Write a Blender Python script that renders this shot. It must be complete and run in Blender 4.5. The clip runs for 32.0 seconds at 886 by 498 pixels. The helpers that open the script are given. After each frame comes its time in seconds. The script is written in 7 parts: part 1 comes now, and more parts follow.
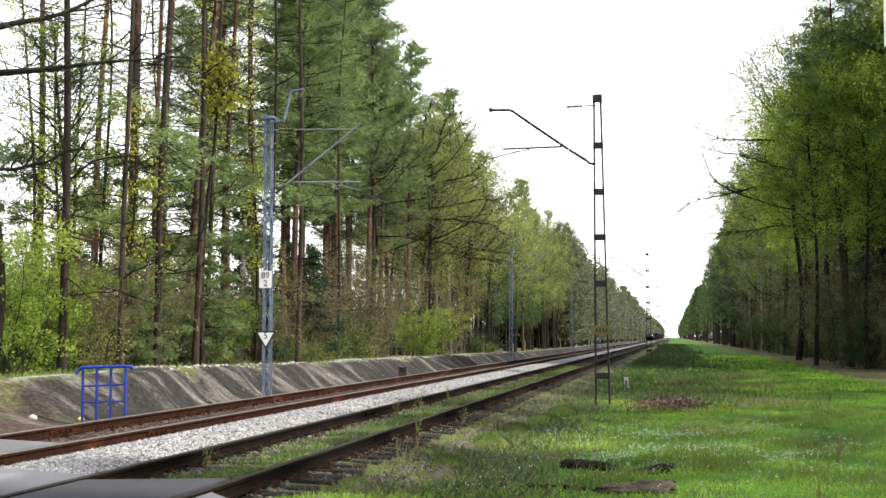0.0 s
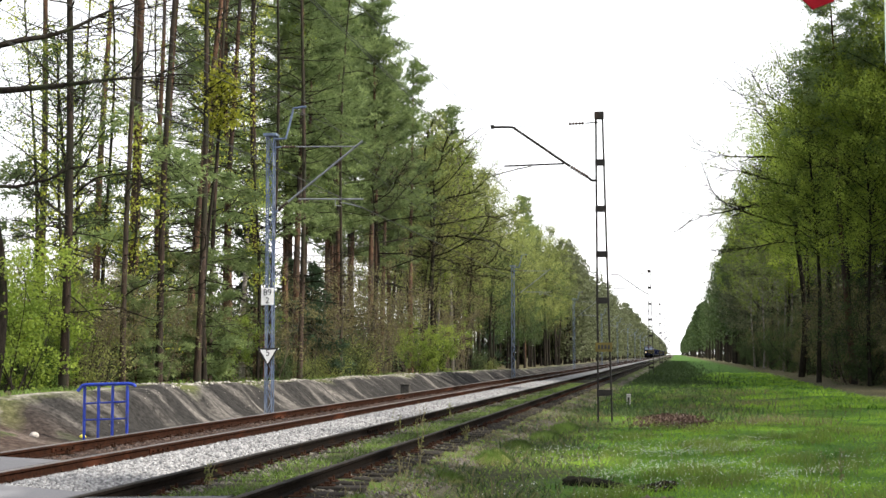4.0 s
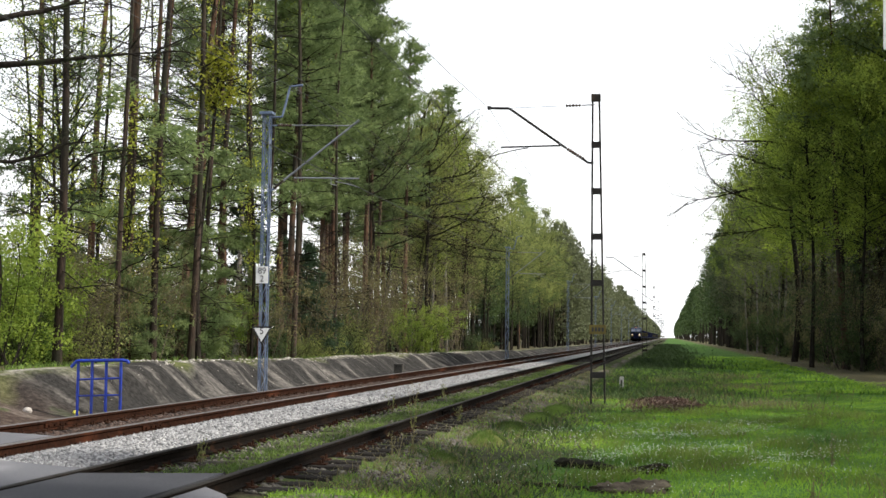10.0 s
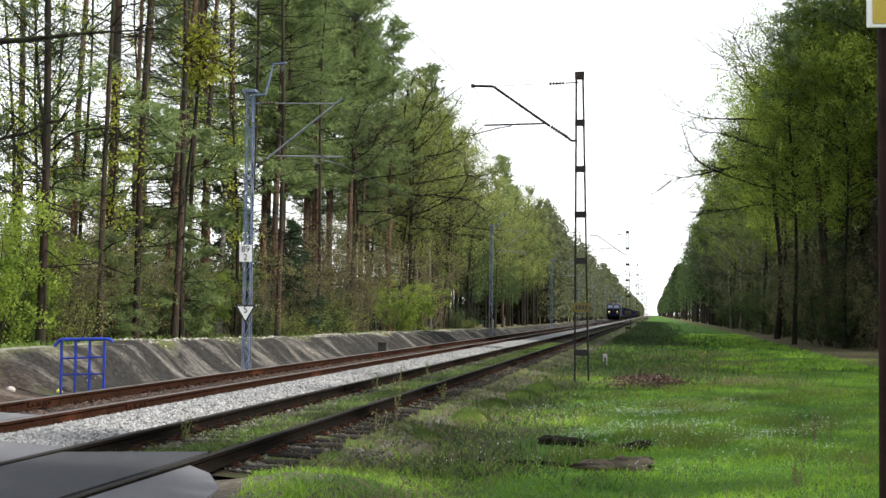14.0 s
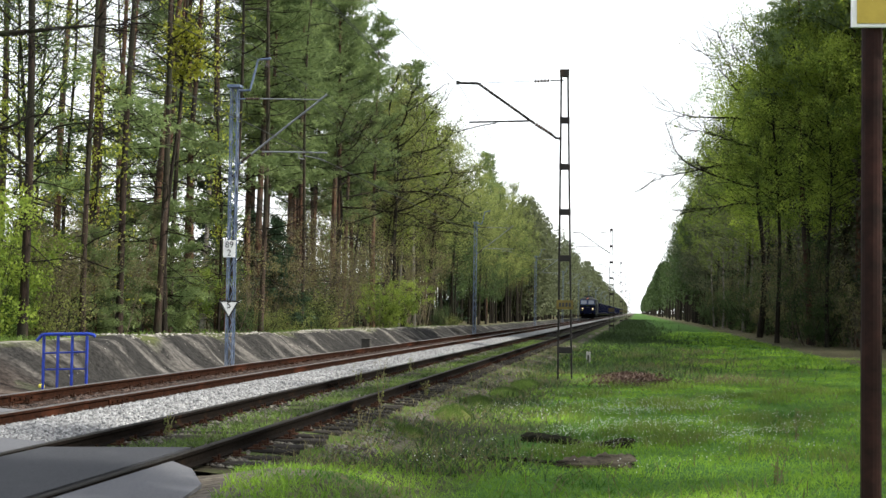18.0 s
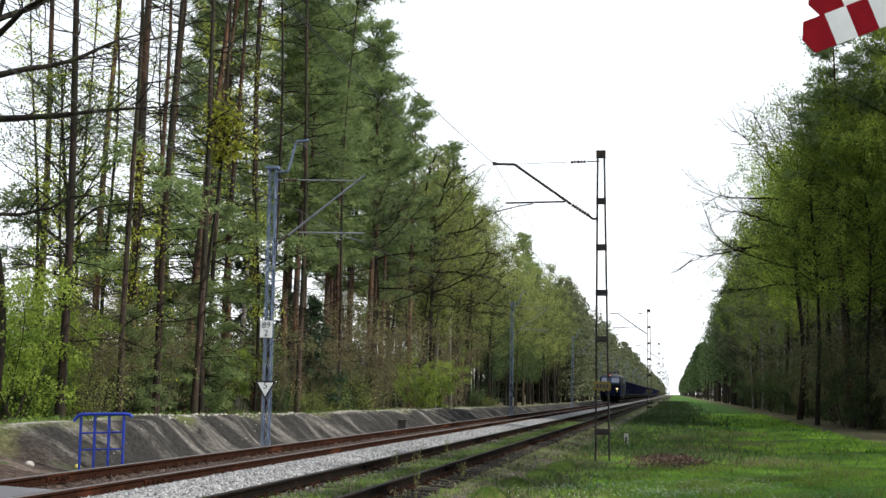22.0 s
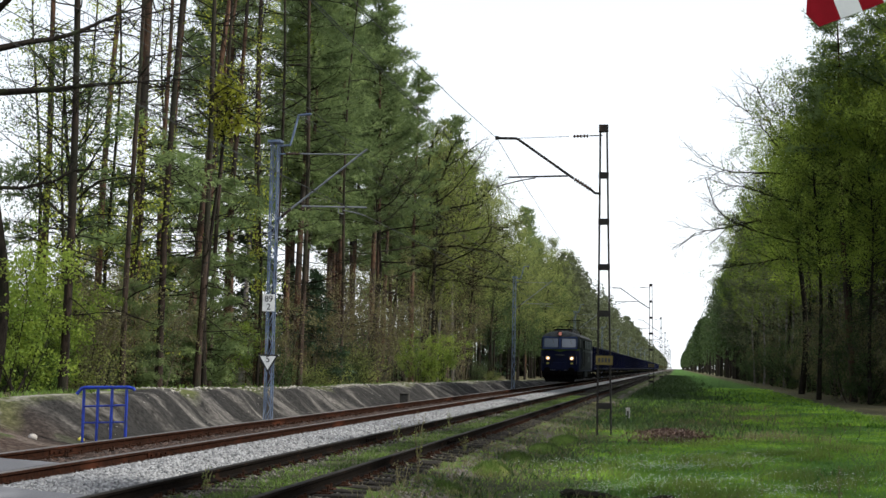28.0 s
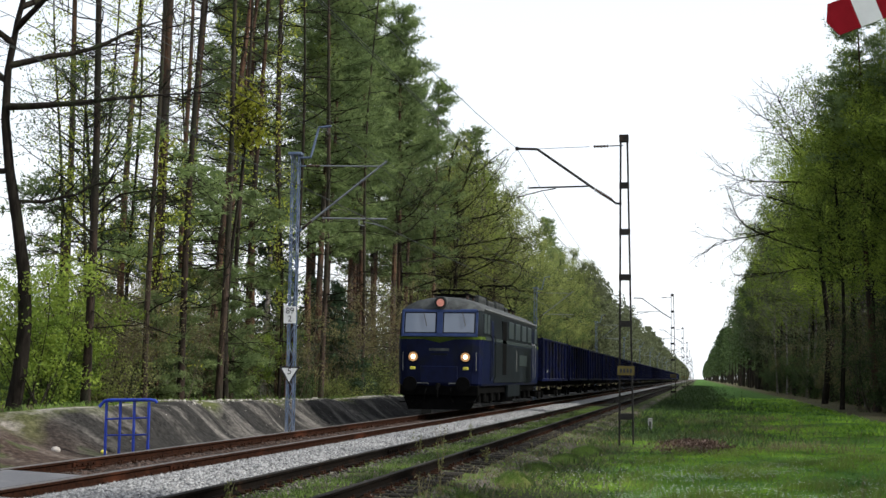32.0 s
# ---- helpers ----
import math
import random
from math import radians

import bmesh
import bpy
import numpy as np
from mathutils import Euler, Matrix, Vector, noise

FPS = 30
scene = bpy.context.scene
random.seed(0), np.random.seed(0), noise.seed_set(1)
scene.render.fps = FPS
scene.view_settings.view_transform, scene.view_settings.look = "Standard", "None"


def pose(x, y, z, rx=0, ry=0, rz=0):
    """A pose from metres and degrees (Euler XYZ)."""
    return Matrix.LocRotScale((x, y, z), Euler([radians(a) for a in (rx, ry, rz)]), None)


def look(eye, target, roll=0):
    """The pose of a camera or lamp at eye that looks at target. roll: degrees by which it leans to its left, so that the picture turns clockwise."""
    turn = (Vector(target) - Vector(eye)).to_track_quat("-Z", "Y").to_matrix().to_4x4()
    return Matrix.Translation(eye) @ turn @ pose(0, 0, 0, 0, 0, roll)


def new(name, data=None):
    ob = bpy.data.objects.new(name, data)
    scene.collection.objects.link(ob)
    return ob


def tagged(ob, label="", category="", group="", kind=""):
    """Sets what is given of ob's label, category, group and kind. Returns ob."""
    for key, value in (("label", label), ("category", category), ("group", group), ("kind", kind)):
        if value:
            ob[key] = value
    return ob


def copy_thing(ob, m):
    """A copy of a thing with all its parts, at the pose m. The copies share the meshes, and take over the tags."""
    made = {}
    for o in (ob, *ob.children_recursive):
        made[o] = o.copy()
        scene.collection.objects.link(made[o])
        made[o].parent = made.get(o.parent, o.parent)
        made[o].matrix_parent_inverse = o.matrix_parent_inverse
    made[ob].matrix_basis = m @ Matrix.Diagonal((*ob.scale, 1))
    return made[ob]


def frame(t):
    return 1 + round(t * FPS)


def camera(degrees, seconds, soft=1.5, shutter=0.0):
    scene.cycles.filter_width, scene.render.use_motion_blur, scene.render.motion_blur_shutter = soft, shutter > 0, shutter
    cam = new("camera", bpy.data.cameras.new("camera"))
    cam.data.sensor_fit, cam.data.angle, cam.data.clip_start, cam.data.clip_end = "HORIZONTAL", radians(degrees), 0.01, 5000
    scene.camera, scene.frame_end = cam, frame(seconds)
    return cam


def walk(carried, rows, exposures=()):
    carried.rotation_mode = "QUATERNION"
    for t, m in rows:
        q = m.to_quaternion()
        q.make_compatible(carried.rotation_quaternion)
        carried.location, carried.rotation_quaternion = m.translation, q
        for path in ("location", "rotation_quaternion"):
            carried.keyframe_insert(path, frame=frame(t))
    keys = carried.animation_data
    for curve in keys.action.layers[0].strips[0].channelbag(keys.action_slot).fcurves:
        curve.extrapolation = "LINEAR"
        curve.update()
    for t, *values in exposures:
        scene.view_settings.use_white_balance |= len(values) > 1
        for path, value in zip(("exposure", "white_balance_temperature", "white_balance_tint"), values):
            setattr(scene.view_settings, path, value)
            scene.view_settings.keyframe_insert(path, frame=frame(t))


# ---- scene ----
# ---- camera: hand-held on the verge beside a level crossing; rail heads lie at z = 0, the tracks run along y ----
cam = camera(34.18, 32.0, soft=1.5)
EYE = 1.33
# seconds, yaw, pitch, roll
PATH = [
    (0.0, 9.070, 3.500, 0.000),
    (0.5, 9.027, 3.360, 0.006),
    (1.0, 8.928, 3.605, -0.169),
    (1.5, 8.820, 3.605, 0.225),
    (2.0, 8.829, 3.695, 0.131),
    (2.5, 8.822, 3.789, 0.074),
    (3.0, 8.912, 3.932, 0.089),
    (3.5, 9.113, 4.090, -0.008),
    (5.5, 9.184, 4.240, 0.075),
    (6.0, 9.184, 4.237, 0.040),
    (6.5, 9.177, 4.786, -0.077),
    (7.0, 9.268, 4.377, 0.039),
    (7.5, 9.291, 3.778, 0.155),
    (8.0, 9.331, 4.809, 0.509),
    (8.5, 9.022, 3.573, -0.529),
    (9.0, 8.867, 3.090, -0.571),
    (9.5, 8.880, 3.130, -0.473),
    (10.0, 8.910, 3.403, -0.664),
    (10.5, 8.902, 3.693, -0.510),
    (11.0, 8.535, 3.779, -0.415),
    (11.5, 8.389, 3.130, -0.378),
    (12.0, 8.195, 2.517, -0.406),
    (12.5, 8.191, 2.645, -0.466),
    (13.0, 8.336, 2.929, -0.386),
    (13.5, 8.424, 2.822, -0.364),
    (14.0, 8.272, 2.540, -0.542),
    (14.5, 8.242, 2.553, -0.584),
    (16.5, 8.333, 2.448, -0.741),
    (17.0, 8.218, 1.985, -0.934),
    (17.5, 7.758, 1.796, -1.152),
    (18.0, 7.624, 2.419, -0.857),
    (18.5, 7.750, 2.741, -0.915),
    (19.0, 8.154, 2.922, -1.281),
    (19.5, 8.033, 3.238, -0.984),
    (20.0, 8.256, 3.980, -0.978),
    (20.5, 8.477, 4.410, -0.912),
    (21.0, 9.016, 4.983, -0.851),
    (21.5, 8.948, 5.496, -1.295),
    (22.0, 9.071, 5.597, -1.003),
    (22.5, 9.090, 5.873, -1.041),
    (23.0, 9.332, 5.897, -0.981),
    (23.5, 8.920, 6.140, -0.956),
    (24.0, 8.845, 6.485, -0.880),
    (24.5, 8.936, 6.664, -0.895),
    (25.0, 8.809, 6.424, -1.137),
    (25.5, 8.937, 5.773, -1.276),
    (27.5, 9.048, 4.622, -1.148),
    (28.0, 9.156, 4.567, -1.103),
    (28.5, 9.366, 4.634, -0.882),
    (29.0, 9.508, 4.691, -0.830),
    (29.5, 9.423, 4.629, -0.631),
    (30.0, 9.554, 4.890, -0.797),
    (30.5, 9.825, 5.132, -0.802),
    (31.0, 9.969, 4.868, -0.867),
    (31.5, 10.062, 4.856, -0.809),
    (32.0, 10.004, 4.995, -0.850),
]
EXPOSURE = [(0.0, 0.85, 6500, 10), (6.0, 0.62, 6500, 10), (8.0, 0.45, 6500, 10), (9.0, 0.28, 6450, 9), (10.0, 0.36, 6450, 9), (13.0, 0.52, 6400, 8), (19.0, 0.52, 6300, 7), (22.0, 0.24, 6200, 8), (24.0, 0.0, 6150, 8), (28.0, 0.02, 6150, 8), (32.0, 0.02, 6150, 8)]
walk(cam, [(t, pose(0, 0, EYE, 90 + pitch, roll, yaw)) for t, yaw, pitch, roll in PATH], exposures=EXPOSURE)

# ---- world and sun: bright hazy spring sky, veiled sun from the right over the woods ----
SUN_DIR = Vector((0.70, -0.08, 0.60)).normalized()
world = bpy.data.worlds.new("sky")
scene.world = world
world.use_nodes = True
wn = world.node_tree.nodes
wl = world.node_tree.links
sky = wn.new("ShaderNodeTexSky")
sky.sky_type = "NISHITA"
sky.sun_disc = False
sky.sun_elevation = math.asin(SUN_DIR.z)
sky.sun_rotation = math.atan2(SUN_DIR.x, SUN_DIR.y)
sky.dust_density = 4.0
sky.air_density = 1.2
haze = wn.new("ShaderNodeMixRGB")
# the haze thins from the horizon to the zenith
way = wn.new("ShaderNodeTexCoord")
up = wn.new("ShaderNodeSeparateXYZ")
thin = wn.new("ShaderNodeMapRange")
thin.inputs["From Min"].default_value, thin.inputs["From Max"].default_value = 0.05, 0.75
thin.inputs["To Min"].default_value, thin.inputs["To Max"].default_value = 0.72, 0.28
wl.new(way.outputs["Generated"], up.inputs[0])
wl.new(up.outputs["Z"], thin.inputs[0])
wl.new(thin.outputs[0], haze.inputs[0])
haze.inputs[2].default_value = (16.7, 16.7, 16.9, 1)
wl.new(sky.outputs[0], haze.inputs[1])
wl.new(haze.outputs[0], wn["Background"].inputs[0])
wn["Background"].inputs[1].default_value = 0.095
sun_data = bpy.data.lights.new("sun", "SUN")
sun_data.energy = 5.0
sun_data.angle = radians(1.2)
sun_data.color = (1.0, 0.94, 0.84)
sun = new("sun", sun_data)
sun.matrix_world = look(SUN_DIR * 60, (0, 0, 0))


# ---- materials ----
def surface(name, dark, light, scale=4.0, rough=0.8, bump=0.3, metal=0.0, wear=None, wear_scale=0.7, wear_at=0.55, stretch=(1, 1, 1), random_amount=0.0, depth=0.02):
    m = bpy.data.materials.new(name)
    m.use_nodes = True
    n, l = m.node_tree.nodes, m.node_tree.links
    b = n["Principled BSDF"]
    co = n.new("ShaderNodeTexCoord")
    mp = n.new("ShaderNodeMapping")
    mp.inputs["Scale"].default_value = stretch
    l.new(co.outputs["Object"], mp.inputs[0])
    tx = n.new("ShaderNodeTexNoise")
    tx.inputs["Scale"].default_value = scale
    tx.inputs["Detail"].default_value = 8
    tx.inputs["Roughness"].default_value = 0.65
    l.new(mp.outputs[0], tx.inputs[0])
    cr = n.new("ShaderNodeValToRGB")
    cr.color_ramp.elements[0].position, cr.color_ramp.elements[1].position = 0.32, 0.68
    cr.color_ramp.elements[0].color, cr.color_ramp.elements[1].color = (*dark, 1), (*light, 1)
    l.new(tx.outputs[0], cr.inputs[0])
    out = cr.outputs[0]
    if wear:
        t2 = n.new("ShaderNodeTexNoise")
        t2.inputs["Scale"].default_value = wear_scale
        t2.inputs["Detail"].default_value = 5
        l.new(mp.outputs[0], t2.inputs[0])
        r2 = n.new("ShaderNodeValToRGB")
        r2.color_ramp.elements[0].position, r2.color_ramp.elements[1].position = wear_at - 0.06, wear_at + 0.08
        l.new(t2.outputs[0], r2.inputs[0])
        mx = n.new("ShaderNodeMixRGB")
        mx.inputs[2].default_value = (*wear, 1)
        l.new(r2.outputs[0], mx.inputs[0])
        l.new(out, mx.inputs[1])
        out = mx.outputs[0]
    if random_amount:
        oi = n.new("ShaderNodeObjectInfo")
        mr = n.new("ShaderNodeMapRange")
        mr.inputs["To Min"].default_value, mr.inputs["To Max"].default_value = 1 - random_amount, 1 + random_amount
        l.new(oi.outputs["Random"], mr.inputs[0])
        hv = n.new("ShaderNodeHueSaturation")
        l.new(mr.outputs[0], hv.inputs["Value"])
        l.new(out, hv.inputs["Color"])
        out = hv.outputs[0]
    l.new(out, b.inputs["Base Color"])
    b.inputs["Roughness"].default_value = rough
    b.inputs["Metallic"].default_value = metal
    b.inputs["Specular IOR Level"].default_value = 0.2 if rough > 0.58 else 0.4
    if bump:
        bp = n.new("ShaderNodeBump")
        bp.inputs["Strength"].default_value = bump
        bp.inputs["Distance"].default_value = depth
        l.new(tx.outputs[0], bp.inputs["Height"])
        l.new(bp.outputs[0], b.inputs["Normal"])
    return m


def foliage(name, dark, light, through_share=0.4, rough=0.6, patch=1.6):
    """Leaves: colour varies from leaf to leaf and from plant to plant; light shines through them."""
    m = bpy.data.materials.new(name)
    m.use_nodes = True
    n, l = m.node_tree.nodes, m.node_tree.links
    b = n["Principled BSDF"]
    ge = n.new("ShaderNodeNewGeometry")
    oi = n.new("ShaderNodeObjectInfo")
    cr = n.new("ShaderNodeValToRGB")
    cr.color_ramp.elements[0].color, cr.color_ramp.elements[1].color = (*dark, 1), (*light, 1)
    co = n.new("ShaderNodeTexCoord")
    tx = n.new("ShaderNodeTexNoise")
    tx.inputs["Scale"].default_value = 0.6
    l.new(co.outputs["Object"], tx.inputs[0])
    ad = n.new("ShaderNodeMath")
    ad.operation = "MULTIPLY_ADD"
    ad.inputs[1].default_value = 0.28
    l.new(ge.outputs["Random Per Island"], ad.inputs[0])
    mu = n.new("ShaderNodeMath")
    mu.operation = "MULTIPLY_ADD"
    mu.inputs[1].default_value, mu.inputs[2].default_value = patch, 0.36 - 0.5 * patch
    l.new(tx.outputs[0], mu.inputs[0])
    l.new(mu.outputs[0], ad.inputs[2])
    l.new(ad.outputs[0], cr.inputs[0])
    mr = n.new("ShaderNodeMapRange")
    mr.inputs["To Min"].default_value, mr.inputs["To Max"].default_value = 0.72, 1.22
    l.new(oi.outputs["Random"], mr.inputs[0])
    hv = n.new("ShaderNodeHueSaturation")
    l.new(mr.outputs[0], hv.inputs["Value"])
    l.new(cr.outputs[0], hv.inputs["Color"])
    l.new(hv.outputs[0], b.inputs["Base Color"])
    b.inputs["Roughness"].default_value = rough
    b.inputs["Specular IOR Level"].default_value = 0.25
    tr = n.new("ShaderNodeBsdfTranslucent")
    l.new(hv.outputs[0], tr.inputs[0])
    mix = n.new("ShaderNodeMixShader")
    mix.inputs[0].default_value = through_share
    l.new(b.outputs[0], mix.inputs[1])
    l.new(tr.outputs[0], mix.inputs[2])
    l.new(mix.outputs[0], n["Material Output"].inputs[0])
    return m


def glow(name, colour, strength):
    m = bpy.data.materials.new(name)
    m.use_nodes = True
    b = m.node_tree.nodes["Principled BSDF"]
    b.inputs["Base Color"].default_value = (*colour, 1)
    b.inputs["Emission Color"].default_value = (*colour, 1)
    b.inputs["Emission Strength"].default_value = strength
    return m


def ground_material():
    m = bpy.data.materials.new("ground_soil_and_grass")
    m.use_nodes = True
    n, l = m.node_tree.nodes, m.node_tree.links
    b = n["Principled BSDF"]
    co = n.new("ShaderNodeTexCoord")
    sp = n.new("ShaderNodeSeparateXYZ")
    l.new(co.outputs["Object"], sp.inputs[0])

    def noise_at(scale, stretch=(1, 1, 1), detail=8):
        mp = n.new("ShaderNodeMapping")
        mp.inputs["Scale"].default_value = stretch
        l.new(co.outputs["Object"], mp.inputs[0])
        t = n.new("ShaderNodeTexNoise")
        t.inputs["Scale"].default_value, t.inputs["Detail"].default_value = scale, detail
        l.new(mp.outputs[0], t.inputs[0])
        return t.outputs[0]

    def ramp(src, stops):
        r = n.new("ShaderNodeValToRGB")
        e = r.color_ramp.elements
        while len(e) < len(stops):
            e.new(0.5)
        for k, (p, c) in enumerate(stops):
            e[k].position, e[k].color = p, (*c, 1)
        l.new(src, r.inputs[0])
        return r.outputs[0]

    def mixed(fac, a, c):
        x = n.new("ShaderNodeMixRGB")
        l.new(fac, x.inputs[0]), l.new(a, x.inputs[1]), l.new(c, x.inputs[2])
        return x.outputs[0]

    wob = n.new("ShaderNodeMath")
    wob.operation = "MULTIPLY_ADD"
    wob.inputs[1].default_value = 2.4
    l.new(noise_at(0.5), wob.inputs[0])
    l.new(sp.outputs[0], wob.inputs[2])

    def step(lo, hi):
        s = n.new("ShaderNodeMapRange")
        s.inputs[1].default_value, s.inputs[2].default_value = lo + 1.2, hi + 1.2
        l.new(wob.outputs[0], s.inputs[0])
        return s.outputs[0]

    fine = noise_at(9)
    mid = noise_at(1.1)
    grass = mixed(mid, ramp(fine, [(0.3, (0.02, 0.065, 0.010)), (0.7, (0.065, 0.155, 0.02))]), ramp(fine, [(0.3, (0.04, 0.095, 0.014)), (0.7, (0.11, 0.21, 0.03))]))
    litter = mixed(mid, ramp(fine, [(0.3, (0.05, 0.037, 0.024)), (0.7, (0.13, 0.10, 0.065))]), ramp(fine, [(0.3, (0.05, 0.055, 0.02)), (0.7, (0.12, 0.12, 0.05))]))
    rill = noise_at(1.1, (0.35, 1.0, 0.35), 4)
    bank = mixed(ramp(rill, [(0.50, (0, 0, 0)), (0.66, (1, 1, 1))]), ramp(fine, [(0.3, (0.010, 0.0095, 0.009)), (0.7, (0.036, 0.034, 0.032))]), ramp(fine, [(0.3, (0.06, 0.055, 0.05)), (0.7, (0.20, 0.185, 0.17))]))
    crest = mixed(ramp(mid, [(0.50, (0, 0, 0)), (0.62, (1, 1, 1))]), ramp(fine, [(0.3, (0.05, 0.06, 0.02)), (0.7, (0.11, 0.12, 0.045))]), ramp(fine, [(0.3, (0.14, 0.13, 0.11)), (0.7, (0.40, 0.38, 0.34))]))
    out = mixed(step(-15.6, -14.6), litter, crest)
    out = mixed(step(-13.6, -13.1), out, bank)
    near = n.new("ShaderNodeMapRange")
    near.inputs[1].default_value, near.inputs[2].default_value = 27.0, 29.5
    l.new(sp.outputs[1], near.inputs[0])
    dirt = ramp(fine, [(0.3, (0.022, 0.015, 0.012)), (0.55, (0.055, 0.038, 0.030)), (0.78, (0.12, 0.098, 0.08))])
    dirt = mixed(ramp(mid, [(0.50, (0, 0, 0)), (0.66, (1, 1, 1))]), dirt, ramp(fine, [(0.3, (0.055, 0.041, 0.033)), (0.7, (0.17, 0.14, 0.12))]))
    dirt = mixed(ramp(noise_at(0.8, (1, 1, 1), 3), [(0.60, (0, 0, 0)), (0.70, (1, 1, 1))]), dirt, ramp(fine, [(0.3, (0.025, 0.036, 0.012)), (0.7, (0.07, 0.09, 0.028))]))
    west = mixed(near.outputs[0], dirt, out)
    gravel = ramp(fine, [(0.3, (0.05, 0.042, 0.034)), (0.7, (0.15, 0.13, 0.105))])
    out = mixed(step(-10.6, -10.2), west, gravel)
    olive = mixed(mid, ramp(fine, [(0.3, (0.014, 0.012, 0.008)), (0.7, (0.05, 0.042, 0.027))]), ramp(fine, [(0.3, (0.03, 0.04, 0.012)), (0.7, (0.085, 0.11, 0.03))]))
    out = mixed(step(-3.0, -2.6), out, olive)
    out = mixed(step(-2.0, -1.2), out, grass)
    out = mixed(step(6.6, 7.8), out, litter)
    l.new(out, b.inputs["Base Color"])
    b.inputs["Roughness"].default_value = 0.95
    b.inputs["Specular IOR Level"].default_value = 0.15
    bp = n.new("ShaderNodeBump")
    bp.inputs["Strength"].default_value, bp.inputs["Distance"].default_value = 0.9, 0.08
    l.new(fine, bp.inputs["Height"])
    l.new(bp.outputs[0], b.inputs["Normal"])
    return m


M_GROUND = ground_material()
M_RAIL_SIDE = surface("rusty_rail", (0.007, 0.004, 0.003), (0.034, 0.014, 0.008), 14, 0.9, 0.3, 0.0, (0.085, 0.03, 0.016), 0.35, 0.64)
M_RAIL_TOP = surface("rolled_rail_head", (0.08, 0.072, 0.068), (0.17, 0.155, 0.15), 20, 0.48, 0.05, 0.6)
M_RAIL_DULL = surface("dull_rail_head", (0.008, 0.007, 0.006), (0.024, 0.021, 0.018), 20, 0.65, 0.05, 0.2)
# The near track's shade is put into this near-black; rust flecks break it.
M_RAIL_OLD = surface("dark_rail", (0.003, 0.0026, 0.0022), (0.010, 0.0075, 0.006), 14, 0.85, 0.3, 0.0, (0.034, 0.018, 0.011), 2.0, 0.66)
M_PLATE = surface("rusty_baseplate", (0.014, 0.008, 0.006), (0.055, 0.028, 0.018), 18, 0.9, 0.4, random_amount=0.25)
M_SLEEPER = surface("weathered_sleeper_wood", (0.009, 0.008, 0.007), (0.05, 0.045, 0.04), 3.0, 0.9, 0.5, stretch=(1.0, 9.0, 9.0), random_amount=0.3)
M_BALLAST = surface("fresh_grey_ballast", (0.085, 0.085, 0.09), (0.30, 0.30, 0.30), 22, 0.9, 0.6, wear=(0.13, 0.12, 0.11), wear_scale=1.2, wear_at=0.62)
M_OLD_BED = surface("old_mossy_ballast", (0.018, 0.015, 0.011), (0.065, 0.058, 0.042), 16, 0.95, 0.8, wear=(0.07, 0.10, 0.025), wear_scale=0.9, wear_at=0.5)
M_RUST_BED = surface("rust_stained_ballast", (0.014, 0.009, 0.007), (0.055, 0.034, 0.026), 18, 0.95, 0.8, wear=(0.05, 0.038, 0.032), wear_scale=1.4, wear_at=0.6)
M_ASPHALT = surface("grey_asphalt", (0.075, 0.076, 0.084), (0.13, 0.13, 0.142), 60, 0.72, 0.25, wear=(0.165, 0.165, 0.175), wear_scale=0.8, wear_at=0.56, depth=0.006)
M_ASPHALT_DARK = surface("darker_asphalt", (0.022, 0.023, 0.028), (0.05, 0.051, 0.058), 50, 0.8, 0.25, wear=(0.06, 0.06, 0.066), wear_scale=0.8, wear_at=0.6, depth=0.006)
M_GALV = surface("galvanised_blue_grey_steel", (0.085, 0.12, 0.20), (0.17, 0.215, 0.31), 6, 0.5, 0.1, 0.3, (0.28, 0.32, 0.40), 1.8, 0.6)
M_ARM = surface("bright_galvanised_tube", (0.15, 0.165, 0.19), (0.27, 0.285, 0.31), 6, 0.45, 0.05, 0.3)
M_MAST = surface("dark_brown_painted_steel", (0.008, 0.0075, 0.007), (0.024, 0.021, 0.019), 8, 0.6, 0.15, 0.0, (0.05, 0.032, 0.022), 2.5, 0.66)
M_CERAMIC = surface("dark_glazed_insulator", (0.035, 0.022, 0.018), (0.07, 0.045, 0.035), 6, 0.25, 0.0)
M_WIRE = surface("oxidised_copper_wire", (0.02, 0.022, 0.02), (0.045, 0.05, 0.045), 10, 0.6, 0.0, 0.4)
M_BLUE = surface("blue_gloss_paint", (0.008, 0.022, 0.23), (0.014, 0.045, 0.34), 5, 0.45, 0.08, wear=(0.02, 0.03, 0.10), wear_scale=3.0, wear_at=0.64)
M_WHITE = surface("white_sign_enamel", (0.70, 0.70, 0.69), (0.82, 0.82, 0.81), 7, 0.45, 0.05)
M_BLACK = surface("black_sign_paint", (0.012, 0.012, 0.012), (0.03, 0.03, 0.03), 7, 0.5, 0.05)
M_RED = surface("red_reflective_film", (0.19, 0.002, 0.006), (0.27, 0.004, 0.012), 4, 0.5, 0.03)
M_YELLOW_OLD = surface("faded_yellow_paint", (0.09, 0.07, 0.02), (0.16, 0.125, 0.03), 5, 0.6, 0.05)
M_YELLOW = surface("yellow_sign_paint", (0.30, 0.22, 0.02), (0.44, 0.33, 0.04), 5, 0.5, 0.05)
M_POST = surface("rusty_brown_steel_post", (0.010, 0.006, 0.005), (0.034, 0.015, 0.012), 7, 0.65, 0.2, 0.2, (0.06, 0.022, 0.018), 1.1, 0.6)
M_CONCRETE = surface("weathered_concrete", (0.26, 0.25, 0.23), (0.46, 0.45, 0.42), 12, 0.9, 0.3, wear=(0.16, 0.16, 0.13), wear_scale=3.0, wear_at=0.58)
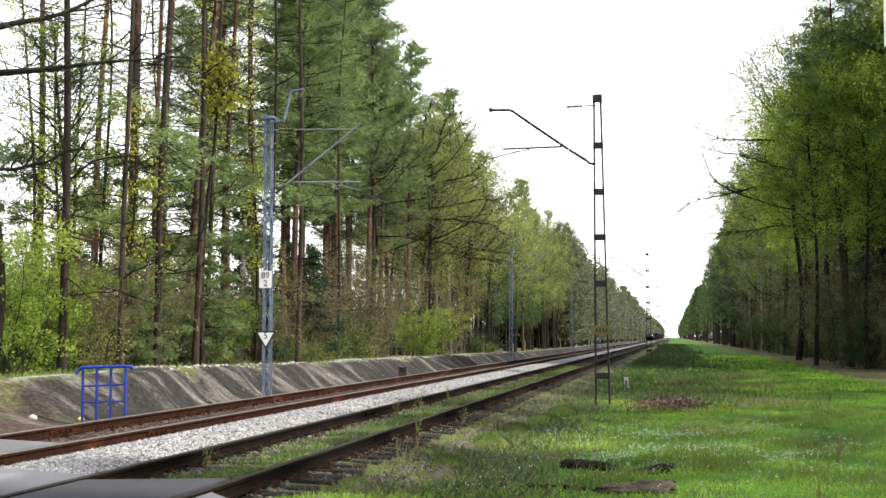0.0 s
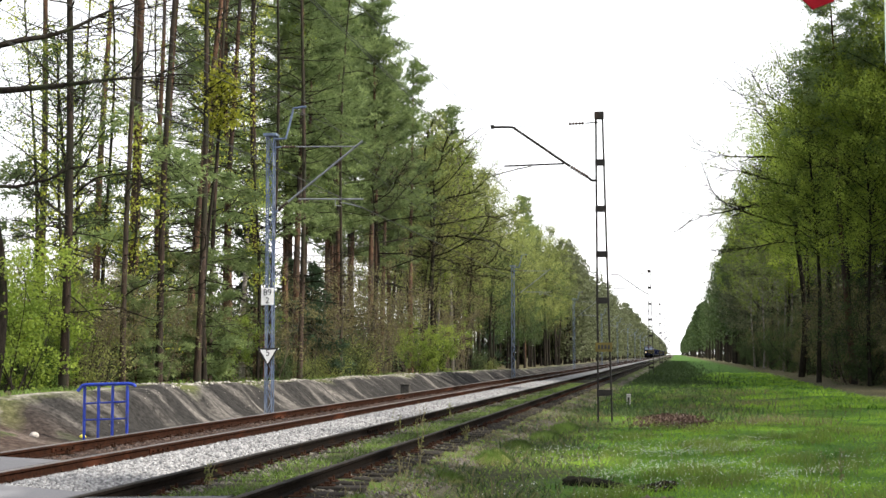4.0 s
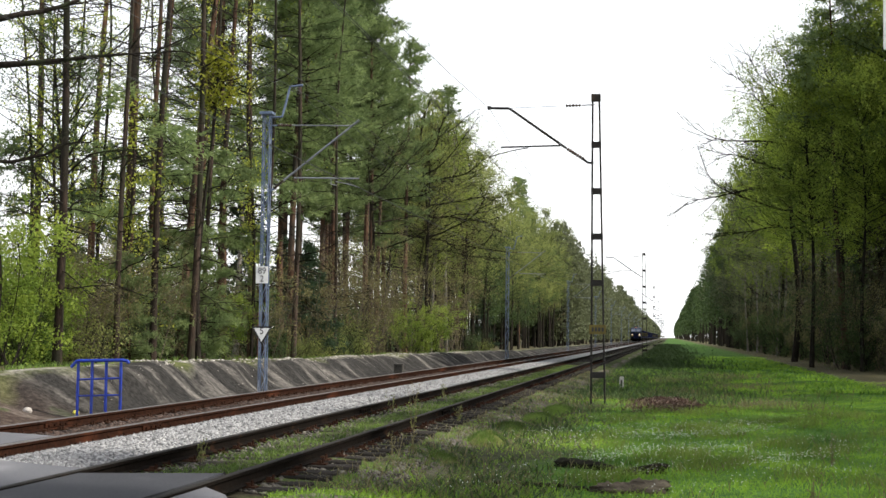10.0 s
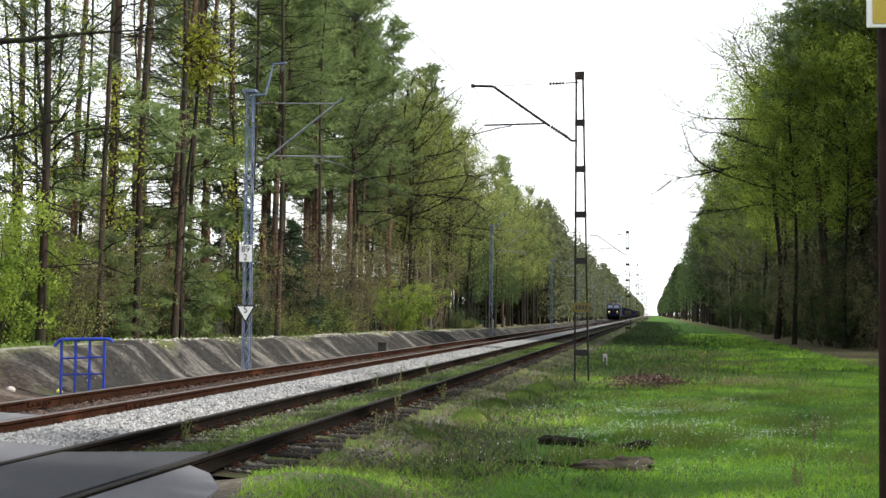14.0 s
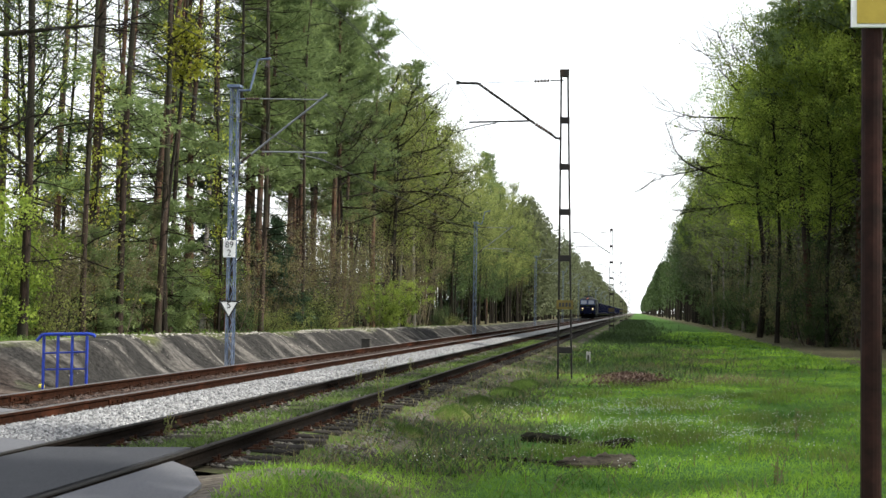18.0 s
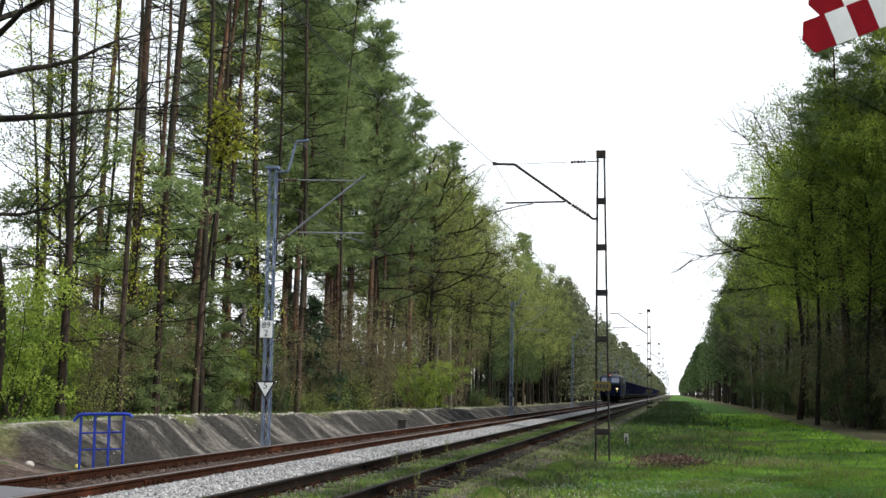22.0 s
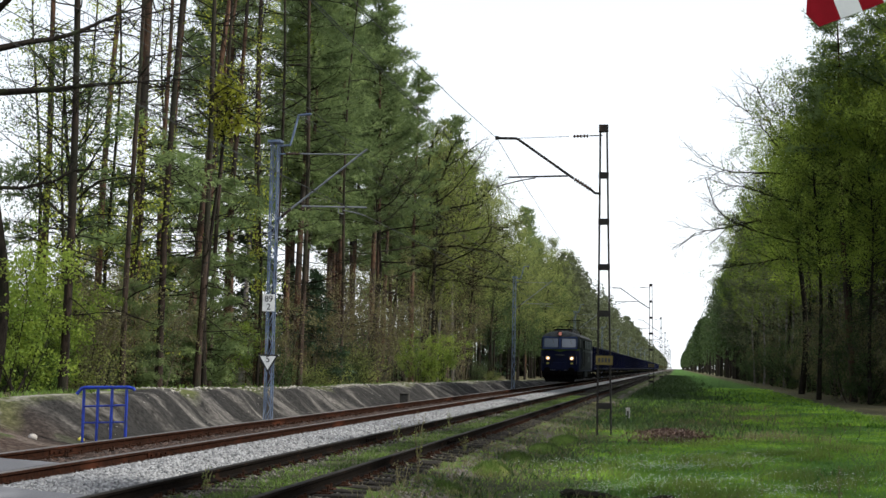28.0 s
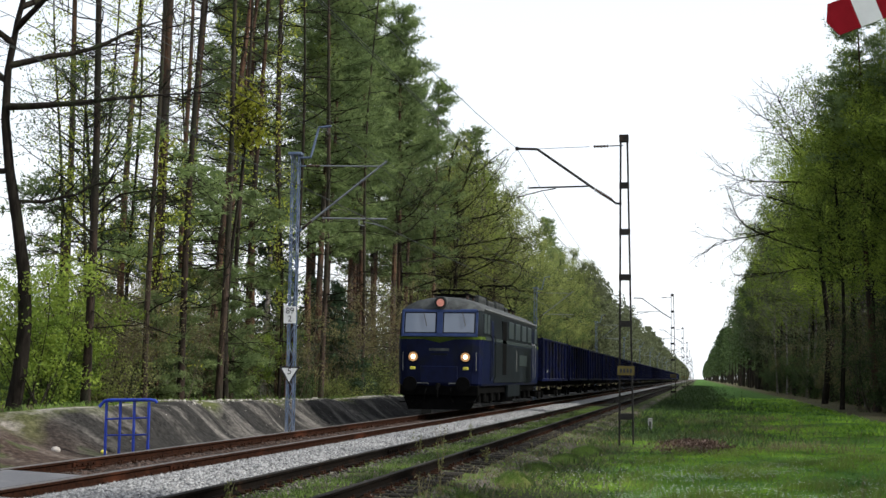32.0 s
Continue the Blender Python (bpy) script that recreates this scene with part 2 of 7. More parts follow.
M_PALE_STONE = surface("pale_sandstone", (0.22, 0.20, 0.18), (0.42, 0.39, 0.36), 14, 0.9, 0.3)
M_DARK_BOX = surface("dark_cast_box", (0.03, 0.028, 0.026), (0.075, 0.07, 0.062), 10, 0.8, 0.2)
# The light tone stands for the highlight on top of the log.
M_LOG_PALE = surface("wood_with_pale_highlight", (0.012, 0.010, 0.008), (0.20, 0.165, 0.125), 6, 0.95, 0.9, stretch=(0.4, 2, 2), depth=0.03)
M_LOG = surface("rotting_log_bark", (0.006, 0.006, 0.005), (0.036, 0.034, 0.022), 9, 0.95, 0.8, stretch=(0.25, 1, 1))
M_LOG_END = surface("rotten_end_wood", (0.012, 0.009, 0.007), (0.06, 0.045, 0.034), 14, 0.9, 0.4)
M_BARK_PINE = surface("brown_pine_bark", (0.022, 0.015, 0.011), (0.135, 0.074, 0.045), 3.5, 0.95, 0.9, stretch=(3, 3, 0.7), wear=(0.036, 0.031, 0.026), wear_scale=0.5, wear_at=0.52, random_amount=0.3, depth=0.05)
M_BARK_DARK = surface("dark_furrowed_bark", (0.008, 0.007, 0.006), (0.034, 0.029, 0.024), 4.0, 0.95, 0.9, stretch=(3, 3, 0.6), wear=(0.026, 0.03, 0.017), wear_scale=0.7, wear_at=0.58, random_amount=0.3, depth=0.05)
M_BARK_TWIG = surface("grey_brown_twigs", (0.05, 0.042, 0.03), (0.16, 0.135, 0.10), 5.0, 0.95, 0.4, random_amount=0.25)
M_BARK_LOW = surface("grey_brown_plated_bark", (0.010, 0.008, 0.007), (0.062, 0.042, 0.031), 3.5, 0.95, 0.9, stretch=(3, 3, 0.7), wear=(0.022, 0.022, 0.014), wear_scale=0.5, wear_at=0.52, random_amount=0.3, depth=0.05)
M_BARK_PALE = surface("pale_birch_bark", (0.10, 0.088, 0.075), (0.28, 0.26, 0.235), 3.0, 0.9, 0.5, stretch=(1, 1, 3.5), wear=(0.06, 0.05, 0.045), wear_scale=1.6, wear_at=0.56, random_amount=0.2)
M_NEEDLES = foliage("pine_needles", (0.055, 0.095, 0.04), (0.32, 0.41, 0.155), 0.5)
M_LEAF_SPRING = foliage("spring_leaves", (0.06, 0.085, 0.028), (0.42, 0.47, 0.13), 0.6, patch=2.2)
M_LEAF_BRIGHT = foliage("yellow_green_leaves", (0.045, 0.09, 0.016), (0.40, 0.50, 0.075), 0.64, patch=2.0)
M_LEAF_FRESH = foliage("fresh_beech_leaves", (0.06, 0.115, 0.015), (0.30, 0.38, 0.058), 0.55)
M_LEAF_YELLOW = foliage("yellow_green_blossom_leaves", (0.20, 0.23, 0.02), (0.42, 0.44, 0.05), 0.5)
M_LEAF_BUDS = foliage("thin_yellow_green_leaves", (0.20, 0.25, 0.03), (0.50, 0.55, 0.08), 0.6)
# Leaf colour darkened by hand, for foliage that stands in shade.
M_LEAF_DARK = foliage("shade_toned_leaves", (0.022, 0.044, 0.016), (0.10, 0.15, 0.045), 0.45)
# Distance haze is put into this colour: leaves greyed for the far woods.
M_LEAF_MIXED_HAZE = foliage("haze_greyed_foliage", (0.05, 0.062, 0.036), (0.17, 0.19, 0.095), 0.5)
M_LEAF_HAZY = foliage("pale_young_leaves", (0.06, 0.08, 0.032), (0.36, 0.41, 0.12), 0.55, patch=2.2)
M_LEAF_OLIVE = foliage("olive_brown_buds", (0.09, 0.082, 0.038), (0.33, 0.29, 0.135), 0.5)
# Near-black leaves fill the right woods in place of their inner shade.
M_THICKET_SHADE = foliage("shade_filling_thicket", (0.014, 0.015, 0.008), (0.05, 0.05, 0.024), 0.25)
M_LEAF_TWIG = foliage("brown_buds_on_twigs", (0.085, 0.08, 0.034), (0.27, 0.25, 0.11), 0.5)
M_LEAF_BUSH = foliage("bush_leaves", (0.025, 0.06, 0.012), (0.15, 0.25, 0.04), 0.5)
M_SPRUCE = foliage("spruce_needles", (0.014, 0.032, 0.017), (0.045, 0.078, 0.035), 0.2)
M_GRASS = foliage("grass_blades", (0.035, 0.10, 0.012), (0.31, 0.50, 0.05), 0.5, patch=2.6)
M_WEEDS = foliage("dark_green_weeds", (0.02, 0.045, 0.014), (0.085, 0.13, 0.04), 0.4)
M_MOSS = surface("moss", (0.035, 0.045, 0.012), (0.14, 0.15, 0.035), 14, 0.95, 0.8)
M_TRACK_GRASS = foliage("track_grass", (0.03, 0.055, 0.012), (0.15, 0.23, 0.045), 0.4, patch=2.4)
M_GRASS_DRY = foliage("dry_grass_stems", (0.09, 0.085, 0.035), (0.23, 0.20, 0.10), 0.3)
M_GRASS_TALL = foliage("tall_yellow_green_grass", (0.10, 0.16, 0.025), (0.32, 0.40, 0.09), 0.5)
M_PETAL = foliage("white_petals", (0.65, 0.65, 0.62), (0.82, 0.82, 0.80), 0.3)
M_LITTER = foliage("brown_dead_leaves", (0.025, 0.014, 0.011), (0.085, 0.05, 0.036), 0.1)
M_NAVY = surface("dark_navy_locomotive_paint", (0.0015, 0.003, 0.016), (0.003, 0.006, 0.030), 3, 0.5, 0.05, wear=(0.005, 0.007, 0.014), wear_scale=1.2, wear_at=0.6)
M_SKYBLUE = surface("pale_blue_cab_paint", (0.02, 0.034, 0.095), (0.034, 0.052, 0.13), 3, 0.5, 0.05, wear=(0.045, 0.06, 0.11), wear_scale=1.5, wear_at=0.64)
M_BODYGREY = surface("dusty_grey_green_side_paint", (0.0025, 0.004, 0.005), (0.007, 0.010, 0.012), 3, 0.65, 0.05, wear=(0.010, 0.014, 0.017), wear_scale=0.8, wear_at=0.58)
M_BAND = surface("dull_grey_green_band", (0.012, 0.018, 0.018), (0.028, 0.038, 0.038), 4, 0.6, 0.05)
M_ROOF = surface("dusty_grey_roof", (0.022, 0.024, 0.026), (0.075, 0.08, 0.08), 4, 0.65, 0.1)
M_LIME = surface("lime_stripe_paint", (0.04, 0.065, 0.008), (0.065, 0.10, 0.012), 6, 0.5, 0.03)
M_UNDER = surface("sooty_underframe", (0.0015, 0.0015, 0.0015), (0.005, 0.005, 0.005), 8, 0.85, 0.2)
M_GREY = surface("worn_grey_metal", (0.10, 0.105, 0.11), (0.20, 0.205, 0.21), 8, 0.6, 0.1, 0.3)
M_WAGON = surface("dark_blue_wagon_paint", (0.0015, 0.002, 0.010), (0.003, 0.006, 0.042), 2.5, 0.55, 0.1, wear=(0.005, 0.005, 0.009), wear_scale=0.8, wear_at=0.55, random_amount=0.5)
M_COAL = surface("coal_load", (0.010, 0.010, 0.010), (0.03, 0.03, 0.03), 12, 0.8, 0.8)
M_LAMP = glow("warm_headlight", (0.8, 0.42, 0.18), 0.28)
M_BULB = glow("headlight_filament", (1.0, 0.80, 0.52), 3.2)
M_LAMP_DIM = glow("dim_top_headlight", (0.75, 0.30, 0.22), 0.2)
M_YELLOW_LAMP = surface("yellow_marker_paint", (0.5, 0.46, 0.05), (0.62, 0.56, 0.08), 6, 0.4, 0)


def glass_material():
    m = bpy.data.materials.new("cab_window_glass")
    m.use_nodes = True
    b = m.node_tree.nodes["Principled BSDF"]
    # Pale blue base carries the sky's reflection, on top of the real gloss.
    b.inputs["Base Color"].default_value = (0.12, 0.145, 0.20, 1)
    b.inputs["Roughness"].default_value = 0.08
    b.inputs["Specular IOR Level"].default_value = 1.0
    b.inputs["Coat Weight"].default_value = 0.3
    return m


M_GLASS = glass_material()
M_GLASS_SIDE = surface("dusty_side_window_glass", (0.02, 0.028, 0.032), (0.045, 0.058, 0.064), 4, 0.3, 0.0)
for m in (M_RAIL_SIDE, M_RAIL_OLD, M_SLEEPER, M_PLATE, M_OLD_BED, M_RUST_BED, M_LOG, M_LOG_PALE, M_BARK_DARK, M_UNDER):
    m.node_tree.nodes["Principled BSDF"].inputs["Specular IOR Level"].default_value = 0.03
for m in (M_NAVY, M_SKYBLUE, M_BODYGREY, M_WAGON, M_LIME, M_ROOF, M_RAIL_DULL, M_POST, M_RED):
    m.node_tree.nodes["Principled BSDF"].inputs["Specular IOR Level"].default_value = 0.1


# ---- building helpers ----
def mesh_object(name, data, parent=None, label=""):
    ob = new(name, data)
    if parent is not None:
        ob.parent = parent
    if label:
        tagged(ob, label)
    return ob


def part(name, bm, material, parent=None, label="", smooth=False):
    """One bmesh as one mesh object under a thing or a part."""
    me = bpy.data.meshes.new(name)
    if smooth:
        for f in bm.faces:
            f.smooth = True
    bm.to_mesh(me)
    bm.free()
    me.materials.append(material)
    return mesh_object(name, me, parent, label)


def thing(name, m=None, label="", category="", group="", kind=""):
    ob = new(name)
    ob.empty_display_size = 0.3
    if m is not None:
        ob.matrix_basis = m
    return tagged(ob, label, category, group, kind)


def box(bm, x0, x1, y0, y1, z0, z1, bevel=0.0):
    g = bmesh.ops.create_cube(bm, size=1.0)["verts"]
    for v in g:
        v.co = Vector(((x0 + x1) / 2 + v.co.x * (x1 - x0), (y0 + y1) / 2 + v.co.y * (y1 - y0), (z0 + z1) / 2 + v.co.z * (z1 - z0)))
    if bevel:
        bmesh.ops.bevel(bm, geom=list({e for v in g for e in v.link_edges}), offset=bevel, segments=1, affect="EDGES")
    return bm


def boxed(x0, x1, y0, y1, z0, z1, bevel=0.0):
    return box(bmesh.new(), x0, x1, y0, y1, z0, z1, bevel)


def tube(bm, points, radii, sides=8, cap=True):
    """A tapered tube along points."""
    pts = [Vector(p) for p in points]
    if not hasattr(radii, "__len__"):
        radii = [radii] * len(pts)
    rings = []
    for k, p in enumerate(pts):
        d = (pts[min(k + 1, len(pts) - 1)] - pts[max(k - 1, 0)]).normalized()
        if k and d.dot(last) < -0.2:
            d = -d
        last = d
        a = d.orthogonal().normalized() if k == 0 else (rings_a - d * rings_a.dot(d)).normalized()
        rings_a = a
        c = d.cross(a)
        rings.append([bm.verts.new(p + radii[k] * (a * math.cos(q) + c * math.sin(q))) for q in (2 * math.pi * s / sides for s in range(sides))])
    for r0, r1 in zip(rings, rings[1:]):
        for s in range(sides):
            bm.faces.new((r0[s], r0[(s + 1) % sides], r1[(s + 1) % sides], r1[s]))
    if cap:
        bm.faces.new(rings[0][::-1])
        bm.faces.new(rings[-1])
    return bm


def tubed(points, radii, sides=8):
    return tube(bmesh.new(), points, radii, sides)


def beam(bm, p, q, w, h):
    """A square bar from p to q."""
    p, q = Vector(p), Vector(q)
    d = (q - p).normalized()
    a = d.cross(Vector((0, 1, 0))) if abs(d.y) < 0.9 else d.cross(Vector((0, 0, 1)))
    a.normalize()
    c = d.cross(a)
    ring = [[bm.verts.new(o + a * s * w / 2 + c * t * h / 2) for s, t in ((-1, -1), (1, -1), (1, 1), (-1, 1))] for o in (p, q)]
    for k in range(4):
        bm.faces.new((ring[0][k], ring[0][(k + 1) % 4], ring[1][(k + 1) % 4], ring[1][k]))
    bm.faces.new(ring[0][::-1])
    bm.faces.new(ring[1])
    return bm


def polygon_slab(points, thickness):
    bm = bmesh.new()
    top = [bm.verts.new(p) for p in points]
    low = [bm.verts.new((p[0], p[1], p[2] - thickness)) for p in points]
    bm.faces.new(top)
    bm.faces.new(low[::-1])
    for k in range(len(top)):
        j = (k + 1) % len(top)
        bm.faces.new((top[j], top[k], low[k], low[j]))
    bmesh.ops.recalc_face_normals(bm, faces=bm.faces)
    return bm


def array_mesh(name, verts, faces, material, smooth=False):
    """A mesh from numpy arrays: verts (n, 3), faces (m, 3) or (m, 4)."""
    me = bpy.data.meshes.new(name)
    k = faces.shape[1]
    me.vertices.add(len(verts))
    me.vertices.foreach_set("co", np.ascontiguousarray(verts, dtype=np.float32).ravel())
    me.loops.add(faces.size)
    me.loops.foreach_set("vertex_index", np.ascontiguousarray(faces, dtype=np.int32).ravel())
    me.polygons.add(len(faces))
    me.polygons.foreach_set("loop_start", np.arange(0, faces.size, k, dtype=np.int32))
    if smooth:
        me.polygons.foreach_set("use_smooth", np.ones(len(faces), dtype=bool))
    me.update(calc_edges=True)
    me.materials.append(material)
    return me


def sstep(a, b, v):
    t = np.clip((v - a) / (b - a), 0, 1)
    return t * t * (3 - 2 * t)


# ---- the lie of the land ----
NEAR_X, FAR_X = -4.83, -8.36          # centre lines of the two tracks
GAUGE = 0.7535                        # half the distance between rail centres
ROAD_Y = 13.2                         # where the crossing ends


def wave(x, y, s, p=0.0):
    return np.sin(x * s + p) * np.cos(y * s * 0.83 + p * 1.7) + 0.5 * np.sin(x * s * 2.3 - y * s * 1.9 + p * 2.1)


def ground_height(x, y):
    x, y = np.asarray(x, float), np.asarray(y, float)
    z = -0.36 + 0.035 * wave(x, y, 0.5) + 0.02 * wave(x, y, 1.7, 1.0)
    z = z + 0.12 * sstep(60, 140, y) * sstep(-1, 6, x)
    z = z + (-0.24 - z) * sstep(-2.5, -3.5, x)
    z = z + (-0.46 - z) * sstep(-9.9, -10.9, x)
    crest = 0.50 - 0.16 * sstep(38, 55, y) - 0.16 * sstep(60, 95, y) - 0.22 * sstep(95, 140, y)
    crest = crest + 0.06 * np.sin(y * 0.9) * np.sin(y * 0.37 + 1)
    steep = sstep(27.5, 30.5, y)
    foot, head = -11.7 + 0.12 * np.sin(y * 1.3), -13.2 - 2.5 * (1 - steep) + 0.2 * np.sin(y * 0.8)
    rill = 0.06 * np.sin(y * 2.6 + x * 0.8) + 0.05 * np.sin(y * 4.7 + 1.2 * x + 2.0)
    up = sstep(foot, head, x)
    z = z + (crest - z) * up + rill * np.sin(np.clip(up, 0, 1) * math.pi)
    z = z + (-0.28 * sstep(-13.6, -17, x) - 0.35 * sstep(-17, -40, x)) * 1.0 + 0.08 * wave(x, y, 0.6, 2) * sstep(-15, -18, x)
    # the road's embankment at the crossing
    onroad = sstep(15.5, 13.8, y) * sstep(-13.5, -12.5, x) * sstep(-1.2, -3.2, x)
    z = z + (-0.26 - z) * onroad
    verge = np.exp(-(((x + 3.0) / 0.85) ** 2)) * sstep(13.6, 12.2, y) * sstep(3.0, 6.0, y)
    z = z + (-0.075 - z) * np.clip(verge * 1.2, 0, 1)
    return z


def build_ground():
    xs = np.concatenate([[-3000, -900, -300, -120], np.arange(-70, -18, 3.0), np.arange(-18, -9.5, 0.22), np.arange(-9.5, -2.6, 0.8), np.arange(-2.6, 8, 0.4), np.arange(8, 60, 3.0), [80, 150, 400, 1200, 3000]])
    ys = np.concatenate([[-3000, -800, -250, -90, -40, -20], np.arange(-10, 24, 0.9), np.arange(24, 80, 0.22), np.arange(80, 140, 0.6), np.arange(140, 300, 3.0), np.arange(300, 700, 12.0), [760, 900, 1300, 2200, 4500]])
    gx, gy = np.meshgrid(xs, ys, indexing="ij")
    v = np.stack([gx, gy, ground_height(gx, gy)], -1).reshape(-1, 3)
    a = (np.arange(len(xs) - 1)[:, None] * len(ys) + np.arange(len(ys) - 1)[None]).ravel()
    f = np.stack([a, a + len(ys), a + len(ys) + 1, a + 1], 1)
    tagged(new("ground", array_mesh("ground", v, f, M_GROUND, True)), "spring grass, bare eroded bank and forest litter", "ground", kind="structure")


build_ground()


def bed(name, material, profile, y0, y1, label):
    """A ballast bed: a profile of (x, z) swept along the track, its stones lying unevenly."""
    ys = np.concatenate([np.arange(y0, 70, 0.35), np.arange(70, 200, 4.0), np.arange(200, y1 + 1, 40.0)])
    px = np.array([p[0] for p in profile])
    pz = np.array([p[1] for p in profile])
    gx, gy = np.meshgrid(px, ys, indexing="ij")
    gz = np.repeat(pz[:, None], len(ys), 1) + 0.016 * wave(gx * 3, gy * 3, 1.0, 0.5) * (gy < 90)
    gx = gx + 0.05 * np.sin(gy * 2.3 + gx * 4) * (gy < 90)
    v = np.stack([gx, gy, gz], -1).reshape(-1, 3)
    a = (np.arange(len(px) - 1)[:, None] * len(ys) + np.arange(len(ys) - 1)[None]).ravel()
    f = np.stack([a, a + len(ys), a + len(ys) + 1, a + 1], 1)
    return tagged(new(name, array_mesh(name, v, f, material, True)), label, "ballast", kind="structure")


bed("ballast_bed_near", M_OLD_BED, [(-5.75, -0.32), (-5.6, -0.20), (-5.2, -0.175), (-4.83, -0.17), (-4.4, -0.175), (-4.0, -0.19), (-3.5, -0.22), (-3.1, -0.28), (-2.6, -0.40)], 12.9, 760, "old dark ballast overgrown with moss")
bed("ballast_bed_between", M_BALLAST, [(-7.62, -0.25), (-7.45, -0.16), (-7.2, -0.10), (-6.8, -0.07), (-6.4, -0.085), (-6.0, -0.13), (-5.75, -0.20), (-5.65, -0.30)], 14.0, 760, "fresh light grey crushed stone between the tracks")
bed("ballast_bed_far", M_RUST_BED, [(-10.4, -0.42), (-9.9, -0.24), (-9.4, -0.175), (-8.9, -0.17), (-8.36, -0.165), (-7.8, -0.17), (-7.55, -0.20), (-7.4, -0.3)], 14.0, 760, "rust-stained ballast under the main track")

# ---- rails ----
RAIL = [(-0.0625, -0.149), (0.0625, -0.149), (0.0625, -0.138), (0.012, -0.118), (0.009, -0.055), (0.034, -0.042), (0.034, -0.010), (0.026, 0.0), (-0.026, 0.0), (-0.034, -0.010), (-0.034, -0.042), (-0.009, -0.055), (-0.012, -0.118), (-0.0625, -0.138)]


def rail(x, side_material, label, y0=-60.0, y1=760.0):
    ys = [y0, 0, 40, 100, 220, y1]
    bm = bmesh.new()
    rings = [[bm.verts.new((x + px, y, pz)) for px, pz in RAIL] for y in ys]
    n = len(RAIL)
    for r0, r1 in zip(rings, rings[1:]):
        for k in range(n):
            f = bm.faces.new((r0[k], r1[k], r1[(k + 1) % n], r0[(k + 1) % n]))
            f.material_index = 1 if k in (6, 7, 8) else 0
    bmesh.ops.recalc_face_normals(bm, faces=bm.faces)
    ob = part("rail", bm, side_material)
    ob.data.materials.append(M_RAIL_TOP if side_material is M_RAIL_SIDE else M_RAIL_DULL)
    return tagged(ob, label, "rail", "rails of the two tracks", "structure")


for s in (-1, 1):
    rail(NEAR_X + s * GAUGE, M_RAIL_OLD, "steel rail of the overgrown track, shade put into its dark colour")
    rail(FAR_X + s * GAUGE, M_RAIL_SIDE, "rust-red steel rail with worn bright head")

# ---- road over the tracks: asphalt strips between the rails, flangeways left open ----
road = thing("road", None, "grey asphalt level crossing over both tracks", "road", kind="structure")
part("asphalt", polygon_slab([(-40, 3, -0.1), (-13, 4.5, -0.012), (FAR_X - GAUGE - 0.05, 4.5, -0.006), (FAR_X - GAUGE - 0.05, 14.9, -0.006), (-12.5, 15.6, -0.02), (-40, 16, -0.1)], 0.2), M_ASPHALT, road)
part("asphalt", polygon_slab([(FAR_X - GAUGE + 0.1, 4.5, -0.006), (FAR_X + GAUGE - 0.1, 4.5, -0.006), (FAR_X + GAUGE - 0.1, 17.4, -0.006), (FAR_X - GAUGE + 0.1, 18.0, -0.006)], 0.2), M_ASPHALT, road)
part("asphalt", polygon_slab([(FAR_X + GAUGE + 0.05, 4.5, -0.006), (NEAR_X - GAUGE - 0.05, 4.5, -0.006), (NEAR_X - GAUGE - 0.05, 13.4, -0.006), (FAR_X + GAUGE + 0.05, 14.4, -0.006)], 0.2), M_ASPHALT, road)
part("asphalt", polygon_slab([(NEAR_X - GAUGE + 0.1, 4.5, -0.006), (NEAR_X + GAUGE - 0.1, 4.5, -0.006), (NEAR_X + GAUGE - 0.1, 13.3, -0.006), (NEAR_X - GAUGE + 0.1, 12.95, -0.006)], 0.2), M_ASPHALT_DARK, road, "darker asphalt strip between the rails")
part("asphalt", polygon_slab([(NEAR_X + GAUGE + 0.05, 4.5, -0.006), (-2.2, 2.5, -0.06), (1.5, -8, -0.2), (7, -11, -0.25), (9, -6, -0.25), (1.5, 3.6, -0.24), (-2.6, 8.2, -0.10), (-3.2, 9.6, -0.085), (-3.42, 11.2, -0.085), (-3.75, 12.0, -0.06), (NEAR_X + GAUGE + 0.05, 12.3, -0.03)], 0.2), M_ASPHALT, road)


# ---- overhead line ----
def lettering(text, size, m, material, parent, name):
    cu = bpy.data.curves.new(name, "FONT")
    cu.body, cu.size, cu.align_x, cu.align_y, cu.extrude = text, size, "CENTER", "CENTER", 0.002
    tmp = bpy.data.objects.new("tmp", cu)
    me = bpy.data.meshes.new_from_object(tmp)
    bpy.data.objects.remove(tmp)
    me.materials.append(material)
    ob = mesh_object(name, me, parent)
    ob.matrix_basis = m
    return ob


def insulator(p, q, name, parent, sheds=7, r=0.055):
    p, q = Vector(p), Vector(q)
    pts, rad = [], []
    for k in range(sheds):
        for u, w in ((0.0, 0.45), (0.3, 1.0), (0.55, 1.0), (0.7, 0.45)):
            pts.append(p.lerp(q, (k + u) / sheds))
            rad.append(r * w)
    return part(name, tubed(pts, rad, 8), M_CERAMIC, parent, "dark ribbed insulator")


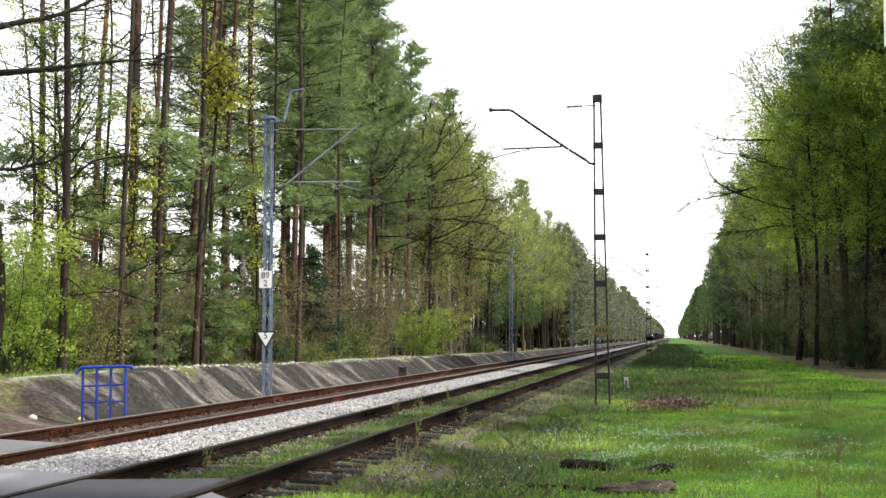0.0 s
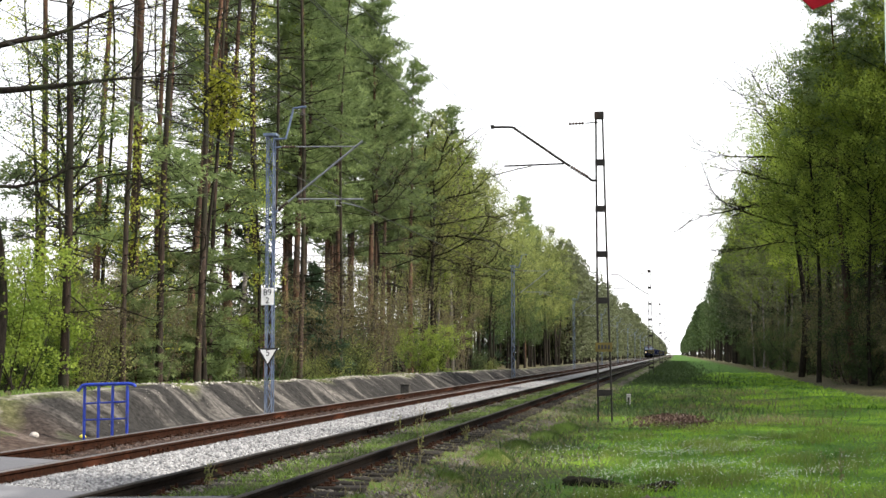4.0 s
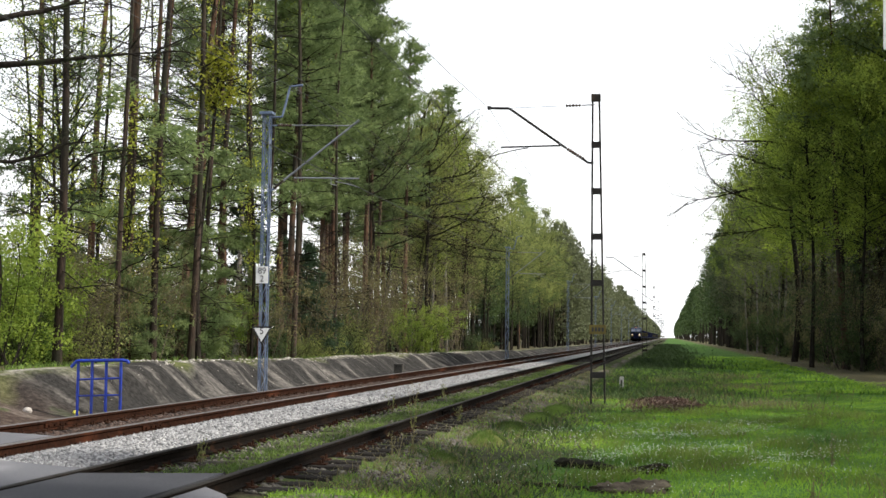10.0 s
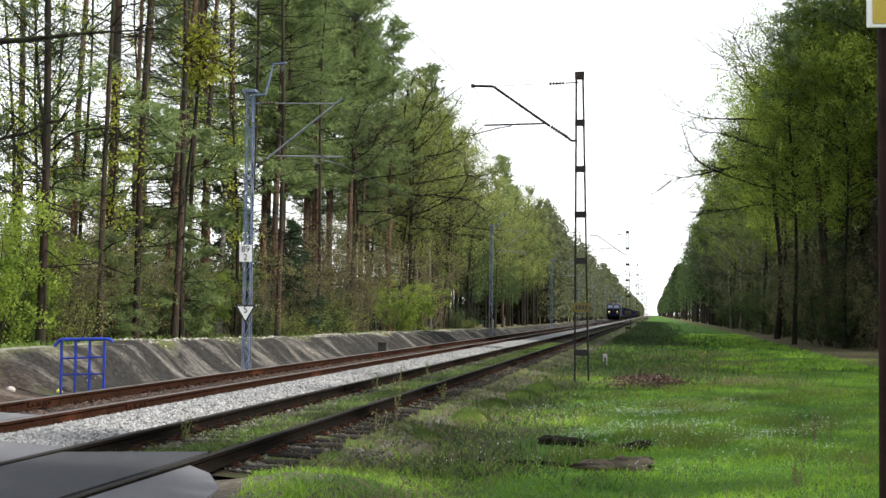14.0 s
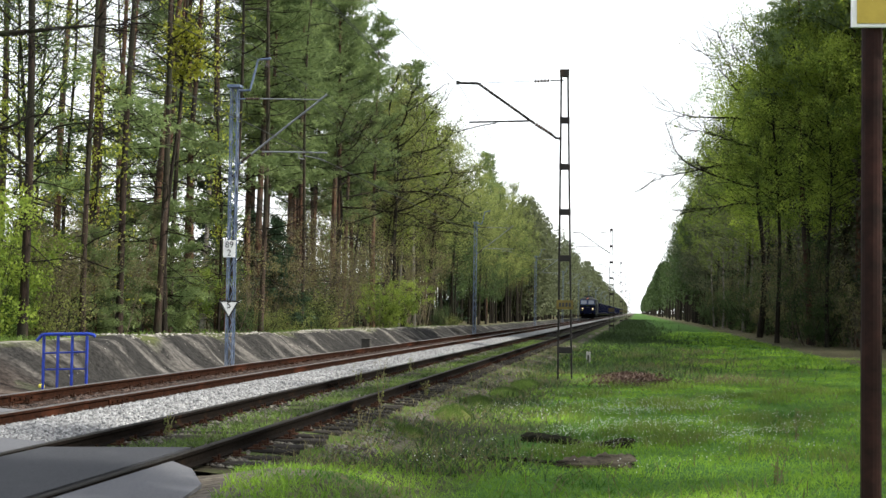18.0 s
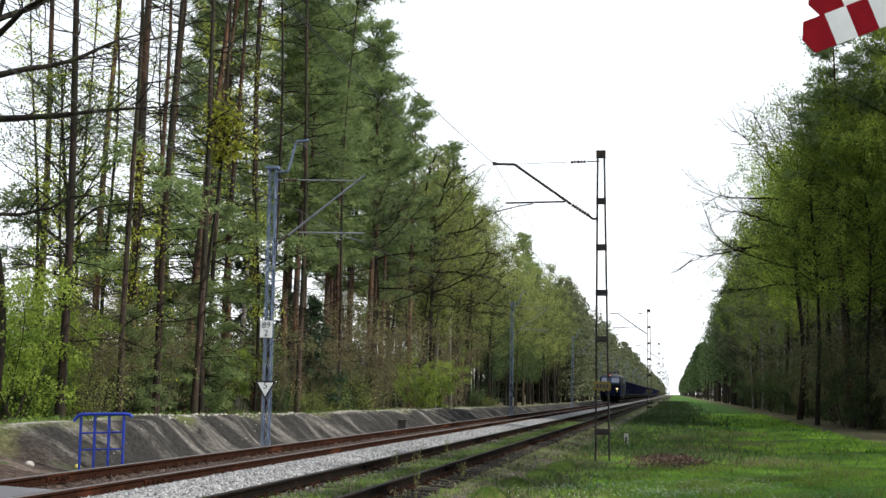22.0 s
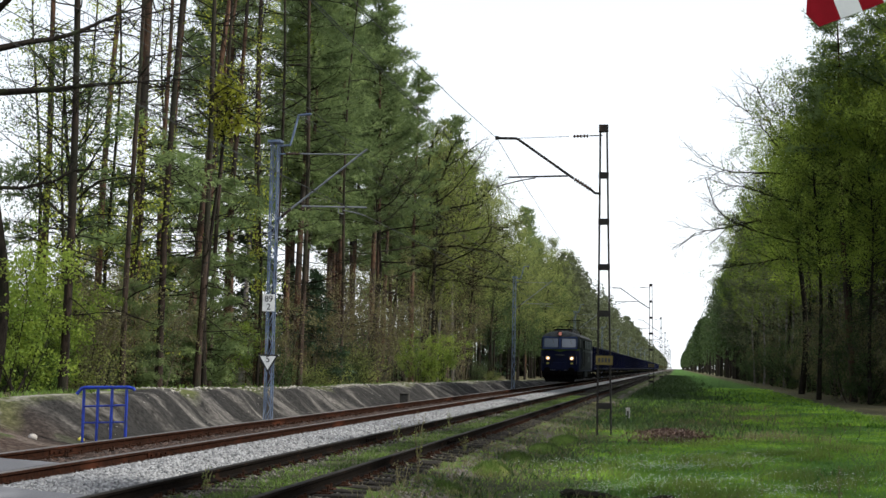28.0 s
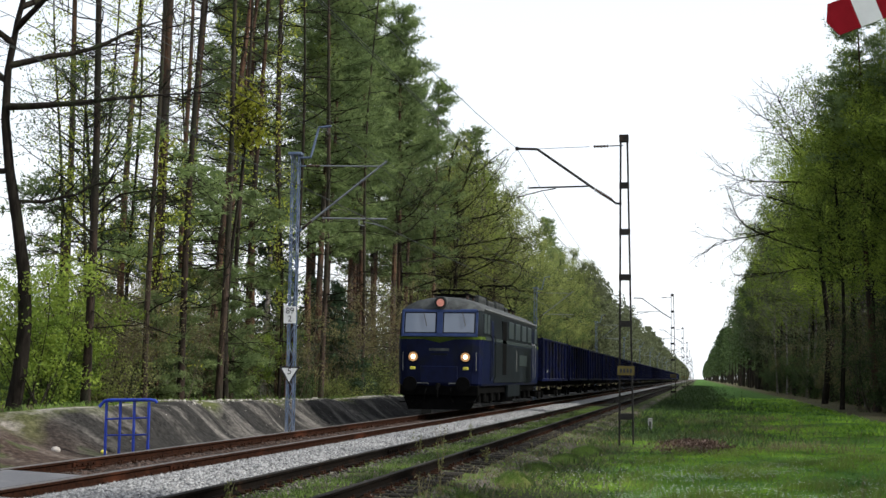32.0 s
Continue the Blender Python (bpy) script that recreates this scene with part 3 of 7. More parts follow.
def channel_mast(height=7.3, base=-0.45):
    """Two tapering steel channels joined by batten plates, its arm out over the near track. Origin at the foot between the legs, z = 0 at rail head."""
    mast = thing("catenary_mast", None, "dark brown twin-channel steel mast with a cantilever arm", "catenary mast", "masts along the near track")
    w0, w1 = 0.185, 0.095

    def half(z):
        return w0 + (w1 - w0) * (z - base) / (height - base)

    for s in (-1, 1):
        leg = bmesh.new()
        c0, c1 = 0.03, -0.06
        section = ((-0.036, -0.06), (0.006, -0.06), (0.006, 0.06), (-0.036, 0.06), (-0.036, 0.048), (-0.008, 0.048), (-0.008, -0.048), (-0.036, -0.048))
        rings = [[leg.verts.new((c + s * (half(z) + dx), dy, z)) for dx, dy in section] for z, c in ((base, c0), (height, c1))]
        for k in range(8):
            leg.faces.new((rings[0][k], rings[0][(k + 1) % 8], rings[1][(k + 1) % 8], rings[1][k]))
        leg.faces.new(rings[0][::-1]), leg.faces.new(rings[1])
        bmesh.ops.recalc_face_normals(leg, faces=leg.faces)
        part("leg", leg, M_MAST, mast)
    for z in (6.05, 4.9, 3.78, 2.64, 0.39):
        cx = 0.03 - 0.09 * (z - base) / (height - base)
        part("batten_plate", boxed(cx - half(z) - 0.012, cx + half(z) + 0.012, -0.068, 0.068, z - 0.075, z + 0.075, 0.006), M_MAST, mast)
    part("cap_plate", boxed(-0.06 - 0.115, -0.06 + 0.115, -0.075, 0.075, height - 0.17, height + 0.012, 0.008), M_MAST, mast)
    # cantilever
    x0 = -0.16
    part("arm_tube", tubed([(x0 - 0.62, 0, 5.97), (-2.19, 0, 6.97), (-2.24, 0, 6.985), (-2.76, 0, 7.0)], 0.032, 8), M_MAST, mast)
    insulator((x0 - 0.2, 0, 5.70), (x0 - 0.62, 0, 5.97), "insulator", mast)
    part("hinge", tubed([(x0 + 0.05, 0, 5.60), (x0 - 0.1, 0, 5.61), (x0 - 0.2, 0, 5.70)], 0.03, 8), M_MAST, mast)
    part("tie_rod", tubed([(-2.2, 0, 6.99), (x0 - 0.75, 0, 7.03)], 0.007, 6), M_GALV, mast)
    insulator((x0 - 0.65, 0, 7.03), (x0 - 0.25, 0, 7.04), "insulator", mast, 5, 0.04)
    part("tie_rod", tubed([(x0 - 0.25, 0, 7.04), (x0 + 0.08, 0, 7.05)], 0.014, 6), M_MAST, mast)
    part("registration_tube", tubed([(-0.93, 0, 6.04), (-2.42, 0, 6.01)], 0.022, 8), M_MAST, mast)
    part("steady_arm", tubed([(-1.74, 0, 5.99), (-2.1, 0, 5.93), (-2.58, 0, 5.81), (-2.70, 0, 5.76)], 0.014, 6), M_MAST, mast)
    part("clamp", boxed(-2.76, -2.68, -0.03, 0.03, 6.96, 7.05, 0.005), M_MAST, mast)
    plate = part("warning_plate", boxed(-0.19, 0.22, -0.085, -0.072, 1.39, 1.61), M_YELLOW_OLD, mast, "small faded yellow plate with dark bars")
    for k in range(4):
        part("bar", boxed(-0.13 + 0.08 * k, -0.08 + 0.08 * k, -0.09, -0.0852, 1.45, 1.55), M_BLACK, plate)
    part("plinth", boxed(-0.35, 0.4, -0.28, 0.28, -0.8, -0.36, 0.02), M_CONCRETE, mast)
    return mast


def lattice_mast(plates, height=7.45):
    """Four-angle lattice mast in blue-grey galvanised steel, its arm out over the far track."""
    mast = thing("lattice_mast", None, "galvanised blue-grey lattice mast with a cantilever arm", "catenary mast", "masts along the far track")
    w = 0.108
    for sx in (-1, 1):
        for sy in (-1, 1):
            leg = bmesh.new()
            xa, xb = sorted((sx * w, sx * (w - 0.030)))
            ya, yb = sorted((sy * w, sy * (w - 0.008)))
            box(leg, xa, xb, ya, yb, -0.75, height)
            xa, xb = sorted((sx * w, sx * (w - 0.008)))
            ya, yb = sorted((sy * (w - 0.008), sy * (w - 0.030)))
            box(leg, xa, xb, ya, yb, -0.75, height)
            part("leg", leg, M_GALV, mast)
    n = 18
    for sy in (-1, 1):
        lace = bmesh.new()
        side = bmesh.new()
        for k in range(n):
            za, zb = -0.4 + k * (height + 0.35) / n, -0.4 + (k + 1) * (height + 0.35) / n
            s = 1 if k % 2 else -1
            if plates:
                part("lacing_bar", beam(bmesh.new(), (s * (w - 0.02), sy * (w + 0.006), za), (-s * (w - 0.02), sy * (w + 0.006), zb), 0.022, 0.008), M_GALV, mast)
                part("lacing_bar", beam(bmesh.new(), (sy * (w + 0.006), s * (w - 0.02), za), (sy * (w + 0.006), -s * (w - 0.02), zb), 0.008, 0.022), M_GALV, mast)
                continue
            beam(lace, (s * (w - 0.02), sy * (w + 0.006), za), (-s * (w - 0.02), sy * (w + 0.006), zb), 0.032, 0.008)
            beam(side, (sy * (w + 0.006), s * (w - 0.02), za), (sy * (w + 0.006), -s * (w - 0.02), zb), 0.008, 0.032)
        if plates:
            lace.free(), side.free()
            continue
        tagged(part("lacing", lace, M_GALV, mast), kind="stuff")
        tagged(part("lacing", side, M_GALV, mast), kind="stuff")
    part("cap_plate", boxed(-0.19, 0.19, -0.17, 0.17, height - 0.05, height + 0.03, 0.01), M_GALV, mast)
    part("arm_tube", tubed([(0.50, 0, 5.56), (2.62, 0, 7.22)], 0.03, 8), M_ARM, mast)
    insulator((0.22, 0, 5.33), (0.50, 0, 5.56), "insulator", mast, 6)
    part("hinge", tubed([(0.1, 0, 5.24), (0.22, 0, 5.33)], 0.03, 8), M_GALV, mast)
    part("tie_rod", tubed([(0.72, 0, 7.10), (2.42, 0, 7.07)], 0.018, 8), M_ARM, mast)
    insulator((0.3, 0, 7.1), (0.72, 0, 7.1), "insulator", mast, 5, 0.045)
    part("tie_rod", tubed([(0.1, 0, 7.1), (0.3, 0, 7.1)], 0.02, 8), M_GALV, mast)
    part("registration_tube", tubed([(0.8, 0, 5.63), (2.64, 0, 5.6)], 0.022, 8), M_ARM, mast)
    part("drop_bracket", tubed([(1.85, 0, 5.6), (1.85, 0, 5.44), (2.0, 0, 5.42)], 0.015, 6), M_ARM, mast)
    part("steady_arm", tubed([(1.98, 0, 5.52), (2.3, 0, 5.46), (2.66, 0, 5.35)], 0.014, 6), M_ARM, mast)
    part("feeder_bracket", tubed([(0.1, 0, 7.33), (0.42, 0, 7.34), (0.52, 0, 7.7), (0.64, 0, 8.19), (1.0, 0, 8.22)], 0.035, 8), M_GALV, mast)
    part("bracket_insulator", tubed([(0.92, 0, 8.16), (0.92, 0, 8.0)], 0.05, 8), M_CERAMIC, mast)
    part("plinth", boxed(-0.3, 0.3, -0.3, 0.3, -0.95, -0.42, 0.03), M_CONCRETE, mast)
    if plates:
        p = part("distance_plate", boxed(-0.20, 0.15, -0.165, -0.155, 2.69, 3.16, 0.004), M_WHITE, mast, "white hectometre plate with black figures")
        lettering("89", 0.245, Matrix.Translation((-0.025, -0.168, 3.03)) @ pose(0, 0, 0, 90), M_BLACK, p, "figure")
        lettering("2", 0.245, Matrix.Translation((-0.025, -0.168, 2.81)) @ pose(0, 0, 0, 90), M_BLACK, p, "figure")
        for name, mat, sc, yy in (("speed_board", M_BLACK, 1.0, -0.160), ("white_field", M_WHITE, 0.74, -0.168)):
            bm = bmesh.new()
            a = [Vector((-0.30, 0, 1.50)), Vector((0.30, 0, 1.50)), Vector((0.0, 0, 0.99))]
            c = (a[0] + a[1] + a[2]) / 3
            front = [bm.verts.new(c + (v - c) * sc + Vector((0, yy - 0.006, 0))) for v in a]
            back = [bm.verts.new(c + (v - c) * sc + Vector((0, yy, 0))) for v in a]
            bm.faces.new(front), bm.faces.new(back[::-1])
            for k in range(3):
                bm.faces.new((front[k], back[k], back[(k + 1) % 3], front[(k + 1) % 3]))
            bmesh.ops.recalc_face_normals(bm, faces=bm.faces)
            if name == "speed_board":
                board = part(name, bm, mat, mast, "white triangular board with black border and a 5")
            else:
                part(name, bm, mat, board)
        lettering("5", 0.26, Matrix.Translation((0.0, -0.177, 1.365)) @ pose(0, 0, 0, 90), M_BLACK, board, "figure")
    return mast


RIGHT_MASTS = [-32.5, 35.5, 103.5, 172.0, 240.0, 308.0, 376.0, 444.0, 512.0]
LEFT_MASTS = [-21.5, 38.7, 99.4, 160.0, 220.5, 281.0, 341.5, 402.0, 462.5, 523.0]
first = channel_mast()
first.matrix_basis = pose(-1.745, RIGHT_MASTS[1], 0)
for y in RIGHT_MASTS[:1] + RIGHT_MASTS[2:]:
    copy_thing(first, pose(-1.745, y, 0))
lattice_mast(True).matrix_basis = pose(-11.1, LEFT_MASTS[1], 0)
second = lattice_mast(False)
second.matrix_basis = pose(-11.1, LEFT_MASTS[2], 0)
for y in LEFT_MASTS[:1] + LEFT_MASTS[3:]:
    copy_thing(second, pose(-11.1, y, 0))


def overhead(name, x, masts, z_top, z_low, sag, label):
    """Messenger and contact wire with droppers, span by span."""
    line = thing(name, None, label, "overhead wire")
    top = bmesh.new()
    pts = []
    for a, b in zip(masts, masts[1:]):
        for k in range(10):
            u = k / 10
            pts.append((x, a + (b - a) * u, z_top - sag * 4 * u * (1 - u)))
    pts.append((x, masts[-1], z_top))
    tube(top, pts, 0.007, 5)
    part("messenger_wire", top, M_WIRE, line)
    for dx in (-0.022, 0.022):
        part("contact_wire", tubed([(x + dx, masts[0], z_low), (x + dx, masts[-1], z_low)], 0.0065, 5), M_WIRE, line)
    for a, b in zip(masts, masts[1:4]):
        for k in range(1, 10):
            u = (k - 0.5) / 9
            part("dropper", tubed([(x, a + (b - a) * u, z_low), (x, a + (b - a) * u, z_top - sag * 4 * u * (1 - u))], 0.0022, 4), M_WIRE, line)
    return line


overhead("overhead_line", -4.45, RIGHT_MASTS, 6.98, 5.76, 0.9, "copper contact wire hung from a messenger over the near track")
overhead("overhead_line", -8.46, LEFT_MASTS, 7.2, 5.35, 0.75, "copper contact wire hung from a messenger over the far track")
feeder = thing("feeder_line", None, "dark feeder cable carried along the far masts", "feeder cable")
for dx in (0.0, 0.35):
    pts = []
    for a, b in zip(LEFT_MASTS, LEFT_MASTS[1:]):
        pts += [(-10.18 + dx * 0.3, a + (b - a) * k / 10, 7.98 + dx - 0.9 * 4 * (k / 10) * (1 - k / 10)) for k in range(10)]
    part("cable", tubed(pts, 0.008, 5), M_WIRE, feeder)


# ---- trees ----
class Branches:
    """Collects tapered limbs as arrays."""

    def __init__(self, sides=5):
        self.v, self.f, self.n, self.sides = [], [], 0, sides

    def limb(self, pts, radii, sides=None):
        s = sides or self.sides
        pts = np.asarray(pts, float)
        d = np.gradient(pts, axis=0)
        d /= np.linalg.norm(d, axis=1)[:, None] + 1e-9
        ref = np.array([0.31, 0.77, 0.55])
        a = np.cross(d, ref)
        a /= np.linalg.norm(a, axis=1)[:, None] + 1e-9
        c = np.cross(d, a)
        q = 2 * np.pi * np.arange(s) / s
        ring = pts[:, None] + np.asarray(radii)[:, None, None] * (a[:, None] * np.cos(q)[None, :, None] + c[:, None] * np.sin(q)[None, :, None])
        self.v.append(ring.reshape(-1, 3))
        k = len(pts)
        i = self.n + (np.arange(k - 1)[:, None] * s + np.arange(s)[None])
        j = self.n + (np.arange(k - 1)[:, None] * s + (np.arange(s)[None] + 1) % s)
        self.f.append(np.stack([i, j, j + s, i + s], -1).reshape(-1, 4))
        self.n += k * s

    def mesh(self, name, material):
        return array_mesh(name, np.concatenate(self.v), np.concatenate(self.f), material, True)


def unit(rng, n):
    v = rng.normal(size=(n, 3))
    return v / np.linalg.norm(v, axis=1)[:, None]


def leaf_quads(rng, centres, size, spread, droop=0.0, aspect=0.6):
    """Folded diamond leaves round the centres."""
    n = len(centres)
    c = centres + np.clip(rng.normal(size=(n, 3)), -1.5, 1.5) * spread
    a = unit(rng, n)
    a[:, 2] -= droop
    a /= np.linalg.norm(a, axis=1)[:, None]
    b = np.cross(a, unit(rng, n))
    b /= np.linalg.norm(b, axis=1)[:, None] + 1e-9
    s = size * rng.uniform(0.6, 1.35, (n, 1))
    v = np.stack([c - a * s * 0.5, c + b * s * aspect * 0.5, c + a * s * 0.5, c - b * s * aspect * 0.5], 1)
    return v.reshape(-1, 3), np.arange(4 * n).reshape(n, 4)


def needle_tufts(rng, centres, axes, length, per, width=0.05):
    """Fans of needles: slim triangles that spread from each centre along its twig."""
    n = len(centres)
    c = np.repeat(centres, per, 0)
    a = np.repeat(axes, per, 0) + rng.normal(size=(n * per, 3)) * 0.65
    a /= np.linalg.norm(a, axis=1)[:, None]
    b = np.cross(a, unit(rng, n * per))
    b /= np.linalg.norm(b, axis=1)[:, None] + 1e-9
    L = length * rng.uniform(0.6, 1.3, (n * per, 1))
    v = np.stack([c - b * L * width, c + b * L * width, c + a * L], 1)
    return v.reshape(-1, 3), np.arange(3 * n * per).reshape(-1, 3)


def bent(rng, start, direction, length, steps, wander, lift=0.0):
    pts = [np.array(start, float)]
    d = np.array(direction, float)
    d /= np.linalg.norm(d)
    for _ in range(steps):
        d = d + rng.normal(size=3) * wander
        d[2] += lift
        d /= np.linalg.norm(d)
        pts.append(pts[-1] + d * length / steps)
    return np.array(pts)


def tree(name, trunk, limbs, leaves, label, category, bark, crown_label, branch_bark=None):
    t = thing(name, None, label, category)
    mesh_object("trunk", trunk.mesh("trunk", bark), t)
    if limbs is not None and limbs.n:
        tagged(mesh_object("branching", limbs.mesh("branching", branch_bark or bark), t), kind="stuff")
    for v, f, mat in leaves:
        mesh_object("crown", array_mesh("crown", v, f, mat), t, crown_label)
    return t


def pine(seed, h=23.0, bare=0.5, radius=0.19, tufts=1.0, lean=0.0, fine=True, needle=0.30, dead=58, low_limbs=9, bark=None):
    """A tall forest pine: bare orange trunk with dead stubs below, an open crown of needle tufts above."""
    rng = np.random.RandomState(seed)
    tr, br = Branches(9), Branches(5)
    z = np.linspace(-0.3, h, 15)
    ph = rng.uniform(0, 6, 2)
    amp = 0.22
    spine = np.stack([amp * np.sin(z * 0.22 + ph[0]) * z / h * 1.6 + lean * z, amp * np.sin(z * 0.19 + ph[1]) * z / h * 1.6, z], 1)
    rad = radius * (1 - 0.82 * np.clip(z, 0, h) / h) * np.where(z < 0.4, 1.22, 1.0)
    tr.limb(spine, rad)

    def at(zz):
        return np.array([np.interp(zz, z, spine[:, k]) for k in range(3)])

    for _ in range(dead if fine else 10):
        zz = rng.uniform(1.8, h * bare)
        q = rng.uniform(0, 6.28)
        d = (math.cos(q), math.sin(q), rng.uniform(-0.3, 0.3))
        L = rng.uniform(0.5, 3.6)
        pts = bent(rng, at(zz), d, L, 5, 0.16, -0.02)
        br.limb(pts, np.linspace(0.03, 0.008, 6), 4)
        if L > 1.0:
            for k in (2, 3, 4, 5):
                br.limb(bent(rng, pts[k], np.array(d) + rng.normal(size=3) * 0.6, L * 0.4, 3, 0.2), np.linspace(0.012, 0.004, 4), 3)
    cen, axs = [], []
    # lower limbs that still carry some needles
    for _ in range(low_limbs if fine else 0):
        q = rng.uniform(0, 6.28)
        pts = bent(rng, at(rng.uniform(4.5, 9.5)), (math.cos(q), math.sin(q), -0.1), rng.uniform(1.4, 3.2), 6, 0.12, -0.02)
        br.limb(pts, np.linspace(0.03, 0.006, 7), 4)
        for m in range(2, 7):
            g = rng.normal(size=(10, 3))
            cen += list(pts[m] + g * np.array((0.26, 0.26, 0.09)))
            axs += list(np.array((math.cos(q), math.sin(q), 0.1)) + g * 0.3)
    n = 46 if fine else 30
    for k in range(n):
        u = (k + rng.uniform()) / n
        zz = h * (bare + (1 - bare) * u) - 0.2
        q = rng.uniform(0, 6.28)
        reach = (0.9 + 3.0 * (1 - u) ** 0.7) * rng.uniform(0.55, 1.1) * (0.6 + 0.4 * min(1, u * 5))
        d = np.array((math.cos(q), math.sin(q), 0.15 + 0.75 * u))
        pts = bent(rng, at(zz), d, reach, 6, 0.13, 0.03)
        br.limb(pts, np.linspace(0.045 * (1 - 0.6 * u), 0.008, 7), 4)
        for m in range(2, 7):
            for _ in range(2):
                d2 = (pts[m] - pts[m - 1]) / (np.linalg.norm(pts[m] - pts[m - 1]) + 1e-9) + rng.normal(size=3) * 0.55
                p2 = bent(rng, pts[m], d2, reach * rng.uniform(0.16, 0.36), 3, 0.2, 0.04)
                if fine:
                    br.limb(p2, np.linspace(0.010, 0.004, 4), 3)
                for w in range(1, 4):
                    for _ in range(max(1, int(2.4 * tufts)) if fine else 1):
                        cen.append(p2[w] + rng.normal(size=3) * 0.10)
                        axs.append((p2[w] - p2[w - 1]) / (np.linalg.norm(p2[w] - p2[w - 1]) + 1e-9) + np.array((0, 0, 0.35)))
    v, f = needle_tufts(rng, np.array(cen), np.array(axs), needle if fine else needle * 1.7, 7 if fine else 5, 0.085 if fine else 0.16)
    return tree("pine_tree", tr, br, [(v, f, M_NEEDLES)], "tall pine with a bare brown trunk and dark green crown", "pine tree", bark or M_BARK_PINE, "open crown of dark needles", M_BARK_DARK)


def dense_pine(seed, h=23.0, bare=0.4, radius=0.2, wide=1.0, fine=True):
    """A full-crowned pine: limbs in tiers, each ending in flat pads of needles."""
    rng = np.random.RandomState(seed)
    tr, br = Branches(9), Branches(5)
    z = np.linspace(-0.3, h, 13)
    ph = rng.uniform(0, 6, 2)
    spine = np.stack([0.3 * np.sin(z * 0.22 + ph[0]) * z / h, 0.3 * np.sin(z * 0.19 + ph[1]) * z / h, z], 1)
    tr.limb(spine, radius * (1 - 0.85 * np.clip(z, 0, h) / h) * np.where(z < 0.4, 1.22, 1.0))

    def at(zz):
        return np.array([np.interp(zz, z, spine[:, k]) for k in range(3)])

    for _ in range(26 if fine else 8):
        pts = bent(rng, at(rng.uniform(2.5, h * bare)), (*rng.normal(size=2), rng.uniform(-0.3, 0.2)), rng.uniform(0.5, 3.0), 5, 0.16, -0.02)
        br.limb(pts, np.linspace(0.028, 0.006, 6), 4)
    cen, axs = [], []
    n = int((1 - bare) * h * (5.2 if fine else 3.4))
    for k in range(n):
        u = (k + rng.uniform()) / n
        q = rng.uniform(0, 6.28)
        reach = wide * (0.7 + 3.3 * (1 - u) ** 0.65) * rng.uniform(0.5, 1.08) * (0.55 + 0.45 * min(1, u * 4))
        pts = bent(rng, at(h * (bare + (1 - bare) * u) - 0.25), (math.cos(q), math.sin(q), -0.05 + 0.6 * u), reach, 6, 0.10, 0.035)
        br.limb(pts, np.linspace(0.05 * (1 - 0.6 * u), 0.008, 7), 4)
        side = np.array((-math.sin(q), math.cos(q), 0.0))
        for m in range(2, 7):
            for s in (-1, 0, 1):
                if rng.uniform() < 0.26:
                    continue
                c = pts[m] + side * s * reach * rng.uniform(0.10, 0.26) * (1.15 - m / 7)
                if fine and s:
                    br.limb(np.stack([pts[m - 1], (pts[m - 1] + c) / 2 + (0, 0, 0.05), c]), [0.012, 0.009, 0.004], 3)
                g = 9 if fine else 4
                cen.append(c + rng.normal(size=(g, 3)) * np.array((0.25, 0.25, 0.10)) * (1 if fine else 1.4))
                axs.append(np.array((math.cos(q), math.sin(q), 0.45)) * 0.7 + side * s * 0.3 + rng.normal(size=(g, 3)) * 0.35)
    v, f = needle_tufts(rng, np.concatenate(cen), np.concatenate(axs), 0.27 if fine else 0.5, 6 if fine else 4, 0.065 if fine else 0.12)
    return tree("pine_tree", tr, br, [(v, f, M_NEEDLES)], "full-crowned pine with tiers of dark green needles", "pine tree", M_BARK_PINE, "dense tiers of dark needles", M_BARK_DARK)


def tufted_tree(seed, h, mat, label, radius=0.09, tufts=60, low=0.2, per=26, leaf=0.10):
    """A slim forest tree whose first leaves sit in tufts close to its stem."""
    rng = np.random.RandomState(seed)
    tr, br = Branches(8), Branches(4)
    z = np.linspace(-0.3, h, 13)
    ph = rng.uniform(0, 6, 2)
    spine = np.stack([0.4 * np.sin(z * 0.3 + ph[0]) * z / h, 0.4 * np.sin(z * 0.25 + ph[1]) * z / h, z], 1)
    tr.limb(spine, radius * (1 - 0.88 * np.clip(z, 0, h) / h) + 0.006)
    cen = []
    for k in range(tufts):
        u = rng.uniform(low, 0.98)
        o = np.array([np.interp(h * u, z, spine[:, i]) for i in range(3)])
        L = rng.uniform(0.25, 1.0) * (0.6 + 1.6 * rng.uniform() ** 2)
        pts = bent(rng, o, (*rng.normal(size=2), 0.5), L, 5, 0.2, 0.0)
        br.limb(pts, np.linspace(0.014, 0.004, 6), 3)
        for m in (3, 4, 5):
            cen.append(pts[m] + rng.normal(size=(per // 3, 3)) * np.array((0.17, 0.17, 0.11)))
    v, f = leaf_quads(rng, np.concatenate(cen), leaf, 0.04, 0.4)
    return tree("hornbeam_tree", tr, br, [(v, f, mat)], label, "hornbeam tree", M_BARK_DARK, "tufts of thin yellow-green leaves")


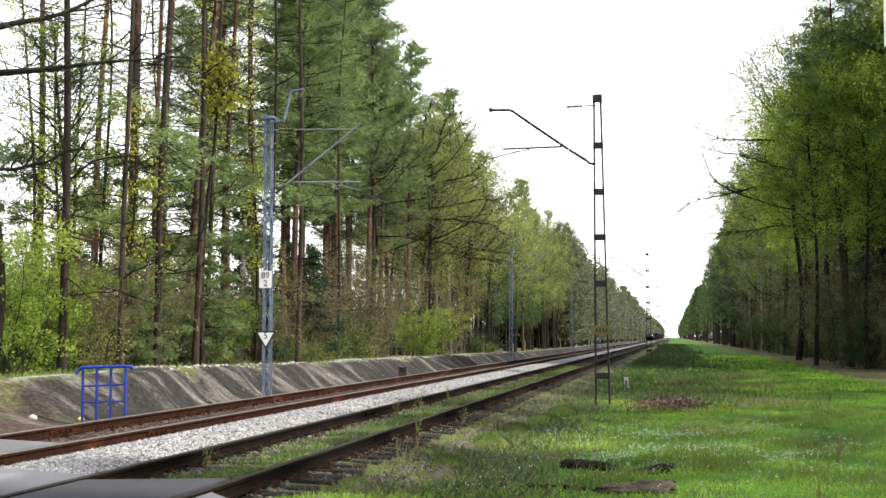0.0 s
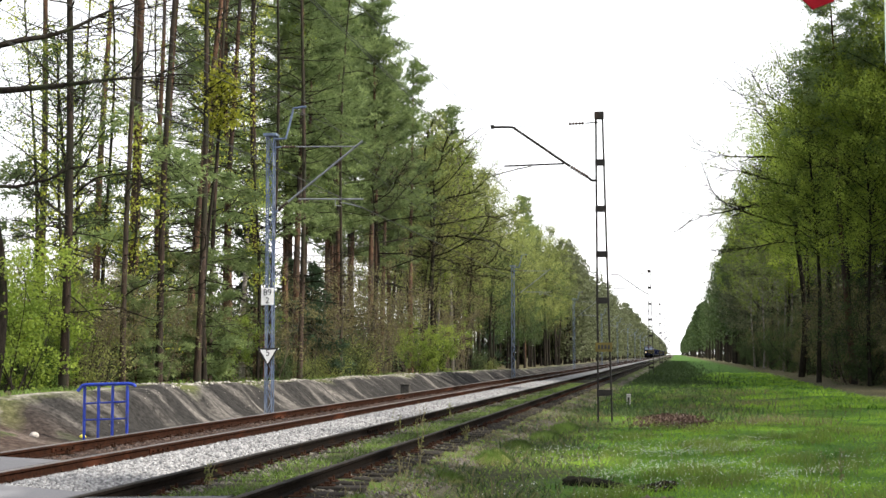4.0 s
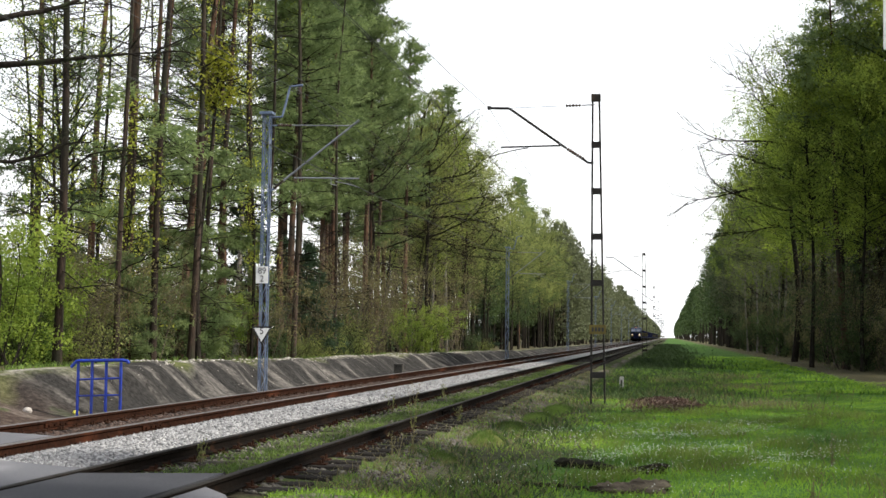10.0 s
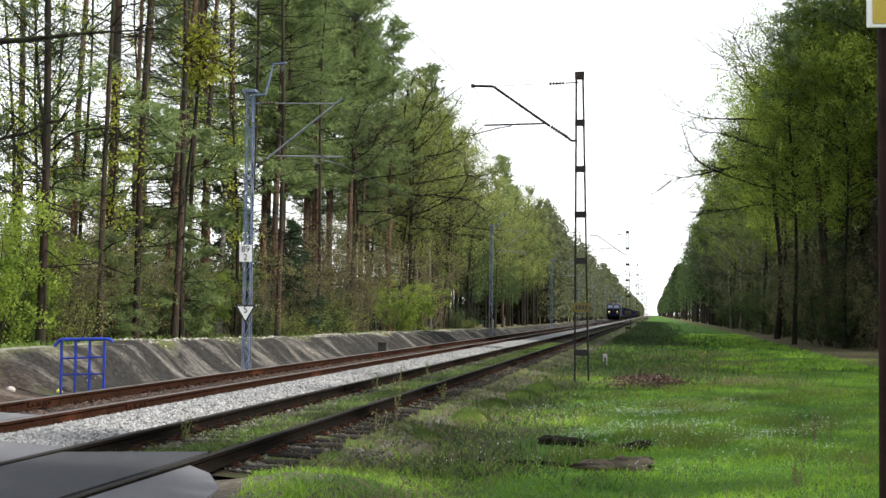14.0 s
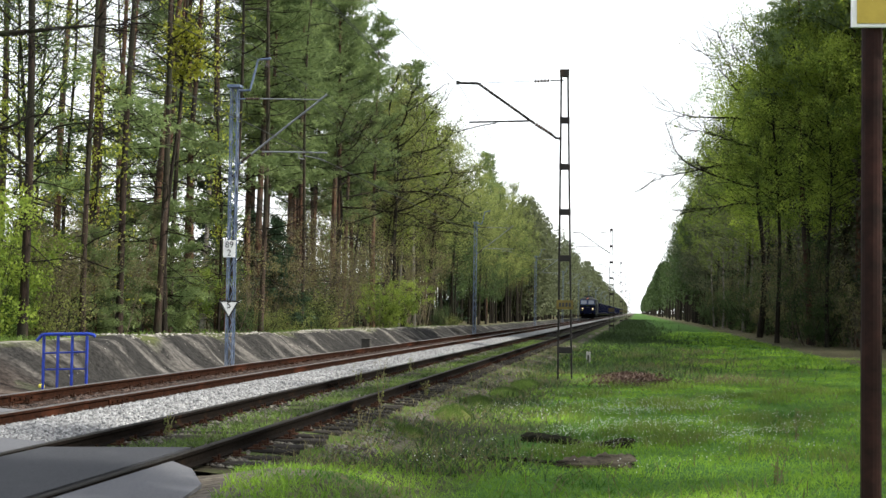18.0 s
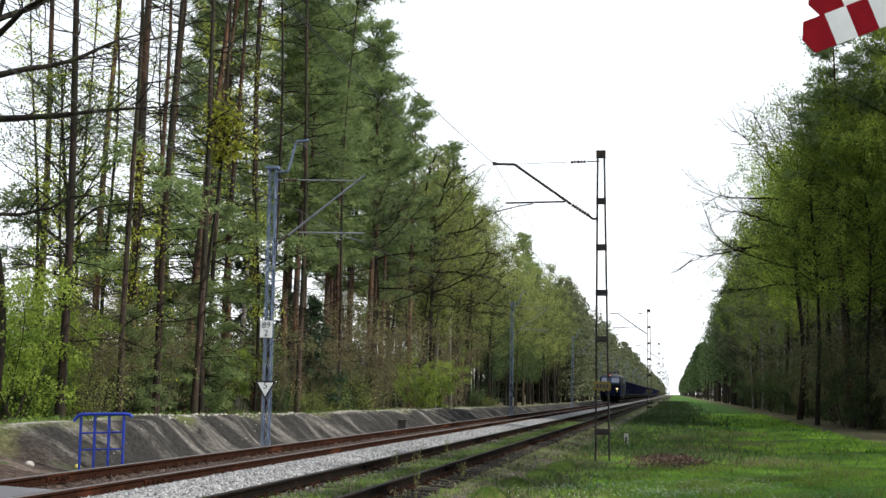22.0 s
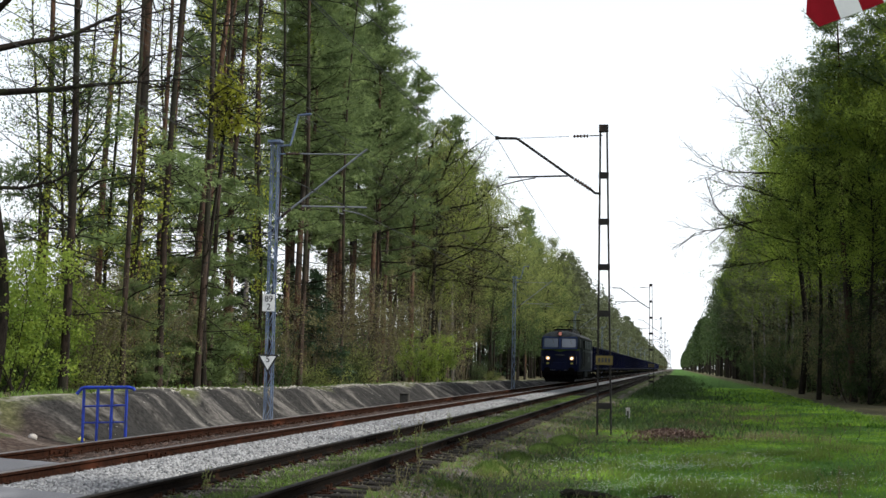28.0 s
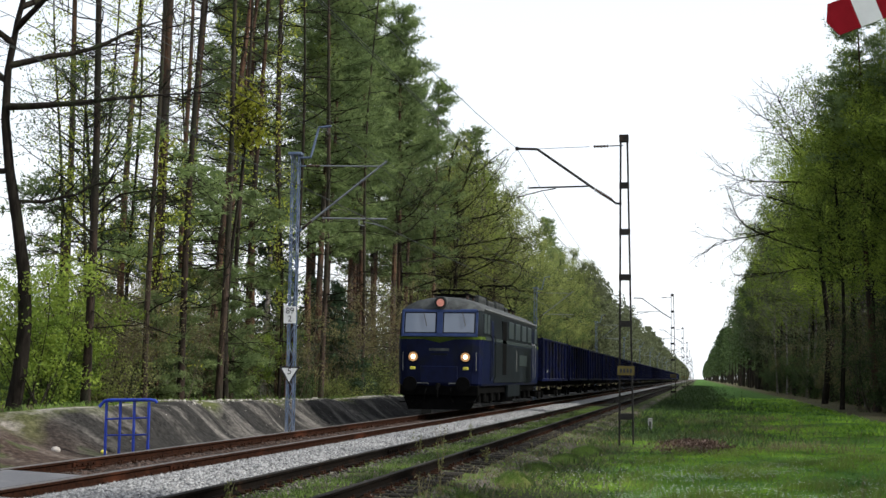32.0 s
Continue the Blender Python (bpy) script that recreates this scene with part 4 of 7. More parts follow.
def broadleaf(seed, h=15.0, leaves=6000, leaf=0.11, low=0.15, spread=0.42, mat=None, bark=None, name="broadleaf_tree", label="", category="tree", radius=0.15, lean=0.0, clumps=0.22, crown="fresh spring leaves", droop=0.0, upward=0.35, fine=True):
    rng = np.random.RandomState(seed)
    tr, br = Branches(8), Branches(5)
    z = np.linspace(-0.3, h * 0.96, 13)
    ph = rng.uniform(0, 6, 2)
    spine = np.stack([0.5 * np.sin(z * 0.33 + ph[0]) * z / h + lean * z * z / h, 0.5 * np.sin(z * 0.27 + ph[1]) * z / h, z], 1)
    tr.limb(spine, radius * (1 - 0.9 * np.clip(z, 0, h) / h) * np.where(z < 0.3, 1.25, 1.0) + 0.006)
    tips = []
    n = int(16 + h * 1.9)
    for k in range(n):
        u = (k + rng.uniform()) / n
        zz = h * (low + (0.95 - low) * u)
        o = np.array([np.interp(zz, z, spine[:, i]) for i in range(3)])
        q = rng.uniform(0, 6.28)
        reach = h * spread * (0.30 + 0.9 * math.sin(math.pi * min(1.0, 0.22 + 0.72 * u)) ** 1.2) * rng.uniform(0.45, 1.0) * 0.62
        pts = bent(rng, o, (math.cos(q), math.sin(q), upward + 0.55 * u), reach, 6, 0.15, 0.03 - droop)
        br.limb(pts, np.linspace(radius * 0.32 * (1 - 0.6 * u), 0.006, 7), 4)
        for m in range(1, 7):
            for _ in range(2):
                d2 = (pts[m] - pts[m - 1]) / (np.linalg.norm(pts[m] - pts[m - 1]) + 1e-9) + rng.normal(size=3) * 0.7
                p2 = bent(rng, pts[m], d2, reach * rng.uniform(0.18, 0.42), 4, 0.22, 0.03 - droop)
                tips += [p2[2], p2[3], p2[4], p2[4]]
                if fine:
                    br.limb(p2, np.linspace(0.011, 0.003, 5), 3)
                p3 = bent(rng, p2[2], d2 + rng.normal(size=3) * 0.8, reach * 0.16, 3, 0.25)
                if fine and not leaves or fine and m > 4:
                    br.limb(p3, np.linspace(0.006, 0.002, 4), 3)
                tips += [p3[2], p3[3]]
    tips = np.array(tips)
    tips = tips[rng.choice(len(tips), max(60, int(len(tips) * 0.26)), False)]
    out = []
    if leaves:
        v, f = leaf_quads(rng, tips[rng.randint(0, len(tips), leaves)], leaf, clumps, 0.35)
        out.append((v, f, mat or M_LEAF_SPRING))
    return tree(name, tr, br, out, label or "slender broadleaf tree with fresh spring leaves", category, bark or M_BARK_DARK, crown)


def shrub(seed, h=3.0, leaves=3500, leaf=0.085, mat=None, label="", stems=11, wide=0.55, first=1, bark=None):
    rng = np.random.RandomState(seed)
    tr, br = Branches(5), Branches(4)
    tips = []
    for k in range(stems):
        q = rng.uniform(0, 6.28)
        o = np.array((0.25 * rng.normal(), 0.25 * rng.normal(), -0.15))
        pts = bent(rng, o, (wide * math.cos(q), wide * math.sin(q), 1.0), h * rng.uniform(0.65, 1.05), 7, 0.12, 0.02)
        tr.limb(pts, np.linspace(0.022, 0.005, 8))
        for m in range(1, 8):
            for _ in range(3 if m >= first else 1):
                p2 = bent(rng, pts[m], rng.normal(size=3) + np.array((0, 0, 0.3)), h * rng.uniform(0.12, 0.3), 4, 0.25)
                br.limb(p2, np.linspace(0.008, 0.003, 5), 3)
                if m >= first:
                    tips += [p2[2], p2[3], p2[4]]
    tips = np.array(tips)
    tips = tips[rng.choice(len(tips), int(len(tips) * 0.4), False)]
    v, f = leaf_quads(rng, tips[rng.randint(0, len(tips), leaves)], leaf, 0.15, 0.2)
    return tree("shrub", tr, br, [(v, f, mat or M_LEAF_SPRING)], label or "leafy green shrub at the forest edge", "shrub", bark or M_BARK_DARK, "small fresh leaves")


def spruce(seed, h=9.0):
    rng = np.random.RandomState(seed)
    tr, br = Branches(8), Branches(4)
    z = np.linspace(-0.3, h, 10)
    tr.limb(np.stack([0 * z, 0 * z, z], 1), 0.11 * (1 - 0.93 * np.clip(z, 0, h) / h))
    cen, axs = [], []
    n = int(h * 7)
    for k in range(n):
        u = (k + rng.uniform()) / n
        q = rng.uniform(0, 6.28)
        reach = (0.2 + 2.1 * (1 - u)) * rng.uniform(0.6, 1.05)
        pts = bent(rng, (0, 0, 0.6 + (h - 0.7) * u), (math.cos(q), math.sin(q), 0.15), reach, 5, 0.08, -0.05)
        br.limb(pts, np.linspace(0.02, 0.005, 6), 3)
        for m in range(1, 6):
            for _ in range(6):
                cen.append(pts[m] + rng.normal(size=3) * 0.12)
                axs.append(rng.normal(size=3) * 0.5 + np.array((math.cos(q), math.sin(q), -0.3)))
    v, f = needle_tufts(rng, np.array(cen), np.array(axs), 0.26, 7, 0.11)
    return tree("spruce_tree", tr, br, [(v, f, M_SPRUCE)], "young dark green spruce under the pines", "spruce tree", M_BARK_DARK, "dense drooping needles")


def place(kinds, ob_index, x, y, turn, tilt=0.0, size=1.0, sway=0.0):
    """Stands a copy of one of the kinds on the ground; the first use takes the original."""
    src, used = kinds[ob_index]
    m = pose(x, y, float(ground_height(x, y)), tilt, sway, 0) @ pose(0, 0, 0, 0, 0, turn)
    if used:
        ob = copy_thing(src, m)
    else:
        ob = src
        ob.matrix_basis = m
        kinds[ob_index][1] = True
    ob.scale = (size, size, size)
    return ob


PINES = [[pine(11, 28.0, 0.80, 0.20), False], [pine(12, 27.5, 0.82, 0.16), False], [dense_pine(13, 24.5, 0.44, 0.21), False], [pine(14, 27.0, 0.81, 0.13), False], [dense_pine(15, 23.0, 0.36, 0.20), False],
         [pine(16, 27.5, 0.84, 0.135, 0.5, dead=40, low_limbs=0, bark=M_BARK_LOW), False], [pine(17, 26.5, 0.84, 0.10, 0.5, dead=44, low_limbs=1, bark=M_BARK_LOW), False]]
PINES_FAR = [[dense_pine(21, 24.5, 0.40, 0.21, fine=False), False], [dense_pine(22, 24.0, 0.52, 0.17, 0.85, False), False], [dense_pine(23, 23.0, 0.32, 0.2, 1.0, False), False]]
LEAFY = [
    [broadleaf(31, 15, 11000, 0.10, 0.40, 0.40, M_LEAF_SPRING, clumps=0.2), False],
    [broadleaf(32, 19, 12000, 0.12, 0.42, 0.36, M_LEAF_SPRING, label="tall broadleaf tree with bright young leaves", clumps=0.22), False],
    [broadleaf(33, 11, 9000, 0.08, 0.38, 0.45, M_LEAF_DARK, label="broadleaf tree with olive-green leaves", clumps=0.18), False],
    [broadleaf(34, 13, 6500, 0.07, 0.40, 0.42, M_LEAF_OLIVE, label="young tree in bud with olive-brown twigs", crown="opening buds", clumps=0.18), False],
    [broadleaf(35, 18, 12000, 0.10, 0.40, 0.34, M_LEAF_BRIGHT, M_BARK_PALE, "birch_tree", "pale-barked birch with light spring leaves", "birch tree", 0.12, crown="light spring leaves", clumps=0.2), False],
]
LEAFY_FAR = [
    [broadleaf(41, 17, 8000, 0.15, 0.38, 0.40, M_LEAF_HAZY, fine=False), False],
    [broadleaf(42, 20, 8500, 0.15, 0.36, 0.36, M_LEAF_HAZY, fine=False, label="tall broadleaf tree with bright young leaves"), False],
    [broadleaf(43, 13, 4000, 0.19, 0.32, 0.45, M_LEAF_DARK, fine=False, label="broadleaf tree with olive-green leaves"), False],
    [broadleaf(44, 14, 3200, 0.16, 0.32, 0.42, M_LEAF_OLIVE, fine=False, label="tree in bud with olive-brown twigs", crown="opening buds"), False],
]
DENSE = [
    [broadleaf(36, 20, 26000, 0.135, 0.38, 0.46, M_LEAF_BRIGHT, clumps=0.26, label="dense broadleaf tree with yellow-green spring crown", radius=0.14), False],
    [broadleaf(37, 22, 26000, 0.135, 0.42, 0.42, M_LEAF_BRIGHT, clumps=0.26, label="tall dense broadleaf tree with fresh crown", radius=0.14), False],
    [broadleaf(38, 20, 9000, 0.21, 0.20, 0.42, M_LEAF_MIXED_HAZE, clumps=0.28, label="broadleaf tree, its crown colour greyed to give haze", radius=0.14), False],
]
SHRUBS = [
    [shrub(51, 2.6, 9000, 0.065, M_LEAF_BUSH), False],
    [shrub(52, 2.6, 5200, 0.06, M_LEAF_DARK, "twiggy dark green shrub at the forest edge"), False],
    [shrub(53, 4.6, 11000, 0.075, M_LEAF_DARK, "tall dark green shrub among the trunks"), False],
    [shrub(54, 1.8, 4000, 0.055, M_LEAF_SPRING, "low bright green bush"), False],
    [shrub(55, 5.0, 9000, 0.10, M_LEAF_FRESH, "tall yellow-green bush in fresh leaf on the bank", 9, 0.5, 2), False],
    [shrub(56, 5.4, 3600, 0.075, M_LEAF_TWIG, "brown twiggy bush in bud under the pines", 8, 0.36, 3, M_BARK_TWIG), False],
]
YOUNG_PINES = [[dense_pine(18, 7.6, 0.10, 0.08, 0.62), False], [dense_pine(19, 10.5, 0.14, 0.10, 0.66), False]]
SPRUCES = [[spruce(71, 9.5), False], [spruce(72, 6.0), False]]


def bare_oak():
    """An oak still without leaves, its long limbs reaching out over the bank."""
    rng = np.random.RandomState(17)
    tr, br = Branches(9), Branches(6)
    z = np.linspace(-0.3, 11.5, 10)
    spine = np.stack([0.35 * np.sin(z * 0.55), 0.25 * np.cos(z * 0.5), z], 1)
    tr.limb(spine, 0.21 * (1 - 0.75 * np.clip(z, 0, 12) / 12))
    for wander, (zz, q, up, L, r) in zip((0.03,) + (0.17,) * 8, ((7.9, -0.1, -0.06, 5.0, 0.11), (9.0, 0.3, 0.35, 4.2, 0.10), (8.6, 2.6, 0.3, 4.0, 0.1), (10.0, -0.7, 0.7, 4.0, 0.09), (10.6, 1.4, 0.9, 3.6, 0.09), (6.2, 3.4, 0.2, 3.4, 0.09), (9.6, 4.2, 0.5, 3.6, 0.09), (5.4, 0.5, 0.25, 2.6, 0.06), (11.2, 0.1, 0.8, 3.2, 0.08))):
        o = np.array([np.interp(zz, z, spine[:, k]) for k in range(3)])
        pts = bent(rng, o, (math.cos(q), math.sin(q), up), L, 8, wander)
        br.limb(pts, np.linspace(r, 0.02, 9))
        for m in range(2, 9):
            for _ in range(2):
                p2 = bent(rng, pts[m], (pts[m] - pts[m - 1]) * 2 + rng.normal(size=3) * 0.45, L * rng.uniform(0.2, 0.4), 5, 0.2)
                br.limb(p2, np.linspace(0.026, 0.006, 6), 4)
                for w in (2, 3, 4, 5):
                    br.limb(bent(rng, p2[w], rng.normal(size=3), L * 0.13, 3, 0.2), np.linspace(0.009, 0.004, 4), 3)
    t = tree("oak_tree", tr, br, [], "leafless dark oak with long crooked limbs", "oak tree", M_BARK_DARK, "")
    t.matrix_basis = pose(-17.35, 34.5, float(ground_height(-17.35, 34.5)))
    return t


bare_oak()


def plant_forest():
    rng = np.random.RandomState(5)
    # the trees that stand out behind the bank
    for k, x, y, turn, sway, size in ((1, -23.2, 50, 20, 1.0, 1.0), (1, -21.7, 52, 250, 0.5, 1.0), (0, -18.1, 46, 60, 2.0, 1.0), (1, -18.2, 52, 300, 4.5, 1.0), (3, -19.5, 57, 10, 4.0, 1.0), (1, -19.2, 60, 200, 1.0, 1.0), (0, -18.3, 62, 80, -1.0, 1.0), (3, -22.0, 60, 35, 1.5, 1.05), 
                                      (2, -18.4, 69, 40, 0, 0.95), (4, -20.2, 73.5, 100, 0, 1.0), (2, -18.2, 77, 170, 0, 0.93), (4, -19.6, 82, 260, 0, 0.96), (2, -18.0, 86, 310, 0, 0.92), (4, -18.8, 92, 15, 0, 0.88), (2, -20.4, 90, 75, 0, 0.95), (2, -20.0, 100, 200, 0, 0.9), (4, -21.0, 66, 220, 0, 1.0), (2, -21.8, 80, 20, 0, 1.02),
                                      (1, -20.3, 55, 240, -1, 0.9),
                                      (4, -18.8, 47.5, 15, 0, 0.22), (4, -17.6, 60.5, 200, 0, 0.26), (4, -24.0, 54, 80, 0, 0.24), (2, -17.4, 94.5, 130, 0, 0.86)):
        place(PINES, k, x, y, turn, 0, size, sway)
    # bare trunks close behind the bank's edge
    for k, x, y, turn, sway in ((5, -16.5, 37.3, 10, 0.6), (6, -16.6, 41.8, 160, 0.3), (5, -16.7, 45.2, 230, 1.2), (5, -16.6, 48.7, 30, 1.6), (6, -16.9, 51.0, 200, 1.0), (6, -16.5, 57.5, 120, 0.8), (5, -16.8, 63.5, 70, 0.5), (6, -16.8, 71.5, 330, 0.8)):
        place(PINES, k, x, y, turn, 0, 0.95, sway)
    for k, x, y, turn, sway, size in ((2, -18.5, 42, 30, 0, 1.0), (1, -17.2, 103, 20, 0, 1.0), (4, -16.8, 109, 20, 0, 1.0), (1, -16.6, 116, 90, 0, 0.95), (0, -16.5, 98, 150, 0, 1.05), (4, -21.5, 70, 190, 0, 1.15)):
        place(LEAFY, k, x, y, turn, 0, size, sway)
    for k, x, y, size in ((0, -17.6, 38.6, 0.7), (2, -19.4, 41.5, 0.95), (2, -20.8, 44.0, 1.0), (0, -19.3, 40.0, 0.75), (2, -17.9, 42.5, 0.8), (2, -21.8, 48.5, 1.0), (2, -19.9, 50.0, 1.0), (2, -18.2, 45.5, 0.85), (2, -17.3, 51.5, 0.7), (2, -24.5, 57.0, 1.0), (3, -17.2, 40.5, 1.2), (2, -18.6, 54.5, 0.8), (2, -20.2, 62.0, 0.9), (2, -18.4, 48.0, 0.9), (2, -23.0, 55.0, 1.0), (1, -20.5, 59.0, 1.3), (1, -17.4, 54.0, 1.0), (2, -18.0, 57.0, 0.6), (1, -22.0, 61.0, 1.3), (2, -19.2, 65.0, 0.7), (2, -17.6, 69.0, 0.6), (1, -18.4, 74.0, 1.2), (2, -17.2, 85.0, 1.0), (1, -17.0, 81.0, 1.5), (3, -16.9, 76.0, 1.5), (1, -18.0, 62.0, 1.0)):
        place(SHRUBS, 5 if k == 2 and y % 2 < 1.1 or k == 1 and y > 70 else k, x, y, rng.uniform(0, 360), 0, size)
    for k, x, y, size in ((4, -17.1, 35.6, 0.95), (4, -18.2, 38.4, 0.85), (4, -19.6, 40.6, 0.9), (5, -17.4, 40.5, 0.7), (5, -17.6, 43.0, 0.75), (5, -17.4, 46.5, 0.8), (4, -18.4, 56.5, 0.75),
                          (5, -17.4, 62.0, 0.9), (5, -17.6, 69.5, 1.1), (5, -17.2, 78.0, 1.2), (4, -15.9, 88.5, 0.72), (5, -16.8, 93.0, 1.3), (4, -16.5, 98.0, 0.9), (5, -16.4, 104.0, 1.3), (5, -16.6, 111.0, 1.4)):
        place(SHRUBS, k, x, y, rng.uniform(0, 360), 0, size)
    for k, x, y, size in ((0, -16.7, 50.0, 0.66), (0, -17.8, 47.5, 0.6), (0, -18.8, 53.0, 0.7), (0, -17.0, 44.0, 0.5), (1, -22.3, 53.5, 0.7)):
        place(YOUNG_PINES, k, x, y, rng.uniform(0, 360), 0, size)
    spots = [(-18.0, 50.0), (-18.2, 62.0)]
    tries = 0
    while len(spots) < 72 and tries < 9000:
        tries += 1
        yy = 66 + 164 * rng.uniform() ** 1.1
        xx = -17.0 - 14 * rng.uniform() ** 1.2
        if yy < 68 or yy < 110 and xx < -24:
            continue
        if all((xx - a) ** 2 + (yy - b) ** 2 > 2.2 ** 2 for a, b in spots):
            spots.append((xx, yy))
    for xx, yy in spots[2:]:
        r, far = rng.uniform(), yy > 118
        if r < (0.5 if yy < 100 else 0.3 if xx < -20 else 0.0):
            place(PINES_FAR if far else PINES, rng.randint(3) if far else [2, 4, 2][rng.randint(3)], xx, yy, rng.uniform(0, 360), rng.uniform(-1.5, 1.5), rng.uniform(0.88, 1.04))
        elif r < 0.92:
            kind, turn, tilt, size = [0, 1, 0, 1, 3, 2][rng.randint(6)], rng.uniform(0, 360), rng.uniform(-3, 3), rng.uniform(0.8, 1.1)
            if yy > 106:
                place(LEAFY_FAR if far else LEAFY, kind, xx, yy, turn, tilt, size)
        else:
            place(SPRUCES, rng.randint(2), xx, yy, rng.uniform(0, 360), 0, rng.uniform(0.8, 1.2))
    for k in range(34):
        yy = 95 + 132 * (k + rng.uniform()) / 34
        far = yy > 118
        place(LEAFY_FAR if far else LEAFY, [0, 1, 1, 3, 0, 2][rng.randint(6)] if far else [0, 1, 4, 3, 3, 0, 2][rng.randint(7)], -16.6 - 2.6 * rng.uniform(), yy, rng.uniform(0, 360), rng.uniform(-3, 3), rng.uniform(0.64, 0.98))
    for k in range(18):
        yy = 60 + 130 * ((k + rng.uniform()) / 24) ** 1.2
        place(SHRUBS, [1, 2, 1, 3][rng.randint(4)], -16.2 - 6 * rng.uniform() ** 1.5, yy, rng.uniform(0, 360), 0, rng.uniform(0.6, 1.15))
    # right belt
    spots = []
    tries = 0
    while len(spots) < 46 and tries < 6000:
        tries += 1
        yy = 74 + 150 * rng.uniform() ** 1.1
        xx = 12.5 + 18 * rng.uniform() ** 1.3
        if all((xx - a) ** 2 + (yy - b) ** 2 > 2.6 ** 2 for a, b in spots):
            spots.append((xx, yy))
    for xx, yy in spots:
        if rng.uniform() < 0.55:
            place(PINES_FAR, rng.randint(3), xx, yy, rng.uniform(0, 360), rng.uniform(-1.5, 1.5), rng.uniform(0.9, 1.08))
        else:
            place(LEAFY_FAR, [2, 2, 0][rng.randint(3)], xx, yy, rng.uniform(0, 360), rng.uniform(-3, 3), rng.uniform(1.1, 1.4))
    for k, (x, y, s) in enumerate(((10.0, 78.0, 0.80), (11.8, 80.5, 0.86), (8.2, 86.5, 0.95), (9.8, 84.5, 0.9), (11.6, 91, 0.95), (10.2, 97, 0.95), (10.8, 105, 1.02), (10.0, 113, 0.95), (10.4, 122, 1.0), (9.8, 131, 1.02), (10.6, 141, 1.0), (9.8, 152, 1.05), (10.4, 164, 1.02), (9.6, 176, 1.05), (10.0, 189, 1.02), (9.4, 203, 1.05), (9.8, 216, 1.05), (13.0, 78, 1.0), (14.2, 86, 1.05))):
        place(DENSE, 2 if y > 128 and k % 3 else k % 2, x, y, 47 * k, rng.uniform(-2, 2), s)
    # dark spruces and shrubs added in place of the shade under the crowns
    for k in range(26):
        yy = 76 + 120 * (k + rng.uniform()) / 26
        place(SPRUCES, k % 2, 11.0 + 2.2 * rng.uniform(), yy, rng.uniform(0, 360), 0, rng.uniform(0.5, 1.0))
    for k in range(60):
        yy = 74 + 150 * (k + rng.uniform()) / 60
        place(SHRUBS, [2, 5, 5, 1][rng.randint(4)], 10.6 + 2.6 * rng.uniform(), yy, rng.uniform(0, 360), 0, rng.uniform(0.6, 1.3))
    for k, (x, y) in enumerate(((10.6, 96.0), (11.4, 112.0), (9.9, 128.0), (9.6, 133.5), (10.2, 147.0), (9.3, 158.0), (9.0, 171.0))):
        place(LEAFY, 4, x, y, 61 * k, 0, 0.9, 2.0 * math.sin(3.0 * k))
    for k in range(22):
        yy = 78 + 110 * (k + rng.uniform()) / 22
        place(SHRUBS, 5 if k % 3 else 2, 9.6 + 1.3 * rng.uniform(), yy, rng.uniform(0, 360), 0, rng.uniform(0.7, 1.35))
    # the woods carried on out of view: unseen trees added to shade the crossing from the sun
    for k in range(34):
        yy, xx = 4 + 84 * (k + rng.uniform()) / 34, 15.5 + 12 * rng.uniform()
        if k % 2:
            place(PINES_FAR, k % 3, xx + 2, yy, rng.uniform(0, 360), 0, 1.0)
        else:
            place(LEAFY_FAR, k % 3, xx + 2, yy, rng.uniform(0, 360), 0, 1.1)


plant_forest()
maple = broadleaf(61, 11.6, 1300, 0.15, 0.78, 0.13, M_LEAF_YELLOW, name="maple_tree", label="slim maple in yellow-green blossom", category="maple tree", radius=0.10, clumps=0.2, crown="yellow-green blossom and leaves")
for k, (x, y, h, n) in enumerate(((-20.6, 44.0, 15.0, 90), (-18.4, 41.5, 11.0, 60), (-21.6, 50.0, 19.0, 110), (-19.4, 47.0, 18.0, 90), (-18.6, 55.0, 19.0, 80), (-17.0, 57.5, 17.0, 90), (-21.0, 57.0, 20.0, 90), (-17.6, 44.6, 9.0, 90))):
    slim = tufted_tree(66 + k, h, M_LEAF_BUDS, "slim forest hornbeam with tufts of yellow-green leaves", 0.075, n)
    slim.matrix_basis = pose(x, y, float(ground_height(x, y)), 0, 0, 70 * k)
maple.matrix_basis = pose(-16.4, 49.0, float(ground_height(-16.4, 49.0)), 0, 0, 40)
corner = dense_pine(63, 22.8, 0.62, 0.2, 1.15)
corner.matrix_basis = pose(9.7, 82.5, float(ground_height(9.7, 82.5)), 0, -3.0, 0)
copy_thing(corner, pose(11.8, 79.5, float(ground_height(11.8, 79.5)), 0, 1.0, 130))
copy_thing(corner, pose(14.0, 83.0, float(ground_height(14.0, 83.0)), 0, 0, 250))


